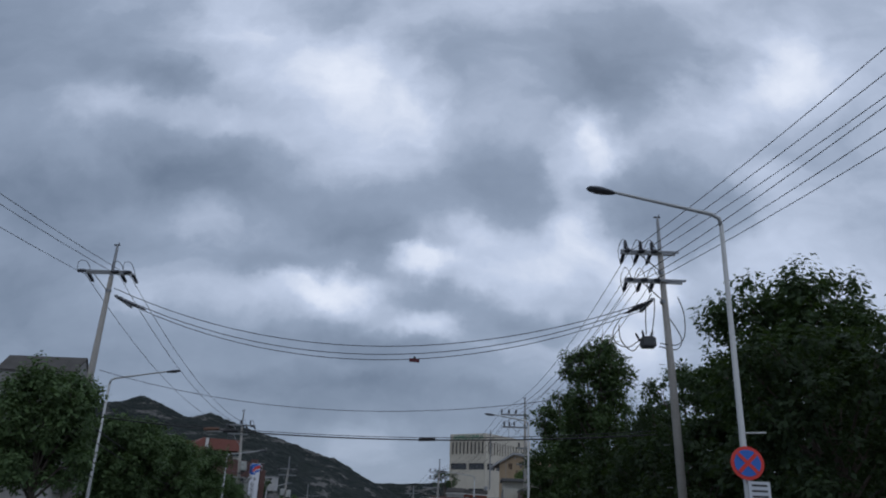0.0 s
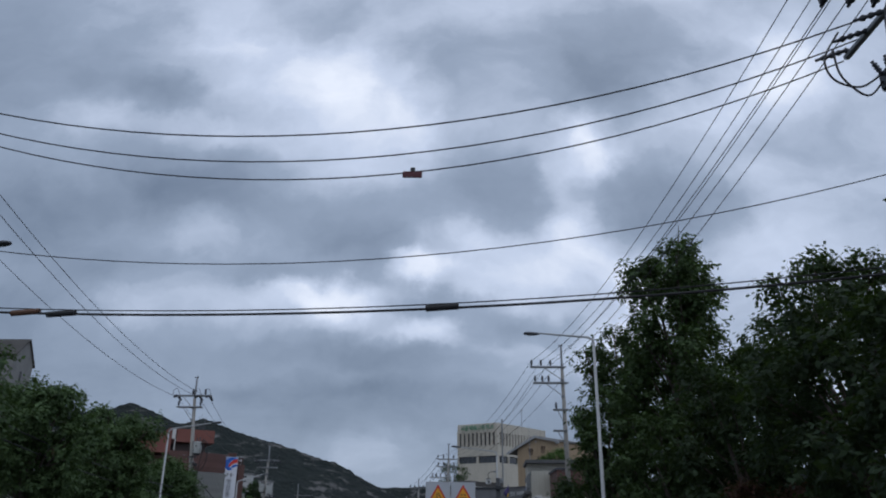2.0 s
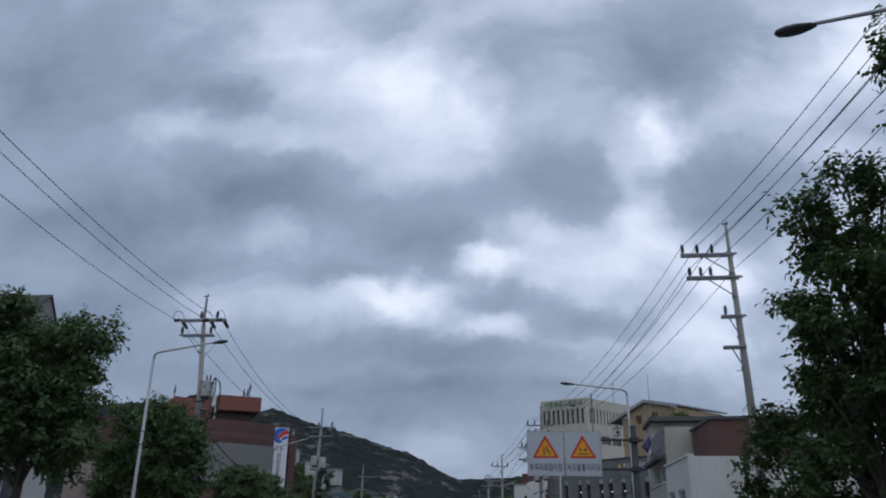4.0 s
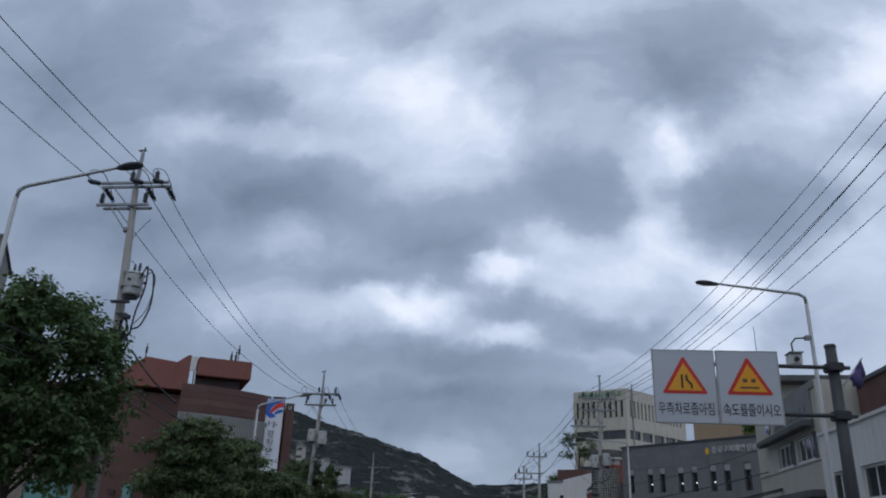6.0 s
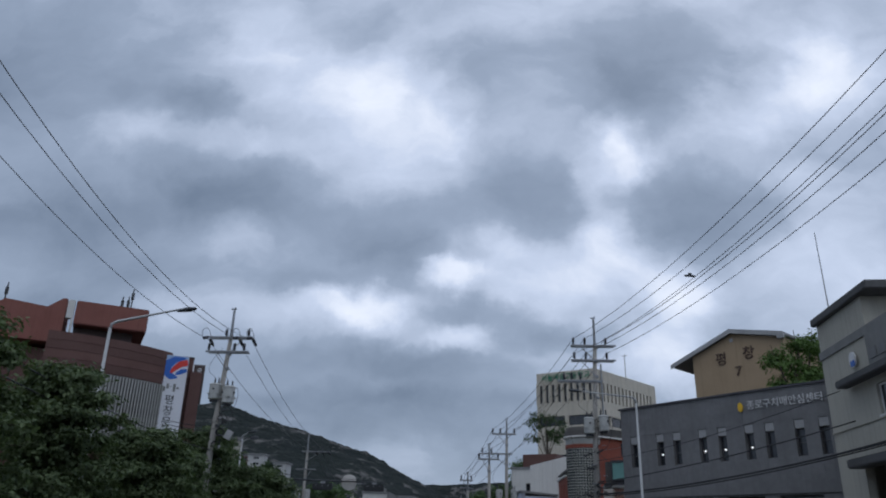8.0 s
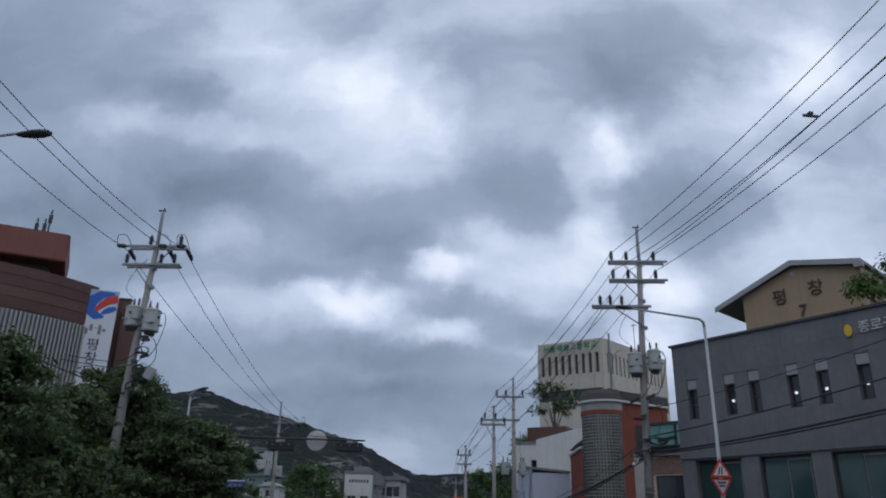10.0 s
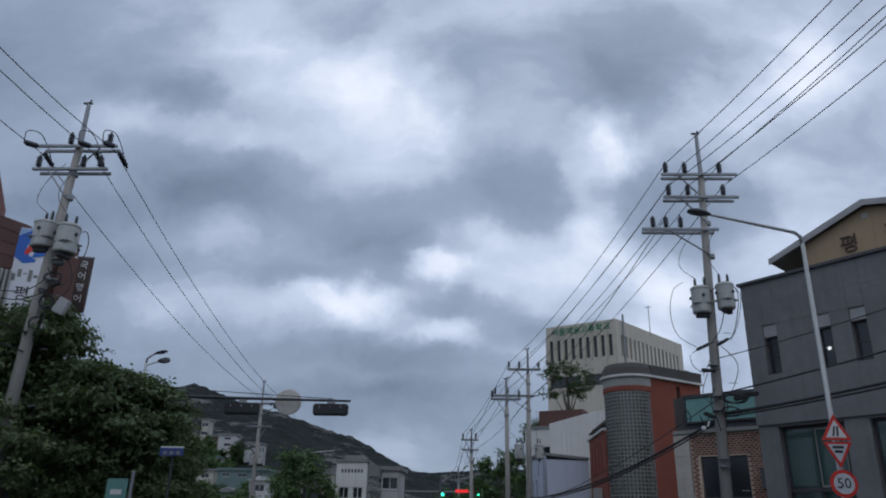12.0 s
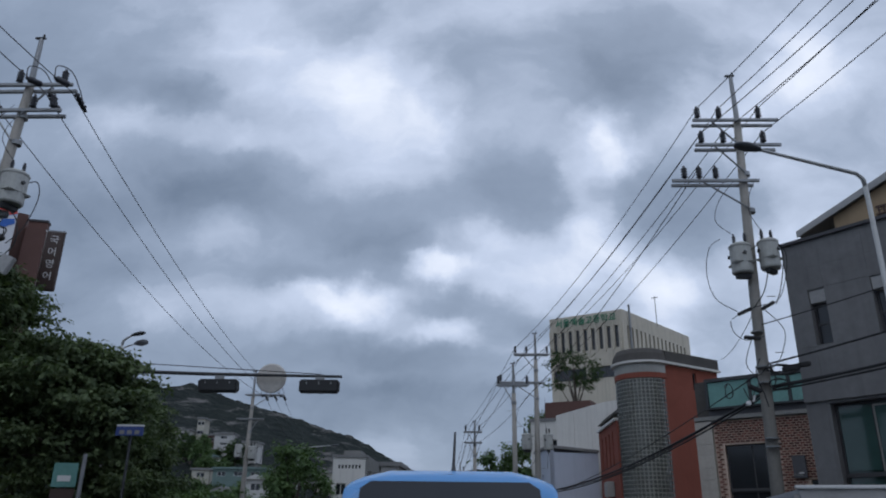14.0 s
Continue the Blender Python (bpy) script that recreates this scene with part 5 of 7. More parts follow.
RA = [-1.4, -0.75, 0.5]
utility_pole(8.31, 29.4, 15.07, [(13.5, -1.6, 0.7, [-1.4, -0.8, -0.35], [-1.4, -0.85, -0.35]), (12.3, -1.5, 0.9, [], [-1.35, -0.8, -0.3])], -0.3,
             "grey concrete utility pole crowded with strain insulators and jumper loops", 0.175, 0.105)
utility_pole(6.65, 66.9, 15.35, [(13.93, -2.05, 0.25, [-1.95, -1.35, -0.75], []), (12.9, -1.9, 0.35, [-1.75, -1.3, -0.9], []), (11.2, -0.7, 0.3, [-0.5], []), (9.9, -0.75, 0.15, [], [])], -0.1)
utility_pole(-0.52, 105.1, 15.0, [(13.42, -1.3, 1.08, [-1.15, -0.55, 0.55], []), (12.62, -1.3, 1.05, [-1.12, -0.52, 0.58], []), (11.5, -2.05, 0.3, [-1.7, -1.3, -0.85], [])], 0.42, r0=0.17)
utility_pole(-4.5, 127.5, 13.9, [(12.7, -1.2, 0.75, [-1.1, -0.5, 0.6], []), (11.15, -2.1, 0.4, [-1.9, -1.2], [])], 0.1)
utility_pole(-5.92, 124.0, 11.3, [(10.2, -0.85, 0.75, [-0.75, 0.65], [])], 0.0, r0=0.14)
utility_pole(-7.7, 139.0, 11.2, [(10.5, -0.75, 0.5, [-0.6, 0.3], []), (9.8, -0.7, 0.5, [], [])], 0.0)
utility_pole(-8.9, 165.0, 12.0, [(11.2, -0.75, 0.6, [-0.6, 0.3], [])], 0.0)
utility_pole(16.0, -9.0, 15.0, [(13.6, -1.9, 1.0, RA, []), (12.7, -1.2, 1.9, [-1.0, 0.4, 1.7], [])], 0.0)
utility_pole(-15.05, 33.3, 14.52, [(13.2, -1.35, 0.95, [], [-1.15, 0.35, 0.85])], 0.05)
utility_pole(-18.15, 72.0, 14.3, [(13.0, -1.35, 1.2, [-0.1, 0.75], [-1.2, 0.3, 1.0]), (12.2, -1.15, 0.65, [-1.0, 0.5], [])], -0.7)
utility_pole(-19.3, 102.2, 14.3, [(12.75, -1.15, 1.2, [-0.2, 0.95], [-1.15, 0.4, 1.1]), (12.0, -1.15, 1.05, [-1.0, 0.3, 0.8], [])], 0.5)
utility_pole(-22.45, 137.7, 14.2, [(12.6, -0.5, 2.1, [], [0.8, 1.4, 2.0]), (11.0, -0.9, 0.9, [], [])], 0.1)
transformer(-1.03, 104.85, 8.72, 0.27, 0.84)
transformer(-0.3, 104.85, 8.86, 0.26, 0.82, turn=40)
transformer(-19.7, 102.1, 9.55, 0.3, 0.8)
transformer(-18.98, 102.0, 9.35, 0.32, 0.86, turn=70)
transformer(-17.52, 71.9, 9.05, 0.28, 0.78)
transformer(-22.1, 137.5, 8.4)
transformer(-23.0, 137.5, 8.5, turn=70)
transformer(-5.1, 127.3, 7.6, turn=20)
transformer(-4.0, 127.3, 7.6, turn=80)

# spliced service leads looped round the pole by the crossing, and a marker on the span before it
sl = thing("cable_splice", pose(-0.72, 104.85, 7.55), "black spliced service cables looped round a utility pole", "cable splice")
for pts in ([(-0.75, 0, -0.05), (-0.5, -0.1, 0.1), (-0.2, -0.15, 0.22), (0.1, -0.15, 0.3)],
            [(-0.8, 0, -0.1), (-0.75, 0, -0.4), (-0.5, 0, -0.6), (-0.2, 0, -0.55), (0.0, 0, -0.5)],
            [(-0.6, 0, 0.15), (-1.1, 0, 0.5), (-1.25, 0, 1.2), (-1.1, 0, 1.9), (-0.8, 0, 2.15)],
            [(0.1, 0, 0.3), (0.5, 0, 0.5), (0.75, 0, 1.1), (0.85, 0, 1.8), (0.5, 0, 2.2)],
            [(0.1, 0, 0.2), (0.6, 0.2, -0.3), (0.4, 0.2, -1.0), (0.1, 0.1, -1.3)],
            [(-0.3, 0, -0.5), (-0.55, 0, -1.2), (-0.3, 0, -1.5), (0.0, 0, -1.2)]):
    part("lead", tubed(eased(pts), 0.010, 6), CABLE, sl, smooth=True)
for x, z, tilt in ((-0.45, 0.12, 25), (-0.35, -0.57, -5), (0.15, 0.28, 30)):
    part("sleeve", boxed(-0.2, -0.05, -0.045, 0.2, 0.05, 0.045, m=pose(x, -0.1, z, 0, -tilt, 0), bevel=0.02), CABLE, sl)


def cable_clutter(x, y, z, label, loops, boxes, bands=()):
    """Looped drop leads, closures and clamps at one height of a pole."""
    b = thing("cable_clutter", pose(x, y, z), label, "cable clutter", "cable clutter on the poles")
    for pts, r in loops:
        part("lead", tubed(eased(pts), r, 6), CABLE, b, smooth=True)
    for bx, bz, w, h, tilt, mat in boxes:
        part("closure", boxed(-w / 2, -0.07, -h / 2, w / 2, 0.07, h / 2, m=pose(bx, -0.2, bz, 0, tilt, 0), bevel=0.025), mat, b)
    for bz, r in bands:
        bm = bmesh.new()
        lathe(bm, ((r, 0), (r + 0.008, 0.005), (r + 0.008, 0.035), (r, 0.04)), Matrix.Translation((0, 0, bz)), 14)
        part("clamp", bm, GALV, b)
    return b


def coil(cx, cz, rx, rz, turns, seed):
    """Slack wound in uneven loops."""
    rng = random.Random(seed)
    pts = []
    for i in range(turns * 8 + 1):
        a = i * math.pi / 4
        k = rng.uniform(0.82, 1.15)
        pts.append((cx + rx * k * math.cos(a), -0.22 + 0.05 * rng.random(), cz + rz * k * math.sin(a)))
    return pts


# by the crossing: slack coils, closures and pale drop-wire ends where the bundles meet the pole
cable_clutter(-0.88, 104.9, 5.75, "tangle of black cable coils and closures on a concrete pole",
              [(coil(0.42, 0.42, 0.34, 0.12, 3, 1), 0.02), (coil(0.3, 0.05, 0.26, 0.14, 2, 2), 0.013), (coil(-0.95, -0.12, 0.1, 0.17, 2, 3), 0.011),
               ([(-0.1, -0.2, 0.7), (-0.25, -0.22, 0.3), (-0.12, -0.22, -0.2), (-0.05, -0.2, -0.5)], 0.014), ([(0.1, -0.2, 0.6), (0.2, -0.24, 0.2), (0.1, -0.2, -0.1)], 0.014),
               ([(-0.6, -0.2, -0.05), (-0.45, -0.2, -0.35), (-0.3, -0.2, -0.05), (-0.1, -0.2, 0.1)], 0.012)],
              [(0.62, 0.46, 0.42, 0.15, -12, CABLE), (0.95, 0.55, 0.3, 0.12, -10, CABLE), (-0.32, -0.06, 0.34, 0.1, 24, CABLE), (-0.52, -0.42, 0.1, 0.12, 30, LETTER_PALE), (-0.38, -0.3, 0.04, 0.18, 15, LETTER_PALE), (0.42, 0.06, 0.3, 0.09, -14, CABLE)],
              [(-1.25, 0.155), (-1.45, 0.155), (0.1, 0.15), (0.5, 0.15), (1.4, 0.145)])
# the pole before the festival banner
cable_clutter(-19.2, 102.15, 7.7, "tangled black leads and a pale tilted box on a pole",
              [([(0.1, -0.2, 1.6), (0.5, -0.2, 1.3), (0.62, -0.2, 0.7), (0.4, -0.2, 0.35), (0.1, -0.2, 0.3)], 0.014), ([(-0.1, -0.2, 1.2), (0.15, -0.25, 0.8), (-0.05, -0.25, 0.3), (0.12, -0.25, -0.2), (-0.1, -0.2, -0.7)], 0.016),
               (coil(0.1, 0.95, 0.24, 0.13, 2, 5), 0.014), (coil(0.05, 0.25, 0.2, 0.17, 3, 6), 0.015), (coil(-0.1, -0.35, 0.22, 0.15, 2, 7), 0.014),
               ([(-0.1, -0.2, 0.9), (-0.5, -0.2, 0.6), (-1.2, -0.2, 0.55), (-2.6, -0.2, 0.75)], 0.014), ([(-0.1, -0.2, 0.5), (-0.7, -0.2, 0.3), (-1.6, -0.2, 0.4), (-2.8, -0.2, 0.6)], 0.014)],
              [(0.5, 0.12, 0.34, 0.44, 24, PALE_BLOCK), (0.2, 0.75, 0.3, 0.11, -20, CABLE), (-0.12, 0.55, 0.2, 0.14, 15, DARK_STEEL), (0.15, 1.35, 0.3, 0.12, 0, DARK_STEEL), (0.12, -0.45, 0.1, 0.16, 10, PALE_BLOCK)],
              [(0.1, 0.165), (0.9, 0.16), (1.5, 0.155)])
# the pole amid the street trees: two long looped leads beside the transformer
cable_clutter(-17.72, 71.9, 7.7, "looped black leads and strain clamps below a pole transformer",
              [([(0.45, -0.1, 1.9), (0.62, -0.1, 2.3), (0.66, -0.1, 1.6), (0.5, -0.1, 0.8), (0.45, -0.1, 0.05)], 0.026), ([(0.55, -0.1, 2.25), (0.85, -0.1, 2.05), (0.95, -0.1, 1.1), (0.75, -0.1, 0.4), (0.5, -0.1, 0.25)], 0.026),
               (coil(0.26, 0.3, 0.12, 0.26, 3, 8), 0.017), (coil(0.36, -0.25, 0.14, 0.22, 2, 9), 0.016), ([(0.2, -0.1, 0.6), (0.4, -0.1, 0.1), (0.3, -0.1, -0.4), (0.6, -0.1, -0.65)], 0.02), ([(0.6, -0.1, -0.4), (1.0, -0.1, -0.85), (1.6, -0.1, -1.45), (2.3, -0.1, -2.0)], 0.028)],
              [(0.0, 1.1, 0.6, 0.09, 0, DARK_STEEL), (0.25, 0.62, 0.34, 0.14, 10, DARK_STEEL), (0.3, -0.05, 0.16, 0.3, 20, DARK_STEEL), (0.3, -0.75, 0.3, 0.24, 25, PALE_BLOCK)],
              [(0.2, 0.185), (0.75, 0.18), (1.6, 0.175), (2.1, 0.17)])

sp = thing("line_spacer", pose(1.5, 92.9, 12.72, 0, 0, 10), "small dark spacer clipped to a power line", "line spacer")
part("bar", boxed(-0.22, -0.03, -0.04, 0.22, 0.03, 0.04, bevel=0.015), DARK_STEEL, sp)
part("clip", boxed(-0.06, -0.05, 0.041, 0.06, 0.05, 0.11), DARK_STEEL, sp)

# load switch on the crowded pole
sw = thing("load_switch", pose(7.75, 29.3, 9.55), "dark boxed line switch with looped leads on a utility pole", "switchgear")
part("case", boxed(-0.42, -0.22, 0.0, 0.12, 0.22, 0.42, bevel=0.05), DARK_STEEL, sw)
for i, (dx, dz) in enumerate(((-0.45, 0.35), (-0.3, 0.45), (-0.05, 0.45))):
    bm = bmesh.new()
    insulator(bm, Matrix.Translation((dx, 0, dz - 0.1)) @ turn_to((-0.5 + i * 0.4, 0, 1)), 0.34, 0.06)
    part("bushing", bm, POLYMER, sw, smooth=True)
for pts in ([(-0.45, 0, 0.3), (-0.9, 0, 0.0), (-1.35, 0, 0.15), (-1.45, 0, 0.6), (-1.1, 0, 1.2)],
            [(-0.4, 0.1, 0.2), (-0.75, 0.1, -0.12), (-1.15, 0.1, 0.3), (-1.2, 0.1, 0.9)],
            [(0.3, 0, 0.2), (0.9, 0, 0.15), (1.25, 0, 0.5), (1.3, 0, 1.4), (1.1, 0, 2.1)],
            [(0.3, 0.1, 0.1), (0.95, 0.1, 0.0), (1.15, 0.1, 0.5), (0.6, 0.1, 1.5)],
            [(-0.2, 0, 0.5), (-0.15, 0, 1.6), (0.1, 0, 2.2)], [(0.0, 0, 0.5), (0.15, 0, 1.3), (0.2, 0, 2.0)]):
    part("lead", tubed(eased(pts), 0.02, 6), CABLE, sw, smooth=True)

# conductors of the near side, span by span: two crossarms of three
SPANS = [((16.0, -9.0), [(-1.8, 13.98), (-0.75, 13.98), (0.5, 13.98), (-1.0, 13.08), (0.4, 13.08), (1.7, 13.08)]),
         ((8.31, 29.4), [(-1.3, 13.4), (-0.8, 13.4), (-0.35, 13.4), (-1.2, 12.25), (-0.8, 12.25), (-0.4, 12.25)]),
         ((6.65, 66.9), [(-1.95, 14.3), (-1.35, 14.3), (-0.75, 14.3), (-1.75, 13.27), (-1.0, 13.27), (0.1, 13.27)]),
         ((-0.52, 105.1), [(-1.15, 13.79), (-0.55, 13.79), (0.55, 13.79), (-1.12, 12.99), (-0.52, 12.99), (0.58, 12.99)]),
         ((-4.5, 127.5), [(-1.1, 13.05), (-0.5, 13.05), (0.6, 13.05), (-1.9, 11.5), (-1.2, 11.5), (0.2, 11.2)]),
         ((-7.7, 139.0), [(-0.6, 10.85), (-0.3, 10.9), (0.3, 10.85), (-0.6, 9.9), (-0.2, 9.9), (0.4, 9.9)]),
         ((-8.9, 165.0), [(-0.6, 11.5), (-0.3, 11.5), (0.3, 11.5), (-0.6, 10.6), (-0.2, 10.6), (0.4, 10.6)])]
SLACK = {29.4: (1.2, 1.2, 1.1, 1.0, 0.95, 0.9), 66.9: (1.4, 1.45, 1.3, 1.75, 1.5, 1.25)}
for (p0, a), (p1, c) in zip(SPANS, SPANS[1:]):
    for i, ((u, z), (w, zz)) in enumerate(zip(a, c)):
        drop = SLACK[p0[1]][i] if p0[1] in SLACK else 0.024 * abs(p1[1] - p0[1])
        wire((p0[0] + u, p0[1] - 0.15, z), (p1[0] + w, p1[1] - 0.15, zz), drop, 0.013)
for u in (-1.2,):
    wire((-0.6 + u, 104.95, 11.9), (-4.5 + u * 0.6, 127.4, 10.2), 0.5, 0.014)
# conductors of the far side
FAR = [((-18.2, -8.0), [(-1.2, 13.3), (0.0, 13.3), (0.9, 13.3)]), ((-15.05, 33.3), [(-1.15, 13.05), (0.35, 13.05), (0.85, 13.05)]),
       ((-18.15, 72.0), [(-1.2, 12.9), (0.3, 12.9), (1.0, 12.9)]), ((-19.3, 102.2), [(-1.15, 12.65), (0.4, 12.65), (1.1, 12.65)]),
       ((-22.45, 137.7), [(0.8, 12.5), (1.4, 12.5), (2.0, 12.5)]), ((-25.0, 180.0), [(0.0, 13.0), (0.6, 13.0), (1.2, 13.0)])]
FAR_SLACK = {33.3: (1.2, 1.25, 1.25), 72.0: (1.15, 1.35, 1.6)}
for (p0, a), (p1, c) in zip(FAR, FAR[1:]):
    for i, ((u, z), (w, zz)) in enumerate(zip(a, c)):
        drop = FAR_SLACK[p0[1]][i] if p0[1] in FAR_SLACK else 0.025 * abs(p1[1] - p0[1])
        wire((p0[0] + u, p0[1], z), (p1[0] + w, p1[1], zz), drop, 0.013)

# three covered lines over the road, with one red tag
for y0, z0, y1, z1, drop in ((29.6, 11.59, 33.3, 12.46, 2.27), (30.7, 11.74, 34.0, 12.31, 2.38), (31.6, 11.79, 34.7, 12.27, 2.41)):
    wire((8.0, y0, z0), (-14.8, y1, z1), drop, 0.017, label="black covered line sagging across the road", group="lines over the road", n=28)
tag = thing("cable_tag", pose(-1.38, 32.88, 9.62, 0, 4, -8), "small dark red marker tag clipped to a line", "tag")
part("plate", boxed(-0.22, -0.02, -0.08, 0.22, 0.02, 0.075, bevel=0.01), TAG_RED, tag)
part("clip", boxed(-0.05, -0.03, 0.076, 0.05, 0.03, 0.16), DARK_STEEL, tag)
# end fittings of those lines
for x0, y0, z0, s in ((7.9, 30.2, 11.6, -1), (-14.6, 33.9, 12.1, 1)):
    f = thing("line_fitting", pose(x0, y0, z0), "dark strain fittings where covered lines meet a pole", "line fitting", "line fittings")
    for i in range(3):
        bm = bmesh.new()
        insulator(bm, Matrix.Translation((0, -0.6 + 0.75 * i, 0.08 * i - 0.05)) @ turn_to((s * 1.0, 0.1, -0.34)), 0.75, 0.07)
        part("strain_insulator", bm, POLYMER, f, smooth=True)
    part("link", boxed(-0.06, -0.75, -0.05, 0.06, 1.05, 0.05, bevel=0.01), GALV, f)

# communication cable bundle over the road, with sleeves
wire((8.05, 30.6, 6.52), (-15.2, 34.3, 7.0), 0.557, 0.028, "telephone_cable", "thick black telephone cable crossing the road", "telephone cables", 28)
wire((8.05, 30.6, 6.66), (-15.2, 34.3, 7.12), 0.60, 0.014, "telephone_cable", "black telephone cable lashed to a thicker one", "telephone cables", 28)
wire((8.05, 30.6, 8.55), (-15.2, 34.3, 9.0), 1.48, 0.012, "telephone_cable", "thin grey drop cable crossing the road", "telephone cables", 28)
for x, y, z, col in ((-0.68, 31.99, 6.2, CABLE), (-8.8, 33.28, 6.43, CABLE), (-9.65, 33.42, 6.5, SLEEVE_RUST)):
    s = tagged(mesh_object("cable_sleeve", tubed([site((x - 0.32, y + 0.05, z - 0.01)), site((x + 0.32, y - 0.05, z + 0.01))], 0.065, 10), col), "short closure sleeve on a telephone cable", "cable sleeve", "cable sleeves")
# cable bundle along the near side buildings
for i, (dz, r) in enumerate(((0.0, 0.038), (-0.07, 0.026), (0.05, 0.02))):
    wire((-0.7, 104.9, 5.75 + dz), (6.4, 90.0, 5.95 + dz), 0.25 + 0.03 * i, r, "telephone_cable", "sagging black telephone cable along the buildings", "telephone cables")
    wire((-0.7, 105.1, 5.75 + dz), (-4.5, 127.4, 5.5 + dz), 0.45 + 0.07 * i, r, "telephone_cable", "sagging black telephone cable along the buildings", "telephone cables")
wire((-0.7, 104.9, 6.35), (6.4, 92.0, 7.0), 0.2, 0.026, "telephone_cable", "black telephone cable along the buildings", "telephone cables")
wire((-0.7, 105.1, 6.3), (-4.5, 127.4, 5.2), 0.35, 0.016, "telephone_cable", "thin black telephone cable along the buildings", "telephone cables")
wire((-0.7, 105.0, 7.4), (6.5, 93.0, 8.3), 0.3, 0.016, "telephone_cable", "thin black telephone cable along the buildings", "telephone cables")
wire((-0.7, 105.0, 8.0), (5.5, 128.0, 12.6), 0.3, 0.012, "telephone_cable", "thin black service cable to a roof", "telephone cables")
for i, z in enumerate((6.7, 6.2)):
    wire((-17.8, 72.0, z), (-19.55, 102.2, z + 0.4), 0.6, 0.022, "telephone_cable", "black telephone cable over the street trees", "telephone cables")
    wire((-15.08, 33.3, z), (-17.8, 72.0, z), 0.7, 0.022, "telephone_cable", "black telephone cable over the street trees", "telephone cables")


# ---- street lamps ----
def street_lamp(x, y, h, hx, hy, hz, label="grey steel street lamp with one arm and a flat dark head"):
    b = thing("street_lamp", pose(x, y, 0), label, "street lamp", "street lamps along the road")
    d = Vector((hx - x, hy - y, 0))
    L = d.length
    d.normalize()
    part("post", tubed([(0, 0, 0), (0, 0, 0.5), (0, 0, h - 0.25)], [0.085, 0.078, 0.05], 12), LAMP_PAINT, b, smooth=True)
    pts = [Vector((0, 0, h - 0.3)), Vector((0, 0, h - 0.1)) + d * 0.03, Vector((0, 0, h)) + d * 0.2]
    pts += [Vector((0, 0, h + (hz - h) * t)) + d * (0.2 + (L - 0.7) * t) for t in (0.15, 0.4, 0.7, 1.0)]
    part("arm", tubed(pts, [0.05, 0.049, 0.046, 0.043, 0.04, 0.036, 0.032], 10), LAMP_PAINT, b, smooth=True)
    bm = bmesh.new()
    m = Matrix.Translation(Vector((0, 0, hz)) + d * (L - 0.3)) @ turn_to(d + Vector((0, 0, (hz - h) / max(L, 1)))) @ Matrix.Diagonal((1.0, 0.5, 1, 1))
    up = (m.to_3x3() @ Vector((0, 1, 0)))
    wide = Matrix.Rotation(math.pi / 2, 4, "Z") if abs(up.z) < 0.25 else Matrix.Identity(4)
    m = Matrix.Translation(m.translation) @ turn_to(d + Vector((0, 0, (hz - h) / max(L, 1)))) @ wide @ Matrix.Diagonal((1.0, 0.45, 1, 1))
    lathe(bm, ((0.05, -0.34), (0.10, -0.26), (0.155, -0.05), (0.16, 0.12), (0.11, 0.28), (0.03, 0.33)), m, 14)
    part("head", bm, LAMP_DARK, b, smooth=True)
    part("base_plate", boxed(-0.22, -0.22, 0, 0.22, 0.22, 0.04), GALV, b)
    return b


street_lamp(6.24, 16.85, 9.3, 3.15, 16.7, 9.75)
street_lamp(4.68, 45.06, 9.5, 2.35, 46.6, 9.95)
street_lamp(2.77, 72.9, 9.5, -0.32, 72.7, 9.78)
street_lamp(0.78, 101.65, 9.9, -2.5, 100.3, 9.95)
street_lamp(-15.9, 37.3, 9.3, -12.7, 37.38, 9.76)
street_lamp(-17.4, 65.6, 9.6, -14.2, 65.3, 9.95)
street_lamp(-18.75, 88.2, 9.1, -16.25, 88.9, 9.7)
twin = street_lamp(-22.5, 117.0, 10.45, -21.5, 116.7, 10.6, "grey steel street lamp with two short heads one below the other")
bm = bmesh.new()
tube(bm, [(0.0, 0.0, 10.0), (0.3, -0.05, 10.12), (0.75, -0.1, 10.22)], [0.035, 0.03, 0.028], 8)
part("lower_arm", bm, LAMP_PAINT, twin, smooth=True)
bm = bmesh.new()
lathe(bm, ((0.04, -0.3), (0.1, -0.2), (0.15, 0.05), (0.1, 0.25), (0.03, 0.3)), Matrix.Translation((0.85, -0.12, 10.24)) @ turn_to((1.0, -0.1, 0.05)) @ Matrix.Diagonal((0.5, 1.0, 1, 1)), 12)
part("lower_head", bm, LAMP_DARK, twin, smooth=True)
street_lamp(-21.62, 150.0, 11.0, -18.5, 150.0, 11.26)


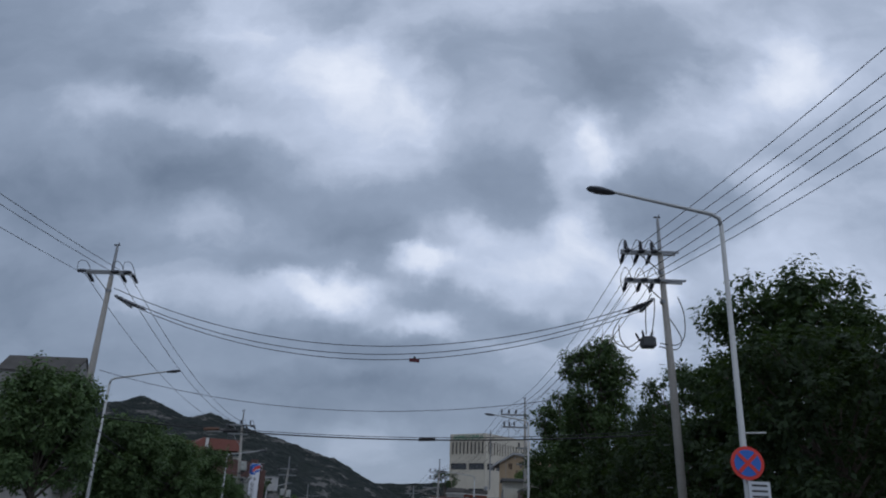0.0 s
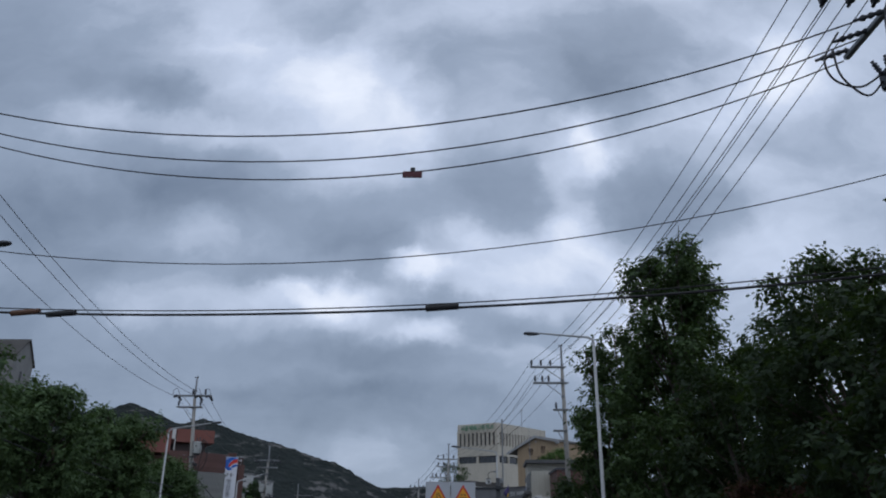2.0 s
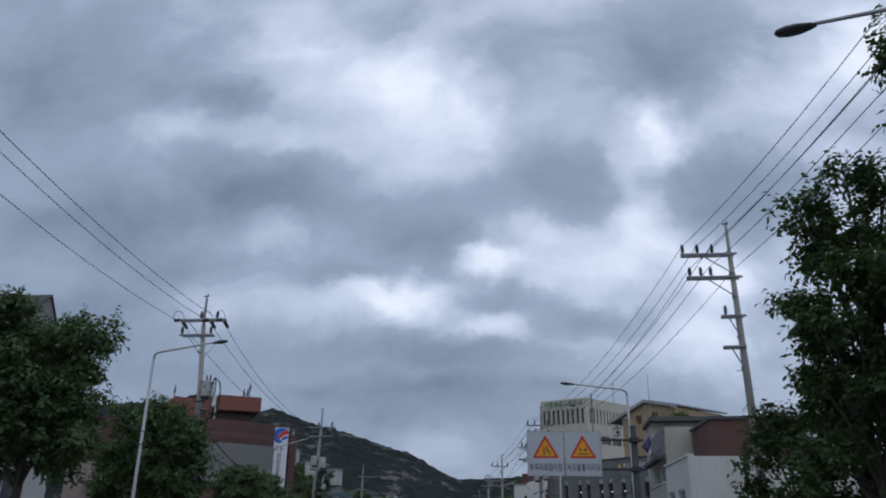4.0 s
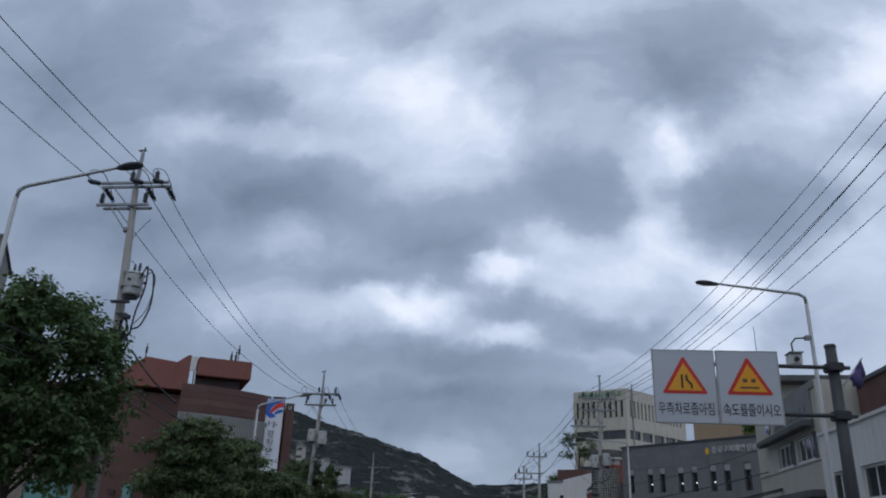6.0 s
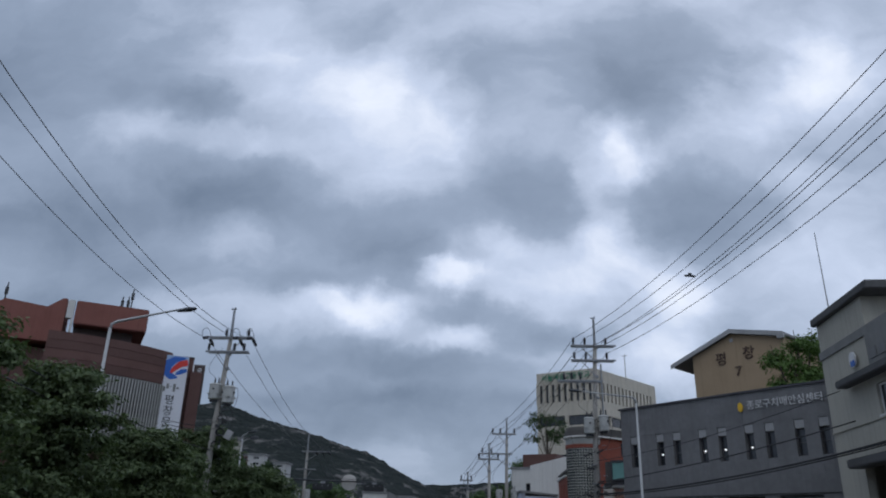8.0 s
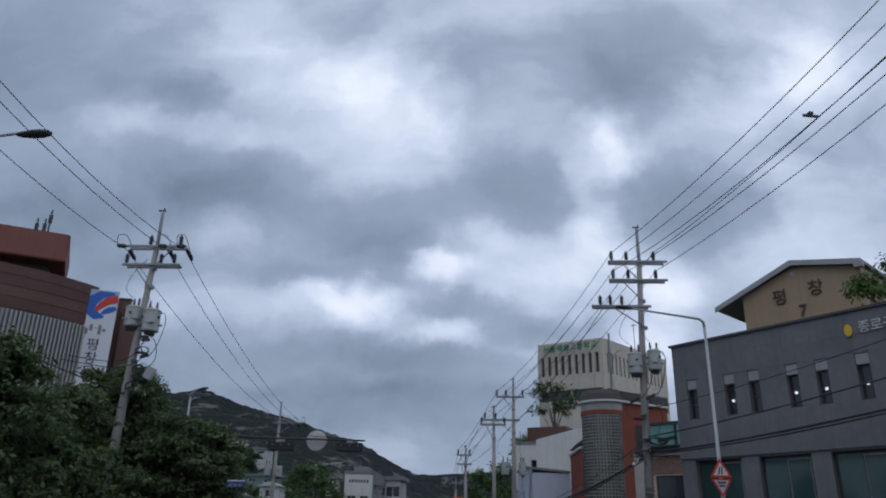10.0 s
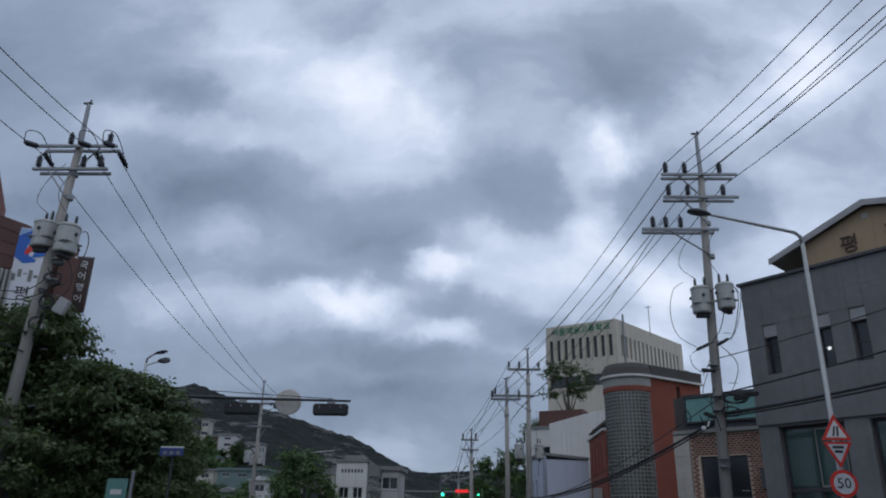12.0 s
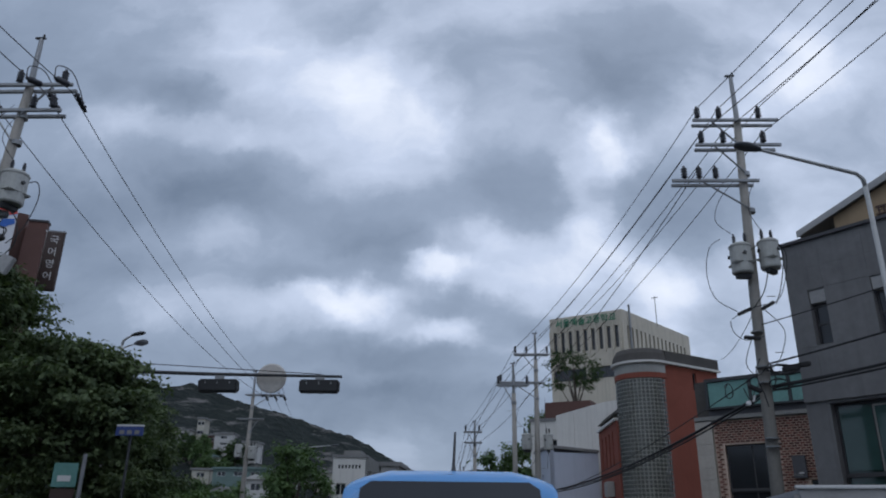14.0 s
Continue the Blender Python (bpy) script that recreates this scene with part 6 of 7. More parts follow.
# ---- trees ----
def leaf_mesh(name, clumps, count, size, seed, mat, parent, label="", droop=0.2, flat=0.8):
    """Sprays of small leaves round the clumps (centre, radius, flatness)."""
    rng = np.random.default_rng(seed)
    cen = np.array([c[0] for c in clumps], float)
    rad = np.array([c[1] for c in clumps], float)
    per = 6
    n = count // per
    which = rng.choice(len(clumps), n, p=rad ** 2 / (rad ** 2).sum())
    d = rng.normal(size=(n, 3))
    d /= np.linalg.norm(d, axis=1)[:, None]
    rr = rad[which] * (0.15 + 0.95 * rng.random(n) ** 0.6)
    base = cen[which] + d * rr[:, None] * np.array([1, 1, flat])
    axis = d + rng.normal(size=(n, 3)) * 0.6
    axis[:, 2] = axis[:, 2] * (0.4 + 0.6 * flat / 0.8) + 0.25 - droop
    axis /= np.linalg.norm(axis, axis=1)[:, None]
    side = np.cross(axis, rng.normal(size=(n, 3)))
    side /= np.linalg.norm(side, axis=1)[:, None]
    verts = np.zeros((n, per, 4, 3))
    for j in range(per):
        s = size * (0.7 + 0.6 * rng.random(n))[:, None]
        t = (j - 1) / per
        sgn = 1 if j % 2 else -1
        nrm = d * 0.8 + np.array([0, 0, 0.75]) + rng.normal(size=(n, 3)) * 0.42
        nrm /= np.linalg.norm(nrm, axis=1)[:, None]
        out = axis * 0.6 + side * sgn * (0.75 - 0.2 * t) + rng.normal(size=(n, 3)) * 0.25
        out -= nrm * (out * nrm).sum(axis=1)[:, None]
        out /= np.linalg.norm(out, axis=1)[:, None] + 1e-6
        wide = np.cross(out, nrm)
        o = base + axis * (t * size * 3.0)
        verts[:, j, 0] = o
        verts[:, j, 1] = o + out * s * 0.55 + wide * s * 0.32
        verts[:, j, 2] = o + out * s * 1.1 - np.array([0, 0, 1]) * s * 0.12
        verts[:, j, 3] = o + out * s * 0.5 - wide * s * 0.32
    co = verts.reshape(-1, 3)
    q = co.shape[0] // 4
    me = bpy.data.meshes.new(name)
    me.vertices.add(q * 4)
    me.vertices.foreach_set("co", co.ravel())
    me.loops.add(q * 4)
    me.loops.foreach_set("vertex_index", np.arange(q * 4, dtype=np.int32))
    me.polygons.add(q)
    me.polygons.foreach_set("loop_start", np.arange(0, q * 4, 4, dtype=np.int32))
    me.polygons.foreach_set("loop_total", np.full(q, 4, dtype=np.int32))
    me.update(calc_edges=True)
    me.materials.append(mat)
    ob = new(name, me)
    ob.parent = parent
    if label:
        ob["label"] = label
    return ob


def tree(x, y, h, r, base, seed, mat, leaves=9000, size=0.16, label="leafy green street tree with a dense crown", group="street trees", clumps=16, shape="round", name="tree", flat=0.8, foot=0.0, stem=1.0):
    rng = random.Random(seed)
    b = thing(name, pose(x, y, foot), label, "tree", group)
    mid, half = (base + h) / 2, (h - base) / 2
    pts = []
    for i in range(clumps):
        t = (i + 0.5) / clumps
        z = base + (h - base) * (0.12 + 0.80 * t)
        k = math.sqrt(max(0.05, 1 - ((z - mid) / half) ** 2)) if shape == "round" else (1.15 - 0.75 * t if shape == "cone" else 0.85 - 0.25 * abs(2 * t - 0.8))
        a = i * 2.4 + rng.random() * 0.9
        q = r * k * (0.42 + 0.42 * rng.random())
        cr = r * (0.24 + 0.16 * rng.random())
        pts.append((Vector((q * math.cos(a), q * math.sin(a), min(z, h - cr * 0.9))), cr))
    bm = bmesh.new()
    lean = rng.uniform(-0.15, 0.15)
    trunk_top = base + (h - base) * 0.55
    rt = (0.05 + h * 0.011) * stem
    tube(bm, [(0, 0, 0), (0.03, 0, base * 0.5), (lean, 0.05, base), (lean * 1.5, 0, trunk_top)], [rt * 1.3, rt, rt * 0.85, rt * 0.3], 9)
    for c, cr in pts:
        z0 = min(base * 0.85 + (c.z - base) * 0.45, trunk_top)
        s = Vector((lean, 0, z0))
        m = s.lerp(c, 0.5) + Vector((rng.uniform(-0.2, 0.2), rng.uniform(-0.2, 0.2), 0.15 * r))
        tube(bm, [s, m, c, c + (c - m) * 0.4], [rt * 0.42, rt * 0.28, rt * 0.14, rt * 0.05], 6)
        for k in range(3):
            e = c + Vector((rng.uniform(-1, 1), rng.uniform(-1, 1), rng.uniform(-0.3, 1))) * cr * 0.8
            tube(bm, [m.lerp(c, 0.6), c.lerp(e, 0.5), e], [rt * 0.14, rt * 0.08, rt * 0.03], 5)
    part("trunk", bm, BARK, b, smooth=True)
    # each bough ends in tufts, with gaps of shade between them
    tufts = []
    for c, cr in pts:
        reach = cr * (1.0 if flat > 0.6 else 1.45)
        for k in range(11):
            d = Vector((rng.gauss(0, 1), rng.gauss(0, 1), rng.gauss(0.25, 0.8))).normalized()
            q = c + Vector((d.x, d.y, d.z * flat)) * reach * (0.45 + 0.55 * rng.random())
            tufts.append((q, cr * (0.26 + 0.20 * rng.random())))
    leaf_mesh("crown", tufts, leaves, size, seed, mat, b, flat=flat, droop=0.2 if flat > 0.6 else 0.32)
    return b


# park trees beside the near footway
TALL = "tall dark green park tree with a ragged crown"
tree(15.0, 33.0, 14.1, 4.5, 4.0, 11, LEAF_DEEP, 30000, 0.22, TALL, "park trees", 34)
tree(10.5, 54.0, 17.4, 3.3, 5.0, 12, LEAF_MID, 26000, 0.20, TALL, "park trees", 34, "column")
tree(8.9, 60.0, 14.4, 3.0, 3.5, 13, LEAF_MID, 20000, 0.19, TALL, "park trees", 26)
tree(14.6, 47.0, 13.6, 3.4, 4.0, 14, LEAF_DEEP, 18000, 0.20, TALL, "park trees", 26)
tree(18.5, 40.0, 13.0, 4.2, 4.0, 15, LEAF_DEEP, 15000, 0.24, TALL, "park trees", 22)
tree(13.6, 57.5, 13.0, 3.4, 3.0, 16, LEAF_DEEP, 15000, 0.20, TALL, "park trees", 22)
LOW = "bushy dark green understorey tree"
# the darkest of these carry the shade under the park trees in their colour
tree(12.4, 25.5, 9.6, 3.4, 1.6, 21, LEAF_SHADED, 14000, 0.20, LOW, "understorey trees", 18)
tree(11.4, 40.5, 9.8, 3.3, 1.6, 22, LEAF_SHADED, 14000, 0.20, LOW, "understorey trees", 18)
tree(10.3, 47.0, 9.0, 2.9, 1.4, 23, LEAF_SHADED, 13000, 0.20, LOW, "understorey trees", 18)
tree(9.2, 53.0, 9.0, 2.7, 1.4, 24, LEAF_MID, 12000, 0.19, LOW, "understorey trees", 16)
tree(7.6, 58.5, 10.4, 2.6, 1.2, 25, LEAF_MID, 11000, 0.18, LOW, "understorey trees", 16)
tree(6.3, 62.0, 6.8, 2.3, 1.0, 26, LEAF_DEEP, 8000, 0.17, LOW, "understorey trees", 14)
tree(10.6, 34.5, 8.0, 2.6, 1.2, 27, LEAF_SHADED, 11000, 0.19, LOW, "understorey trees", 16)
tree(16.0, 21.0, 11.0, 3.8, 2.0, 28, LEAF_SHADED, 12000, 0.22, LOW, "understorey trees", 16)
tree(9.6, 44.0, 4.4, 1.6, 0.6, 29, LEAF_RED, 6000, 0.15, "low dark red-leaved maple", "understorey trees", 12)
tree(11.5, 64.5, 9.5, 3.0, 1.5, 30, LEAF_DEEP, 9000, 0.20, LOW, "understorey trees", 14)

# street trees of the far footway
for i, (x, y, h, r) in enumerate(((-15.9, 32.0, 8.6, 2.4), (-16.4, 41.5, 8.2, 2.2), (-16.9, 49.4, 8.7, 2.3), (-17.7, 58.4, 9.3, 2.4), (-18.7, 69.6, 8.5, 2.8))):
    tree(x, y, h, r, 3.4 if y < 60 else 2.8, 40 + i, LEAF_STREET, 30000, 0.15, "round-crowned green street tree on the footway", "street trees", 30)


def layered_tree(x, y, h, r, base, seed, leaves=42000):
    """Boughs that reach out level and end in flat, drooping sprays; broad below, narrow at the top."""
    rng = random.Random(seed)
    b = thing("tree", pose(x, y, 0), "spreading dark green street tree with layered sprays", "tree", "layered street trees")
    bm = bmesh.new()
    rt = 0.13
    lean = rng.uniform(-0.2, 0.2)
    tube(bm, [(0, 0, 0), (0.04, 0, base * 0.6), (lean, 0.05, base + (h - base) * 0.3), (lean * 1.4, 0, h * 0.86)], [rt * 1.3, rt, rt * 0.75, rt * 0.2], 9)
    tufts = []
    n = 38
    for i in range(n):
        u = (i + 0.5) / n
        z0 = base + (h - base) * (0.02 + 0.80 * u)
        a = i * 2.4 + rng.uniform(-0.5, 0.5)
        reach = r * (1.08 - 0.78 * u ** 1.5) * rng.uniform(0.66, 1.08)
        rise = rng.uniform(0.12, 0.34) * min(reach, 2.2)
        d = Vector((math.cos(a), math.sin(a), 0))
        across = Vector((-d.y, d.x, 0))
        swing = rng.uniform(-0.25, 0.25)
        def at(t):
            p = Vector((lean, 0, z0)) + d * reach * t + across * swing * reach * t * t
            p.z = min(h - 0.12, z0 + rise * (2.1 * t - 1.3 * t * t))
            return p
        tube(bm, [at(t) for t in (0.0, 0.3, 0.6, 0.97)], [rt * 0.42, rt * 0.28, rt * 0.16, rt * 0.05], 6)
        for k in range(9):
            t = 0.28 + 0.72 * k / 8
            wide = 0.62 * (1.15 - t)
            for q in ((-1, 1) if k < 7 else (0,)):
                p = at(t) + across * q * wide * rng.uniform(0.3, 1.0) + Vector((0, 0, rng.uniform(-0.12, 0.06)))
                tufts.append((p, (0.46 - 0.27 * t) * rng.uniform(0.8, 1.25)))
        # two side twigs that stand clear of the bough
        for q in (-1, 1):
            p = at(rng.uniform(0.55, 0.8))
            e = (d + across * q * rng.uniform(0.5, 0.9)).normalized()
            slope = rng.uniform(-0.1, 0.35)
            for k in range(4):
                p = p + e * 0.17 + Vector((0, 0, slope * 0.17))
                slope -= 0.16
                tufts.append((p.copy(), 0.20 - 0.03 * k))
    for k in range(44):
        a, u = rng.uniform(0, 6.28), rng.random()
        q = r * (0.62 - 0.42 * u) * rng.random() ** 0.5
        tufts.append((Vector((q * math.cos(a), q * math.sin(a), base + (h - base) * (0.05 + 0.78 * u))), 0.6))
    part("trunk", bm, BARK, b, smooth=True)
    leaf_mesh("crown", tufts, leaves, 0.125, seed, LEAF_LAYER, b, flat=0.36, droop=0.3)
    return b


# wide, layered trees before the crossing
for i, (x, y, h, r, base) in enumerate(((-18.3, 80.0, 7.6, 2.8, 2.0), (-18.7, 86.0, 7.8, 2.9, 2.0), (-18.6, 91.5, 6.9, 2.9, 1.6), (-19.4, 97.0, 6.9, 3.2, 1.4), (-20.5, 104.0, 9.4, 3.7, 3.2), (-17.6, 104.4, 6.85, 2.75, 3.7),
                                          (-22.4, 110.5, 9.8, 3.4, 1.6), (-18.9, 111.0, 7.7, 2.8, 1.2))):
    layered_tree(x, y, h, r, base, 50 + i)

# trees further down the road
for i, (x, y, h, r) in enumerate(((-21.1, 146.0, 11.0, 2.75), (-5.6, 148.0, 11.4, 3.0), (-9.0, 158.0, 9.5, 2.6), (-17.5, 160.0, 9.0, 2.2), (-25.5, 152.0, 6.2, 2.4), (-29.5, 158.0, 9.0, 3.0), (-36.0, 166.0, 9.5, 3.2),
                                  (-30.0, 172.0, 10.0, 3.0), (-44.0, 180.0, 12.0, 3.6), (-2.6, 152.0, 15.0, 2.6), (-21.5, 128.0, 5.2, 2.0), (-24.5, 122.0, 5.8, 2.2), (-27.5, 135.0, 6.6, 2.4))):
    tree(x, y, h, r, 2.4, 70 + i, LEAF_FAR, 7000, 0.26, "green tree beyond the crossing", "trees beyond the crossing", 14)
tree(11.1, 107.6, 15.4, 2.2, 6.0, 90, LEAF_BRIGHT, 15000, 0.17, "bright green tree rising behind a roof parapet", "trees beyond the crossing", 22)
# an airy, crooked tree above the retaining wall
tree(0.5, 149.0, 19.0, 2.4, 15.6, 91, LEAF_DEEP, 3200, 0.17, "thin crooked pine above a white wall", "trees beyond the crossing", 10, flat=0.45, stem=0.45)
# small trees among the hillside houses
rng = random.Random(8)
for i in range(22):
    x, y = rng.uniform(-74, -38), rng.uniform(205, 252)
    up = ridge(x) * float(np.interp(y, (190, 215.5, 249.5, 292), (0.0, 0.30, 0.50, 0.68)))
    tree(x, y, rng.uniform(3.0, 4.6), rng.uniform(1.3, 2.1), 0.8, 120 + i, LEAF_FAR if i % 3 else LEAF_DEEP, 1500, 0.34, "green garden tree on the hillside", "hillside trees", 8, foot=up - 0.8)
for i, (x, y) in enumerate(((-50.5, 207.0), (-47.0, 205.0), (-44.0, 206.0), (-41.2, 197.0), (-37.0, 198.0), (-56.0, 230.0), (-60.0, 236.0), (-66.5, 238.0), (-52.0, 238.0))):
    up = ridge(x) * float(np.interp(y, (190, 215.5, 249.5, 292), (0.0, 0.30, 0.50, 0.68)))
    tree(x, y, 5.2, 2.2, 0.6, 160 + i, LEAF_FAR if i % 2 else LEAF_DEEP, 2200, 0.34, "green garden tree on the hillside", "hillside trees", 8, foot=max(0.0, up - 0.6))
for i, (x, h) in enumerate(((-48.4, 4.4), (-45.4, 3.6), (-42.0, 4.2), (-39.2, 4.6))):
    tree(x, 208.0, h, 1.9, 0.4, 180 + i, LEAF_DEEP if i % 2 else LEAF_FAR, 2200, 0.30, "green garden tree on the hillside", "hillside trees", 8, foot=10.6)


# ---- signs, signals, vehicles ----
def road_sign_gantry():
    b = thing("warning_sign", pose(-0.4, 71.05, 0, 0, 0, 2.0), "white overhead board with two amber warning triangles", "road sign")
    part("mast", tubed([(3.15, 0.35, 0), (3.15, 0.35, 7.5)], [0.17, 0.14], 14), DARK_STEEL, b, smooth=True)
    part("mast_cap", tubed([(3.15, 0.35, 7.48), (3.15, 0.35, 7.54)], [0.16, 0.13], 14), DARK_STEEL, b)
    for z in (6.9, 5.62):
        part("arm", tubed([(3.55, 0.32, z), (3.1, 0.3, z), (-1.4, 0.12, z)], 0.055, 10), DARK_STEEL, b, smooth=True)
        part("collar", boxed(2.95, 0.12, z - 0.12, 3.35, 0.55, z + 0.12, bevel=0.03), DARK_STEEL, b)
    for x0, x1, words in ((-1.62, 0.0, "우측차로좁아짐"), (0.03, 1.63, "속도를줄이시오")):
        p = part("panel", boxed(x0, -0.02, 5.28, x1, 0.03, 7.24, bevel=0.008), SIGN_WHITE, b)
        c = (x0 + x1) / 2
        part("triangle_border", prismed([(c - 0.57, 6.09), (c - 0.53, 6.06), (c + 0.53, 6.06), (c + 0.57, 6.09), (c + 0.03, 7.03), (c - 0.03, 7.03)], -0.028, -0.021), SIGN_RED, p)
        part("triangle_field", prismed([(c - 0.44, 6.14), (c + 0.44, 6.14), (c, 6.88)], -0.036, -0.029), SIGN_AMBER, p)
        if words[0] == "우":
            for pts in ([(-0.09, 6.2), (-0.04, 6.2), (-0.04, 6.56), (-0.09, 6.56)], [(0.03, 6.56), (0.08, 6.56), (0.08, 6.44), (0.2, 6.3), (0.2, 6.2), (0.15, 6.2), (0.15, 6.28), (0.03, 6.42)]):
                part("symbol", prismed([(c + a, z) for a, z in pts], -0.041, -0.037), SIGN_BLACK, p)
        else:
            for a, z, w, hh in ((-0.16, 6.38, 0.11, 0.1), (0.05, 6.38, 0.11, 0.1), (-0.24, 6.22, 0.48, 0.05)):
                part("letter_bar", boxed(c + a, -0.041, z, c + a + w, -0.037, z + hh), SLEEVE_RUST, p)
        lettering(words, 0.28, SIGN_BLACK, p, Matrix.Translation((c, -0.025, 5.64)) @ Matrix.Diagonal((0.80, 1, 1.3, 1)), depth=0.008)
        bm = bmesh.new()
        for a, e in ((x0 + 0.3, x0 + 0.38), (x1 - 0.38, x1 - 0.3)):
            box(bm, a, 0.031, 5.4, e, 0.08, 7.15)
        part("stiffener", bm, GALV, p)
        rim = bmesh.new()
        for q in ((x0 + 0.01, 5.29, x0 + 0.03, 7.23), (x1 - 0.03, 5.29, x1 - 0.01, 7.23), (x0 + 0.03, 5.29, x1 - 0.03, 5.31), (x0 + 0.03, 7.21, x1 - 0.03, 7.23)):
            box(rim, q[0], -0.027, q[1], q[2], -0.021, q[3])
        part("rim", rim, ROOF_PALE, p, "thin grey rim")
    part("flag_pole", tubed([(3.3, 0.3, 6.4), (3.85, 0.2, 7.15)], 0.018, 6), GALV, b)
    bm = bmesh.new()
    for i in range(7):
        f = i / 6
        sway = 0.05 * math.sin(f * 7.0)
        bm.verts.new((3.82 - 0.36 * f, 0.2 + sway, 7.1 - 0.5 * f))
        bm.verts.new((3.86 - 0.2 * f, 0.16 + sway, 6.72 - 0.42 * f))
    bm.verts.ensure_lookup_table()
    for i in range(6):
        q = [bm.verts[2 * i + j] for j in (0, 1, 3, 2)]
        bm.faces.new(q)
    ex = bmesh.ops.extrude_face_region(bm, geom=bm.faces[:])
    bmesh.ops.translate(bm, vec=(0, 0.012, 0), verts=[v for v in ex["geom"] if isinstance(v, bmesh.types.BMVert)])
    part("flag", bm, FLAG_CLOTH, b, "drooping dark violet flag", smooth=True)
    return b


def security_camera():
    b = thing("security_camera", pose(2.62, 72.75, 0), "white camera box on a bracket fixed to a street lamp", "security camera")
    part("housing", boxed(-0.62, -0.2, 7.3, -0.28, 0.2, 7.62, bevel=0.03), FRAME_WHITE, b)
    part("hood", boxed(-0.64, -0.28, 7.62, -0.26, 0.2, 7.66, bevel=0.01), LOUVRE, b)
    part("lens", tubed([(-0.45, -0.2, 7.45), (-0.45, -0.26, 7.45)], 0.07, 12), SIGNAL_BLACK, b)
    part("bracket", tubed([(-0.45, 0.0, 7.64), (-0.47, 0.0, 7.95), (-0.35, 0.0, 8.1), (-0.06, 0.0, 8.12)], 0.025, 8), DARK_STEEL, b)
    part("clamp", boxed(-0.08, -0.08, 8.06, 0.08, 0.08, 8.18), GALV, b)
    return b


def round_plate(bm, r, y, cx=0.0, cz=0.0, t=0.012, sides=32):
    lathe(bm, ((r, 0), (r, t)), Matrix.Translation((cx, y, cz)) @ pose(0, 0, 0, 90, 0, 0), sides)


def no_parking_sign():
    b = thing("no_parking_sign", pose(6.24, 16.72, 3.62), "round blue sign with red rim above a white plate", "road sign")
    bm = bmesh.new()
    round_plate(bm, 0.34, 0.0)
    part("disc", bm, SIGN_RED, b)
    bm = bmesh.new()
    round_plate(bm, 0.27, -0.014, t=0.006)
    part("field", bm, SIGN_BLUE, b)
    for a in (45, -45):
        part("stroke", boxed(-0.26, -0.03, -0.035, 0.26, -0.022, 0.035, m=pose(0, -0.001 if a > 0 else 0, 0, 0, a, 0)), SIGN_RED, b)
    part("plate", boxed(-0.02, 0.0, -0.75, 0.42, 0.015, -0.36), SIGN_WHITE, b)
    for i in range(3):
        part("letter_bar", boxed(0.04, -0.004, -0.46 - i * 0.11, 0.36, -0.001, -0.42 - i * 0.11), SIGN_BLACK, b)
    part("bracket", boxed(-0.1, 0.03, -0.05, 0.1, 0.12, 0.05), GALV, b)
    part("side_arm", tubed([(0.0, 0.1, 0.62), (0.5, 0.1, 0.65)], 0.02, 6), LAMP_PAINT, b)
    return b


def narrowing_signs():
    b = thing("road_narrows_sign", pose(0.72, 101.45, 0), "red triangular warning signs above a round 50 limit sign", "road sign")
    z = 5.1
    part("upper_triangle", prismed([(-0.45, z - 0.78), (0.45, z - 0.78), (0.0, z)], -0.03, -0.015), SIGN_RED, b)
    part("upper_field", prismed([(-0.31, z - 0.70), (0.31, z - 0.70), (0.0, z - 0.17)], -0.036, -0.031), LETTER_PALE, b)
    for a, c in ((-0.1, -0.02), (0.03, 0.07)):
        part("symbol", prismed([(a - 0.02, z - 0.66), (a + 0.04, z - 0.66), (c + 0.02, z - 0.36), (c - 0.03, z - 0.36)], -0.041, -0.037), SIGN_BLACK, b)
    part("lower_triangle", prismed([(-0.42, z - 0.84), (0.0, z - 1.6), (0.42, z - 0.84)], -0.03, -0.015), SIGN_RED, b)
    part("lower_field", prismed([(-0.3, z - 0.9), (0.0, z - 1.44), (0.3, z - 0.9)], -0.036, -0.031), SIGN_WHITE, b)
    for i in range(2):
        part("letter_bar", boxed(-0.17 + 0.05 * i, -0.04, z - 1.03 - i * 0.13, 0.17 - 0.05 * i, -0.037, z - 0.95 - i * 0.13), SIGN_BLACK, b)
    bm = bmesh.new()
    round_plate(bm, 0.4, -0.015, cz=z - 2.05)
    part("limit_rim", bm, SIGN_RED, b)
    bm = bmesh.new()
    round_plate(bm, 0.3, -0.03, cz=z - 2.05, t=0.006)
    part("limit_field", bm, SIGN_WHITE, b)
    lettering("50", 0.42, SIGN_BLACK, b, Matrix.Translation((0, -0.042, z - 2.05)), depth=0.006)
    for plate in b.children:
        plate.matrix_local = Matrix.Translation((0, 0, z)) @ Matrix.Scale(0.78, 4) @ Matrix.Translation((0, 0, -z))
    return b


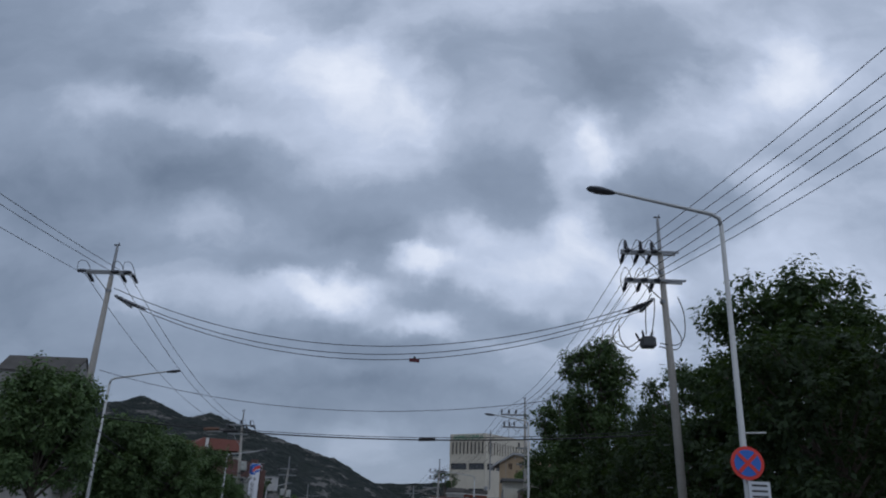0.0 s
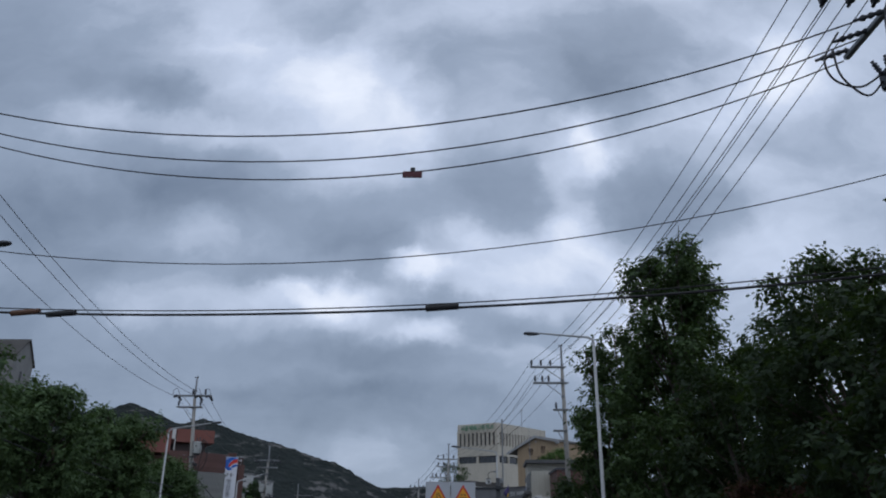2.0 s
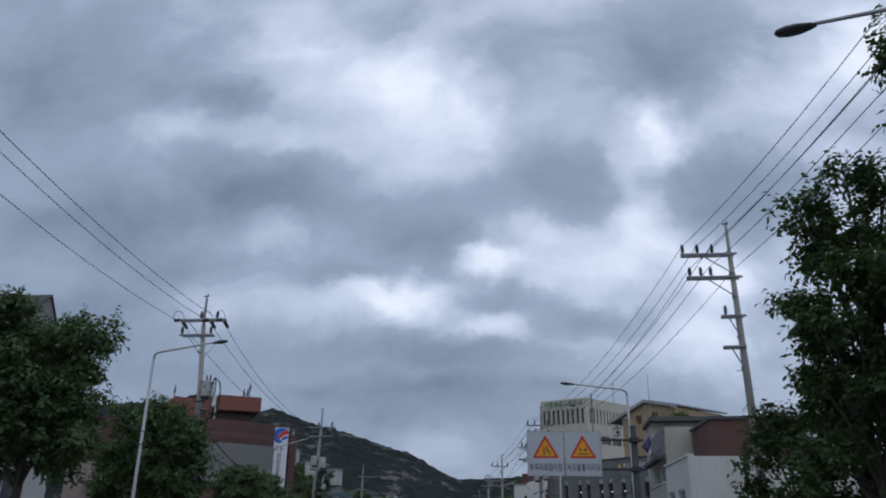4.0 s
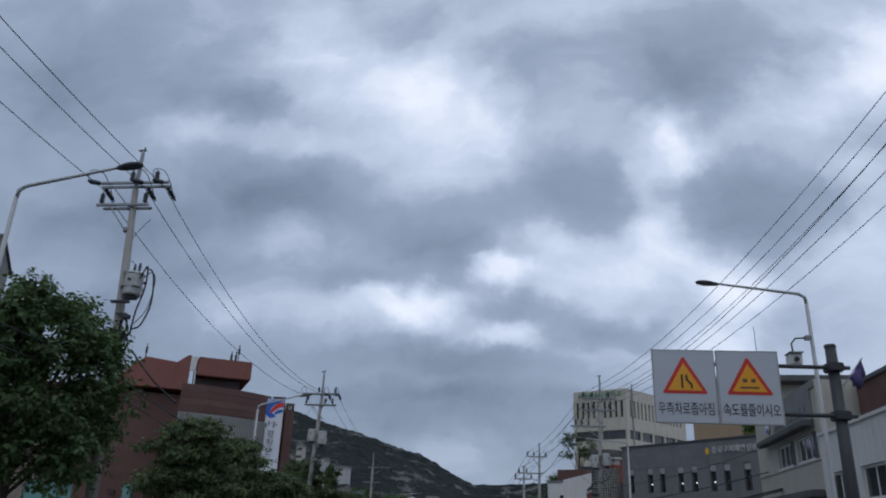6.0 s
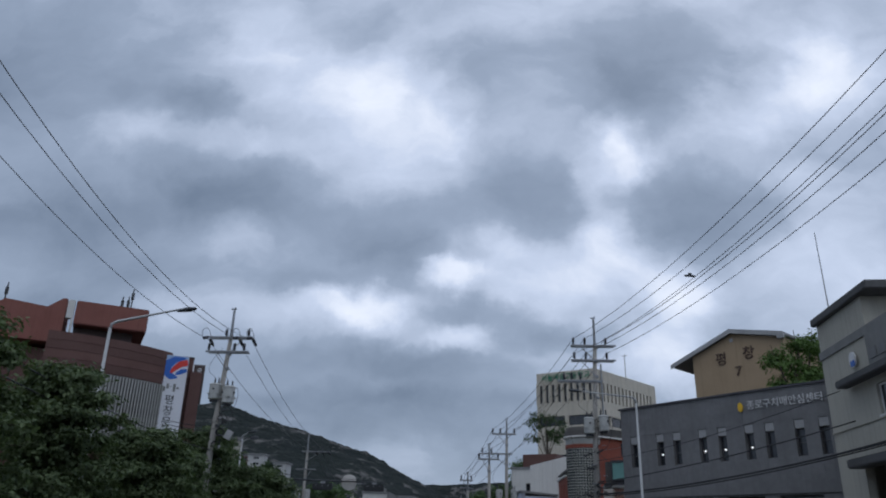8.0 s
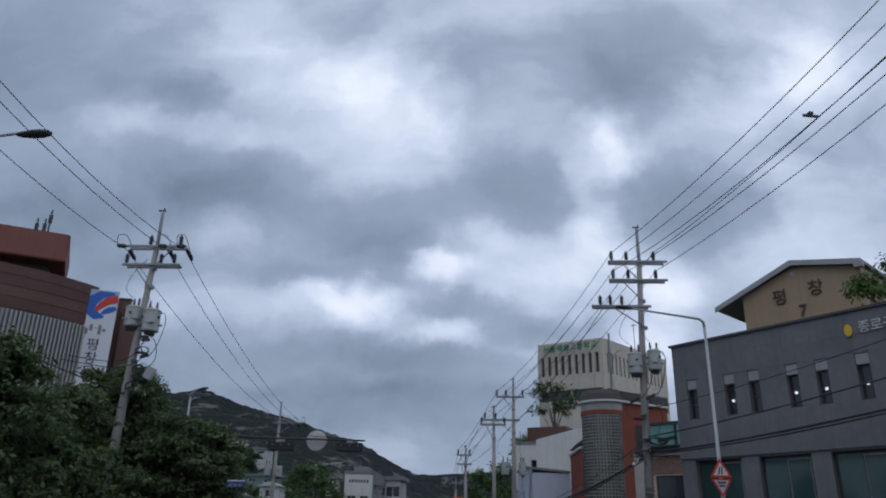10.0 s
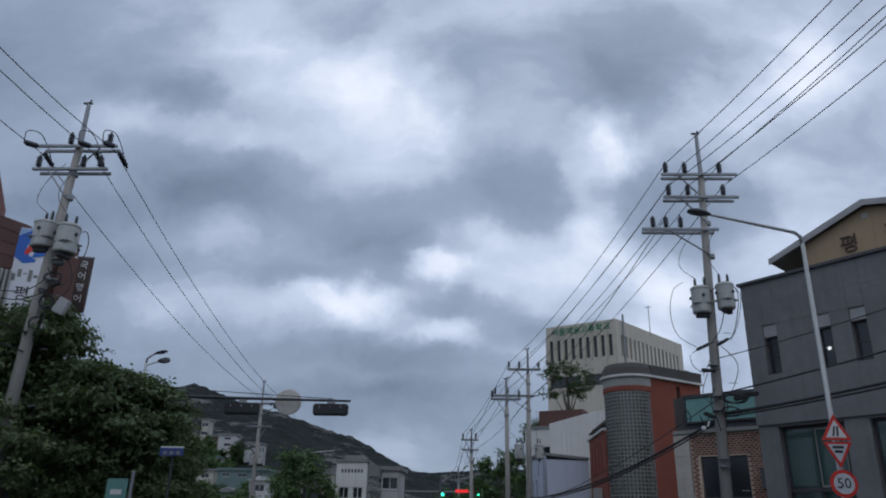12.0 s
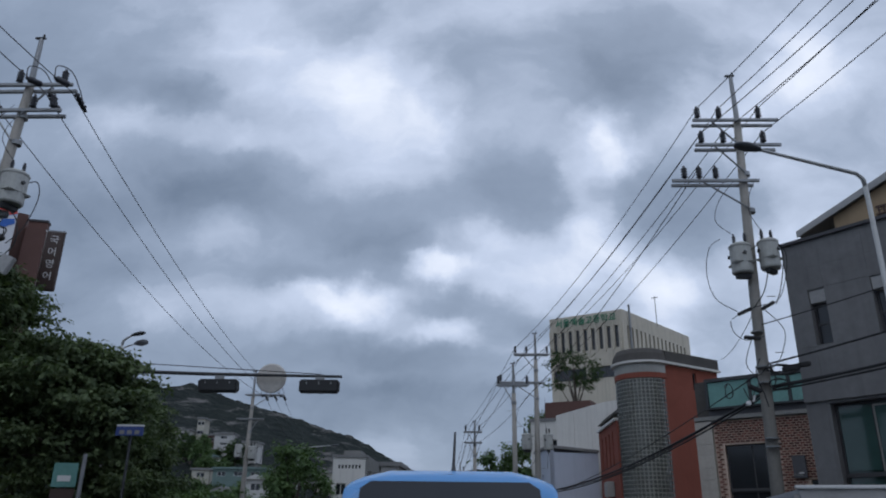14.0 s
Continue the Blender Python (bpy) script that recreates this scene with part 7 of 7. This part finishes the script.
def traffic_signal():
    b = thing("traffic_signal", pose(0, 105.9, 0), "long steel mast arm carrying two horizontal black signal heads", "traffic signal")
    part("mast", tubed([(-21.4, 0, 0), (-21.4, 0, 6.8)], [0.15, 0.12], 12), DARK_STEEL, b, smooth=True)
    part("arm", tubed([(-21.4, 0, 6.42), (-15, 0, 6.25), (-11.45, 0, 6.2)], [0.06, 0.048, 0.035], 10), DARK_STEEL, b, smooth=True)
    part("stay", tubed([(-21.4, 0, 6.78), (-12.0, 0, 6.26)], 0.012, 5), CABLE, b)
    for x0 in (-15.22, -12.55):
        hd = part("signal_head", boxed(x0, -0.14, 5.76, x0 + 1.04, 0.12, 6.1, bevel=0.04), SIGNAL_BLACK, b)
        for i in range(3):
            x = x0 + 0.2 + i * 0.32
            part("latch", boxed(x - 0.012, -0.152, 5.97, x + 0.012, -0.141, 6.03), GALV, hd)
            bm = bmesh.new()
            lathe(bm, ((0.13, 0.0), (0.14, 0.2)), Matrix.Translation((x, 0.12, 5.93)) @ pose(0, 0, 0, -90, 0, 0), 16)
            part("visor", bm, SIGNAL_BLACK, hd)
        part("hanger", boxed(x0 + 0.4, -0.03, 6.1, x0 + 0.64, 0.03, 6.25), GALV, hd)
    return b


def round_disc():
    # back of some round fitting of unknown use
    b = thing("signal_arm_disc", pose(-13.38, 106.1, 6.2), "round pale weathered disc mounted on the signal arm", "mirror")
    bm = bmesh.new()
    lathe(bm, ((0.36, 0.0), (0.40, 0.02), (0.40, 0.05), (0.34, 0.09), (0.15, 0.13), (0.004, 0.14)), pose(0, 0, 0, -90, 0, 0), 32)
    part("disc", bm, material("weathered_plastic", (0.55, 0.52, 0.48), 0.7, spread=0.3, grain=8, stain=3), b)
    part("bracket", boxed(-0.05, 0.142, -0.05, 0.05, 0.24, 0.05), GALV, b)
    return b


def bus_stop_sign():
    b = thing("bus_stop_sign", pose(-16.82, 102.3, 0.78), "teal bus stop plate on a slim grey post", "bus stop sign")
    part("post", tubed([(0.58, 0.03, -0.76), (0.6, 0.03, 2.85)], 0.045, 8), GALV, b)
    part("plate", boxed(0.0, -0.03, 2.16, 0.52, 0.0, 2.66, bevel=0.012), TEAL_SHEET, b)
    part("route_plate", boxed(0.0, -0.03, 1.4, 0.52, 0.0, 2.13, bevel=0.012), BROWN_SIGN, b, "dark route plate")
    part("letter_bar", boxed(0.12, -0.036, 2.28, 0.4, -0.031, 2.4), LETTER_PALE, b)
    return b


def street_name_sign():
    b = thing("street_name_sign", pose(-15.2, 102.0, -1.5), "blue street name plate with a white edge on a post", "street sign")
    part("post", tubed([(0.0, 0.06, 1.52), (0.0, 0.06, 5.6)], 0.03, 8), DARK_STEEL, b)
    part("plate", boxed(-0.3, -0.02, 5.47, 0.28, 0.0, 5.66), SIGN_NAVY, b)
    part("top_edge", boxed(-0.3, -0.025, 5.663, 0.28, 0.01, 5.7), LETTER_PALE, b)
    for i in range(3):
        part("letter_bar", boxed(-0.22 + i * 0.16, -0.026, 5.5, -0.12 + i * 0.16, -0.021, 5.58), GREY_BAND, b)
    return b


def blue_van():
    b = thing("van", pose(-8.28, 91.75, 0), "light blue van with a rounded roof and a short roof aerial", "van")
    w = 0.90
    side = [(0.0, 0.35), (0.0, 1.2), (0.08, 1.95), (0.2, 2.1), (0.5, 2.17), (1.6, 2.21), (2.9, 2.17), (3.4, 1.98), (4.1, 1.2), (4.6, 1.05), (4.7, 0.35)]
    bm = bmesh.new()
    cols = []
    for sx in (-1.0, -0.97, -0.86, -0.6, 0.0, 0.6, 0.86, 0.97, 1.0):
        drop = 0.0 if abs(sx) < 0.5 else (abs(sx) - 0.5) ** 2 * 0.42
        cols.append([bm.verts.new((sx * w * (1.0 - 0.05 * max(0, (z - 1.0))), y, 0.955 * z - (drop if z > 1.6 else 0))) for y, z in side])
    for a, c in zip(cols, cols[1:]):
        for i in range(len(side) - 1):
            bm.faces.new((a[i], c[i], c[i + 1], a[i + 1]))
    bm.faces.new(cols[0])
    bm.faces.new(list(reversed(cols[-1])))
    bmesh.ops.recalc_face_normals(bm, faces=bm.faces[:])
    part("body", bm, VAN_BLUE, b, smooth=True)
    part("rear_window", prismed([(-0.76, 1.2), (0.76, 1.2), (0.70, 1.9), (0.62, 1.955), (-0.62, 1.955), (-0.70, 1.9)], -0.07, 0.0, m=pose(0, 0, 1.15, -8.6, 0, 0) @ Matrix.Translation((0, 0, -1.15))), GLASS_DARK, b)
    part("aerial", tubed([(0.02, 0.55, 2.04), (0.02, 0.6, 2.12), (0.03, 0.7, 2.42)], [0.03, 0.014, 0.009], 6), DARK_STEEL, b)
    part("washer_nozzle", boxed(-0.02, 0.3, 1.97, 0.02, 0.36, 2.03), DARK_STEEL, b)
    for s in (-1, 1):
        part("tail_light", boxed(s * 0.8 - 0.06, -0.03, 0.85, s * 0.8 + 0.06, 0.05, 1.5), SIGN_RED, b)
        for y in (0.9, 3.7):
            bm = bmesh.new()
            lathe(bm, ((0.2, -0.1), (0.33, -0.09), (0.33, 0.09), (0.2, 0.1)), Matrix.Translation((s * 0.78, y, 0.33)) @ pose(0, 0, 0, 0, 90, 0), 20)
            part("wheel", bm, CABLE, b)
    part("bumper", boxed(-0.86, -0.1, 0.35, 0.86, 0.03, 0.62, bevel=0.03), DARK_STEEL, b)
    return b


def box_truck():
    """A small box truck; only its roof edge rises into view."""
    b = thing("box_truck", pose(-3.98, 93.6, 0.06, 0, 0, -13), "small pale grey box truck waiting by the kerb", "truck")
    part("cargo_box", boxed(-0.9, 0.0, 0.75, 0.9, 3.0, 2.08, bevel=0.05), ROOF_PALE, b)
    part("roof_rail", boxed(-0.88, 0.02, 2.08, 0.88, 0.1, 2.12, bevel=0.01), LETTER_PALE, b)
    for x in (-0.45, 0.45):
        d = part("rear_door", boxed(x - 0.4, -0.03, 0.85, x + 0.4, -0.002, 1.98, bevel=0.01), LETTER_PALE, b)
        part("handle", boxed(x - 0.03, -0.06, 1.2, x + 0.03, -0.031, 1.7), GALV, d)
    bm = prismed([(3.1, 0.45), (4.75, 0.45), (4.75, 1.15), (4.45, 1.95), (3.1, 1.95)], -0.82, 0.82, m=Matrix(((0, 1, 0, 0), (1, 0, 0, 0), (0, 0, 1, 0), (0, 0, 0, 1))))
    part("cab", bm, LETTER_PALE, b)
    part("windscreen", boxed(-0.7, 4.5, 1.25, 0.7, 4.62, 1.8), GLASS_DARK, b)
    part("chassis", boxed(-0.4, 0.1, 0.45, 0.4, 4.6, 0.74), DARK_STEEL, b)
    for sx in (-0.72, 0.72):
        part("tail_light", boxed(sx - 0.1, -0.05, 0.5, sx + 0.1, 0.0, 0.62), SIGN_RED, b)
        for y in (0.8, 3.9):
            bm = bmesh.new()
            lathe(bm, ((0.18, -0.1), (0.32, -0.09), (0.32, 0.09), (0.18, 0.1)), Matrix.Translation((sx, y, 0.32)) @ pose(0, 0, 0, 0, 90, 0), 20)
            part("wheel", bm, CABLE, b)
    return b


def far_signals():
    b = thing("far_traffic_signal", pose(-14.2, 152.0, 0), "distant traffic signal with green lamps on a thin arm", "traffic signal")
    part("arm", tubed([(-7.5, 0, 8.25), (9.0, 0, 8.25)], 0.05, 6), GALV, b)
    part("mast", tubed([(9.0, 0, 0), (9.0, 0, 8.6)], 0.09, 8), GALV, b)
    for x in (3.95, 7.0):
        h = part("signal_head", boxed(x, -0.1, 7.85, x + 1.0, 0.1, 8.2), SIGNAL_BLACK, b)
        bm = bmesh.new()
        round_plate(bm, 0.14, -0.11, cx=x + 0.2, cz=8.02)
        part("green_lamp", bm, GREEN_LAMP, h)
    part("led_board", boxed(5.2, -0.05, 8.2, 6.8, 0.05, 8.45), RED_BOARD, b)
    return b


road_sign_gantry()
security_camera()
no_parking_sign()
narrowing_signs()
traffic_signal()
round_disc()
bus_stop_sign()
street_name_sign()
blue_van()
box_truck()
far_signals()
brick_courses(shop)
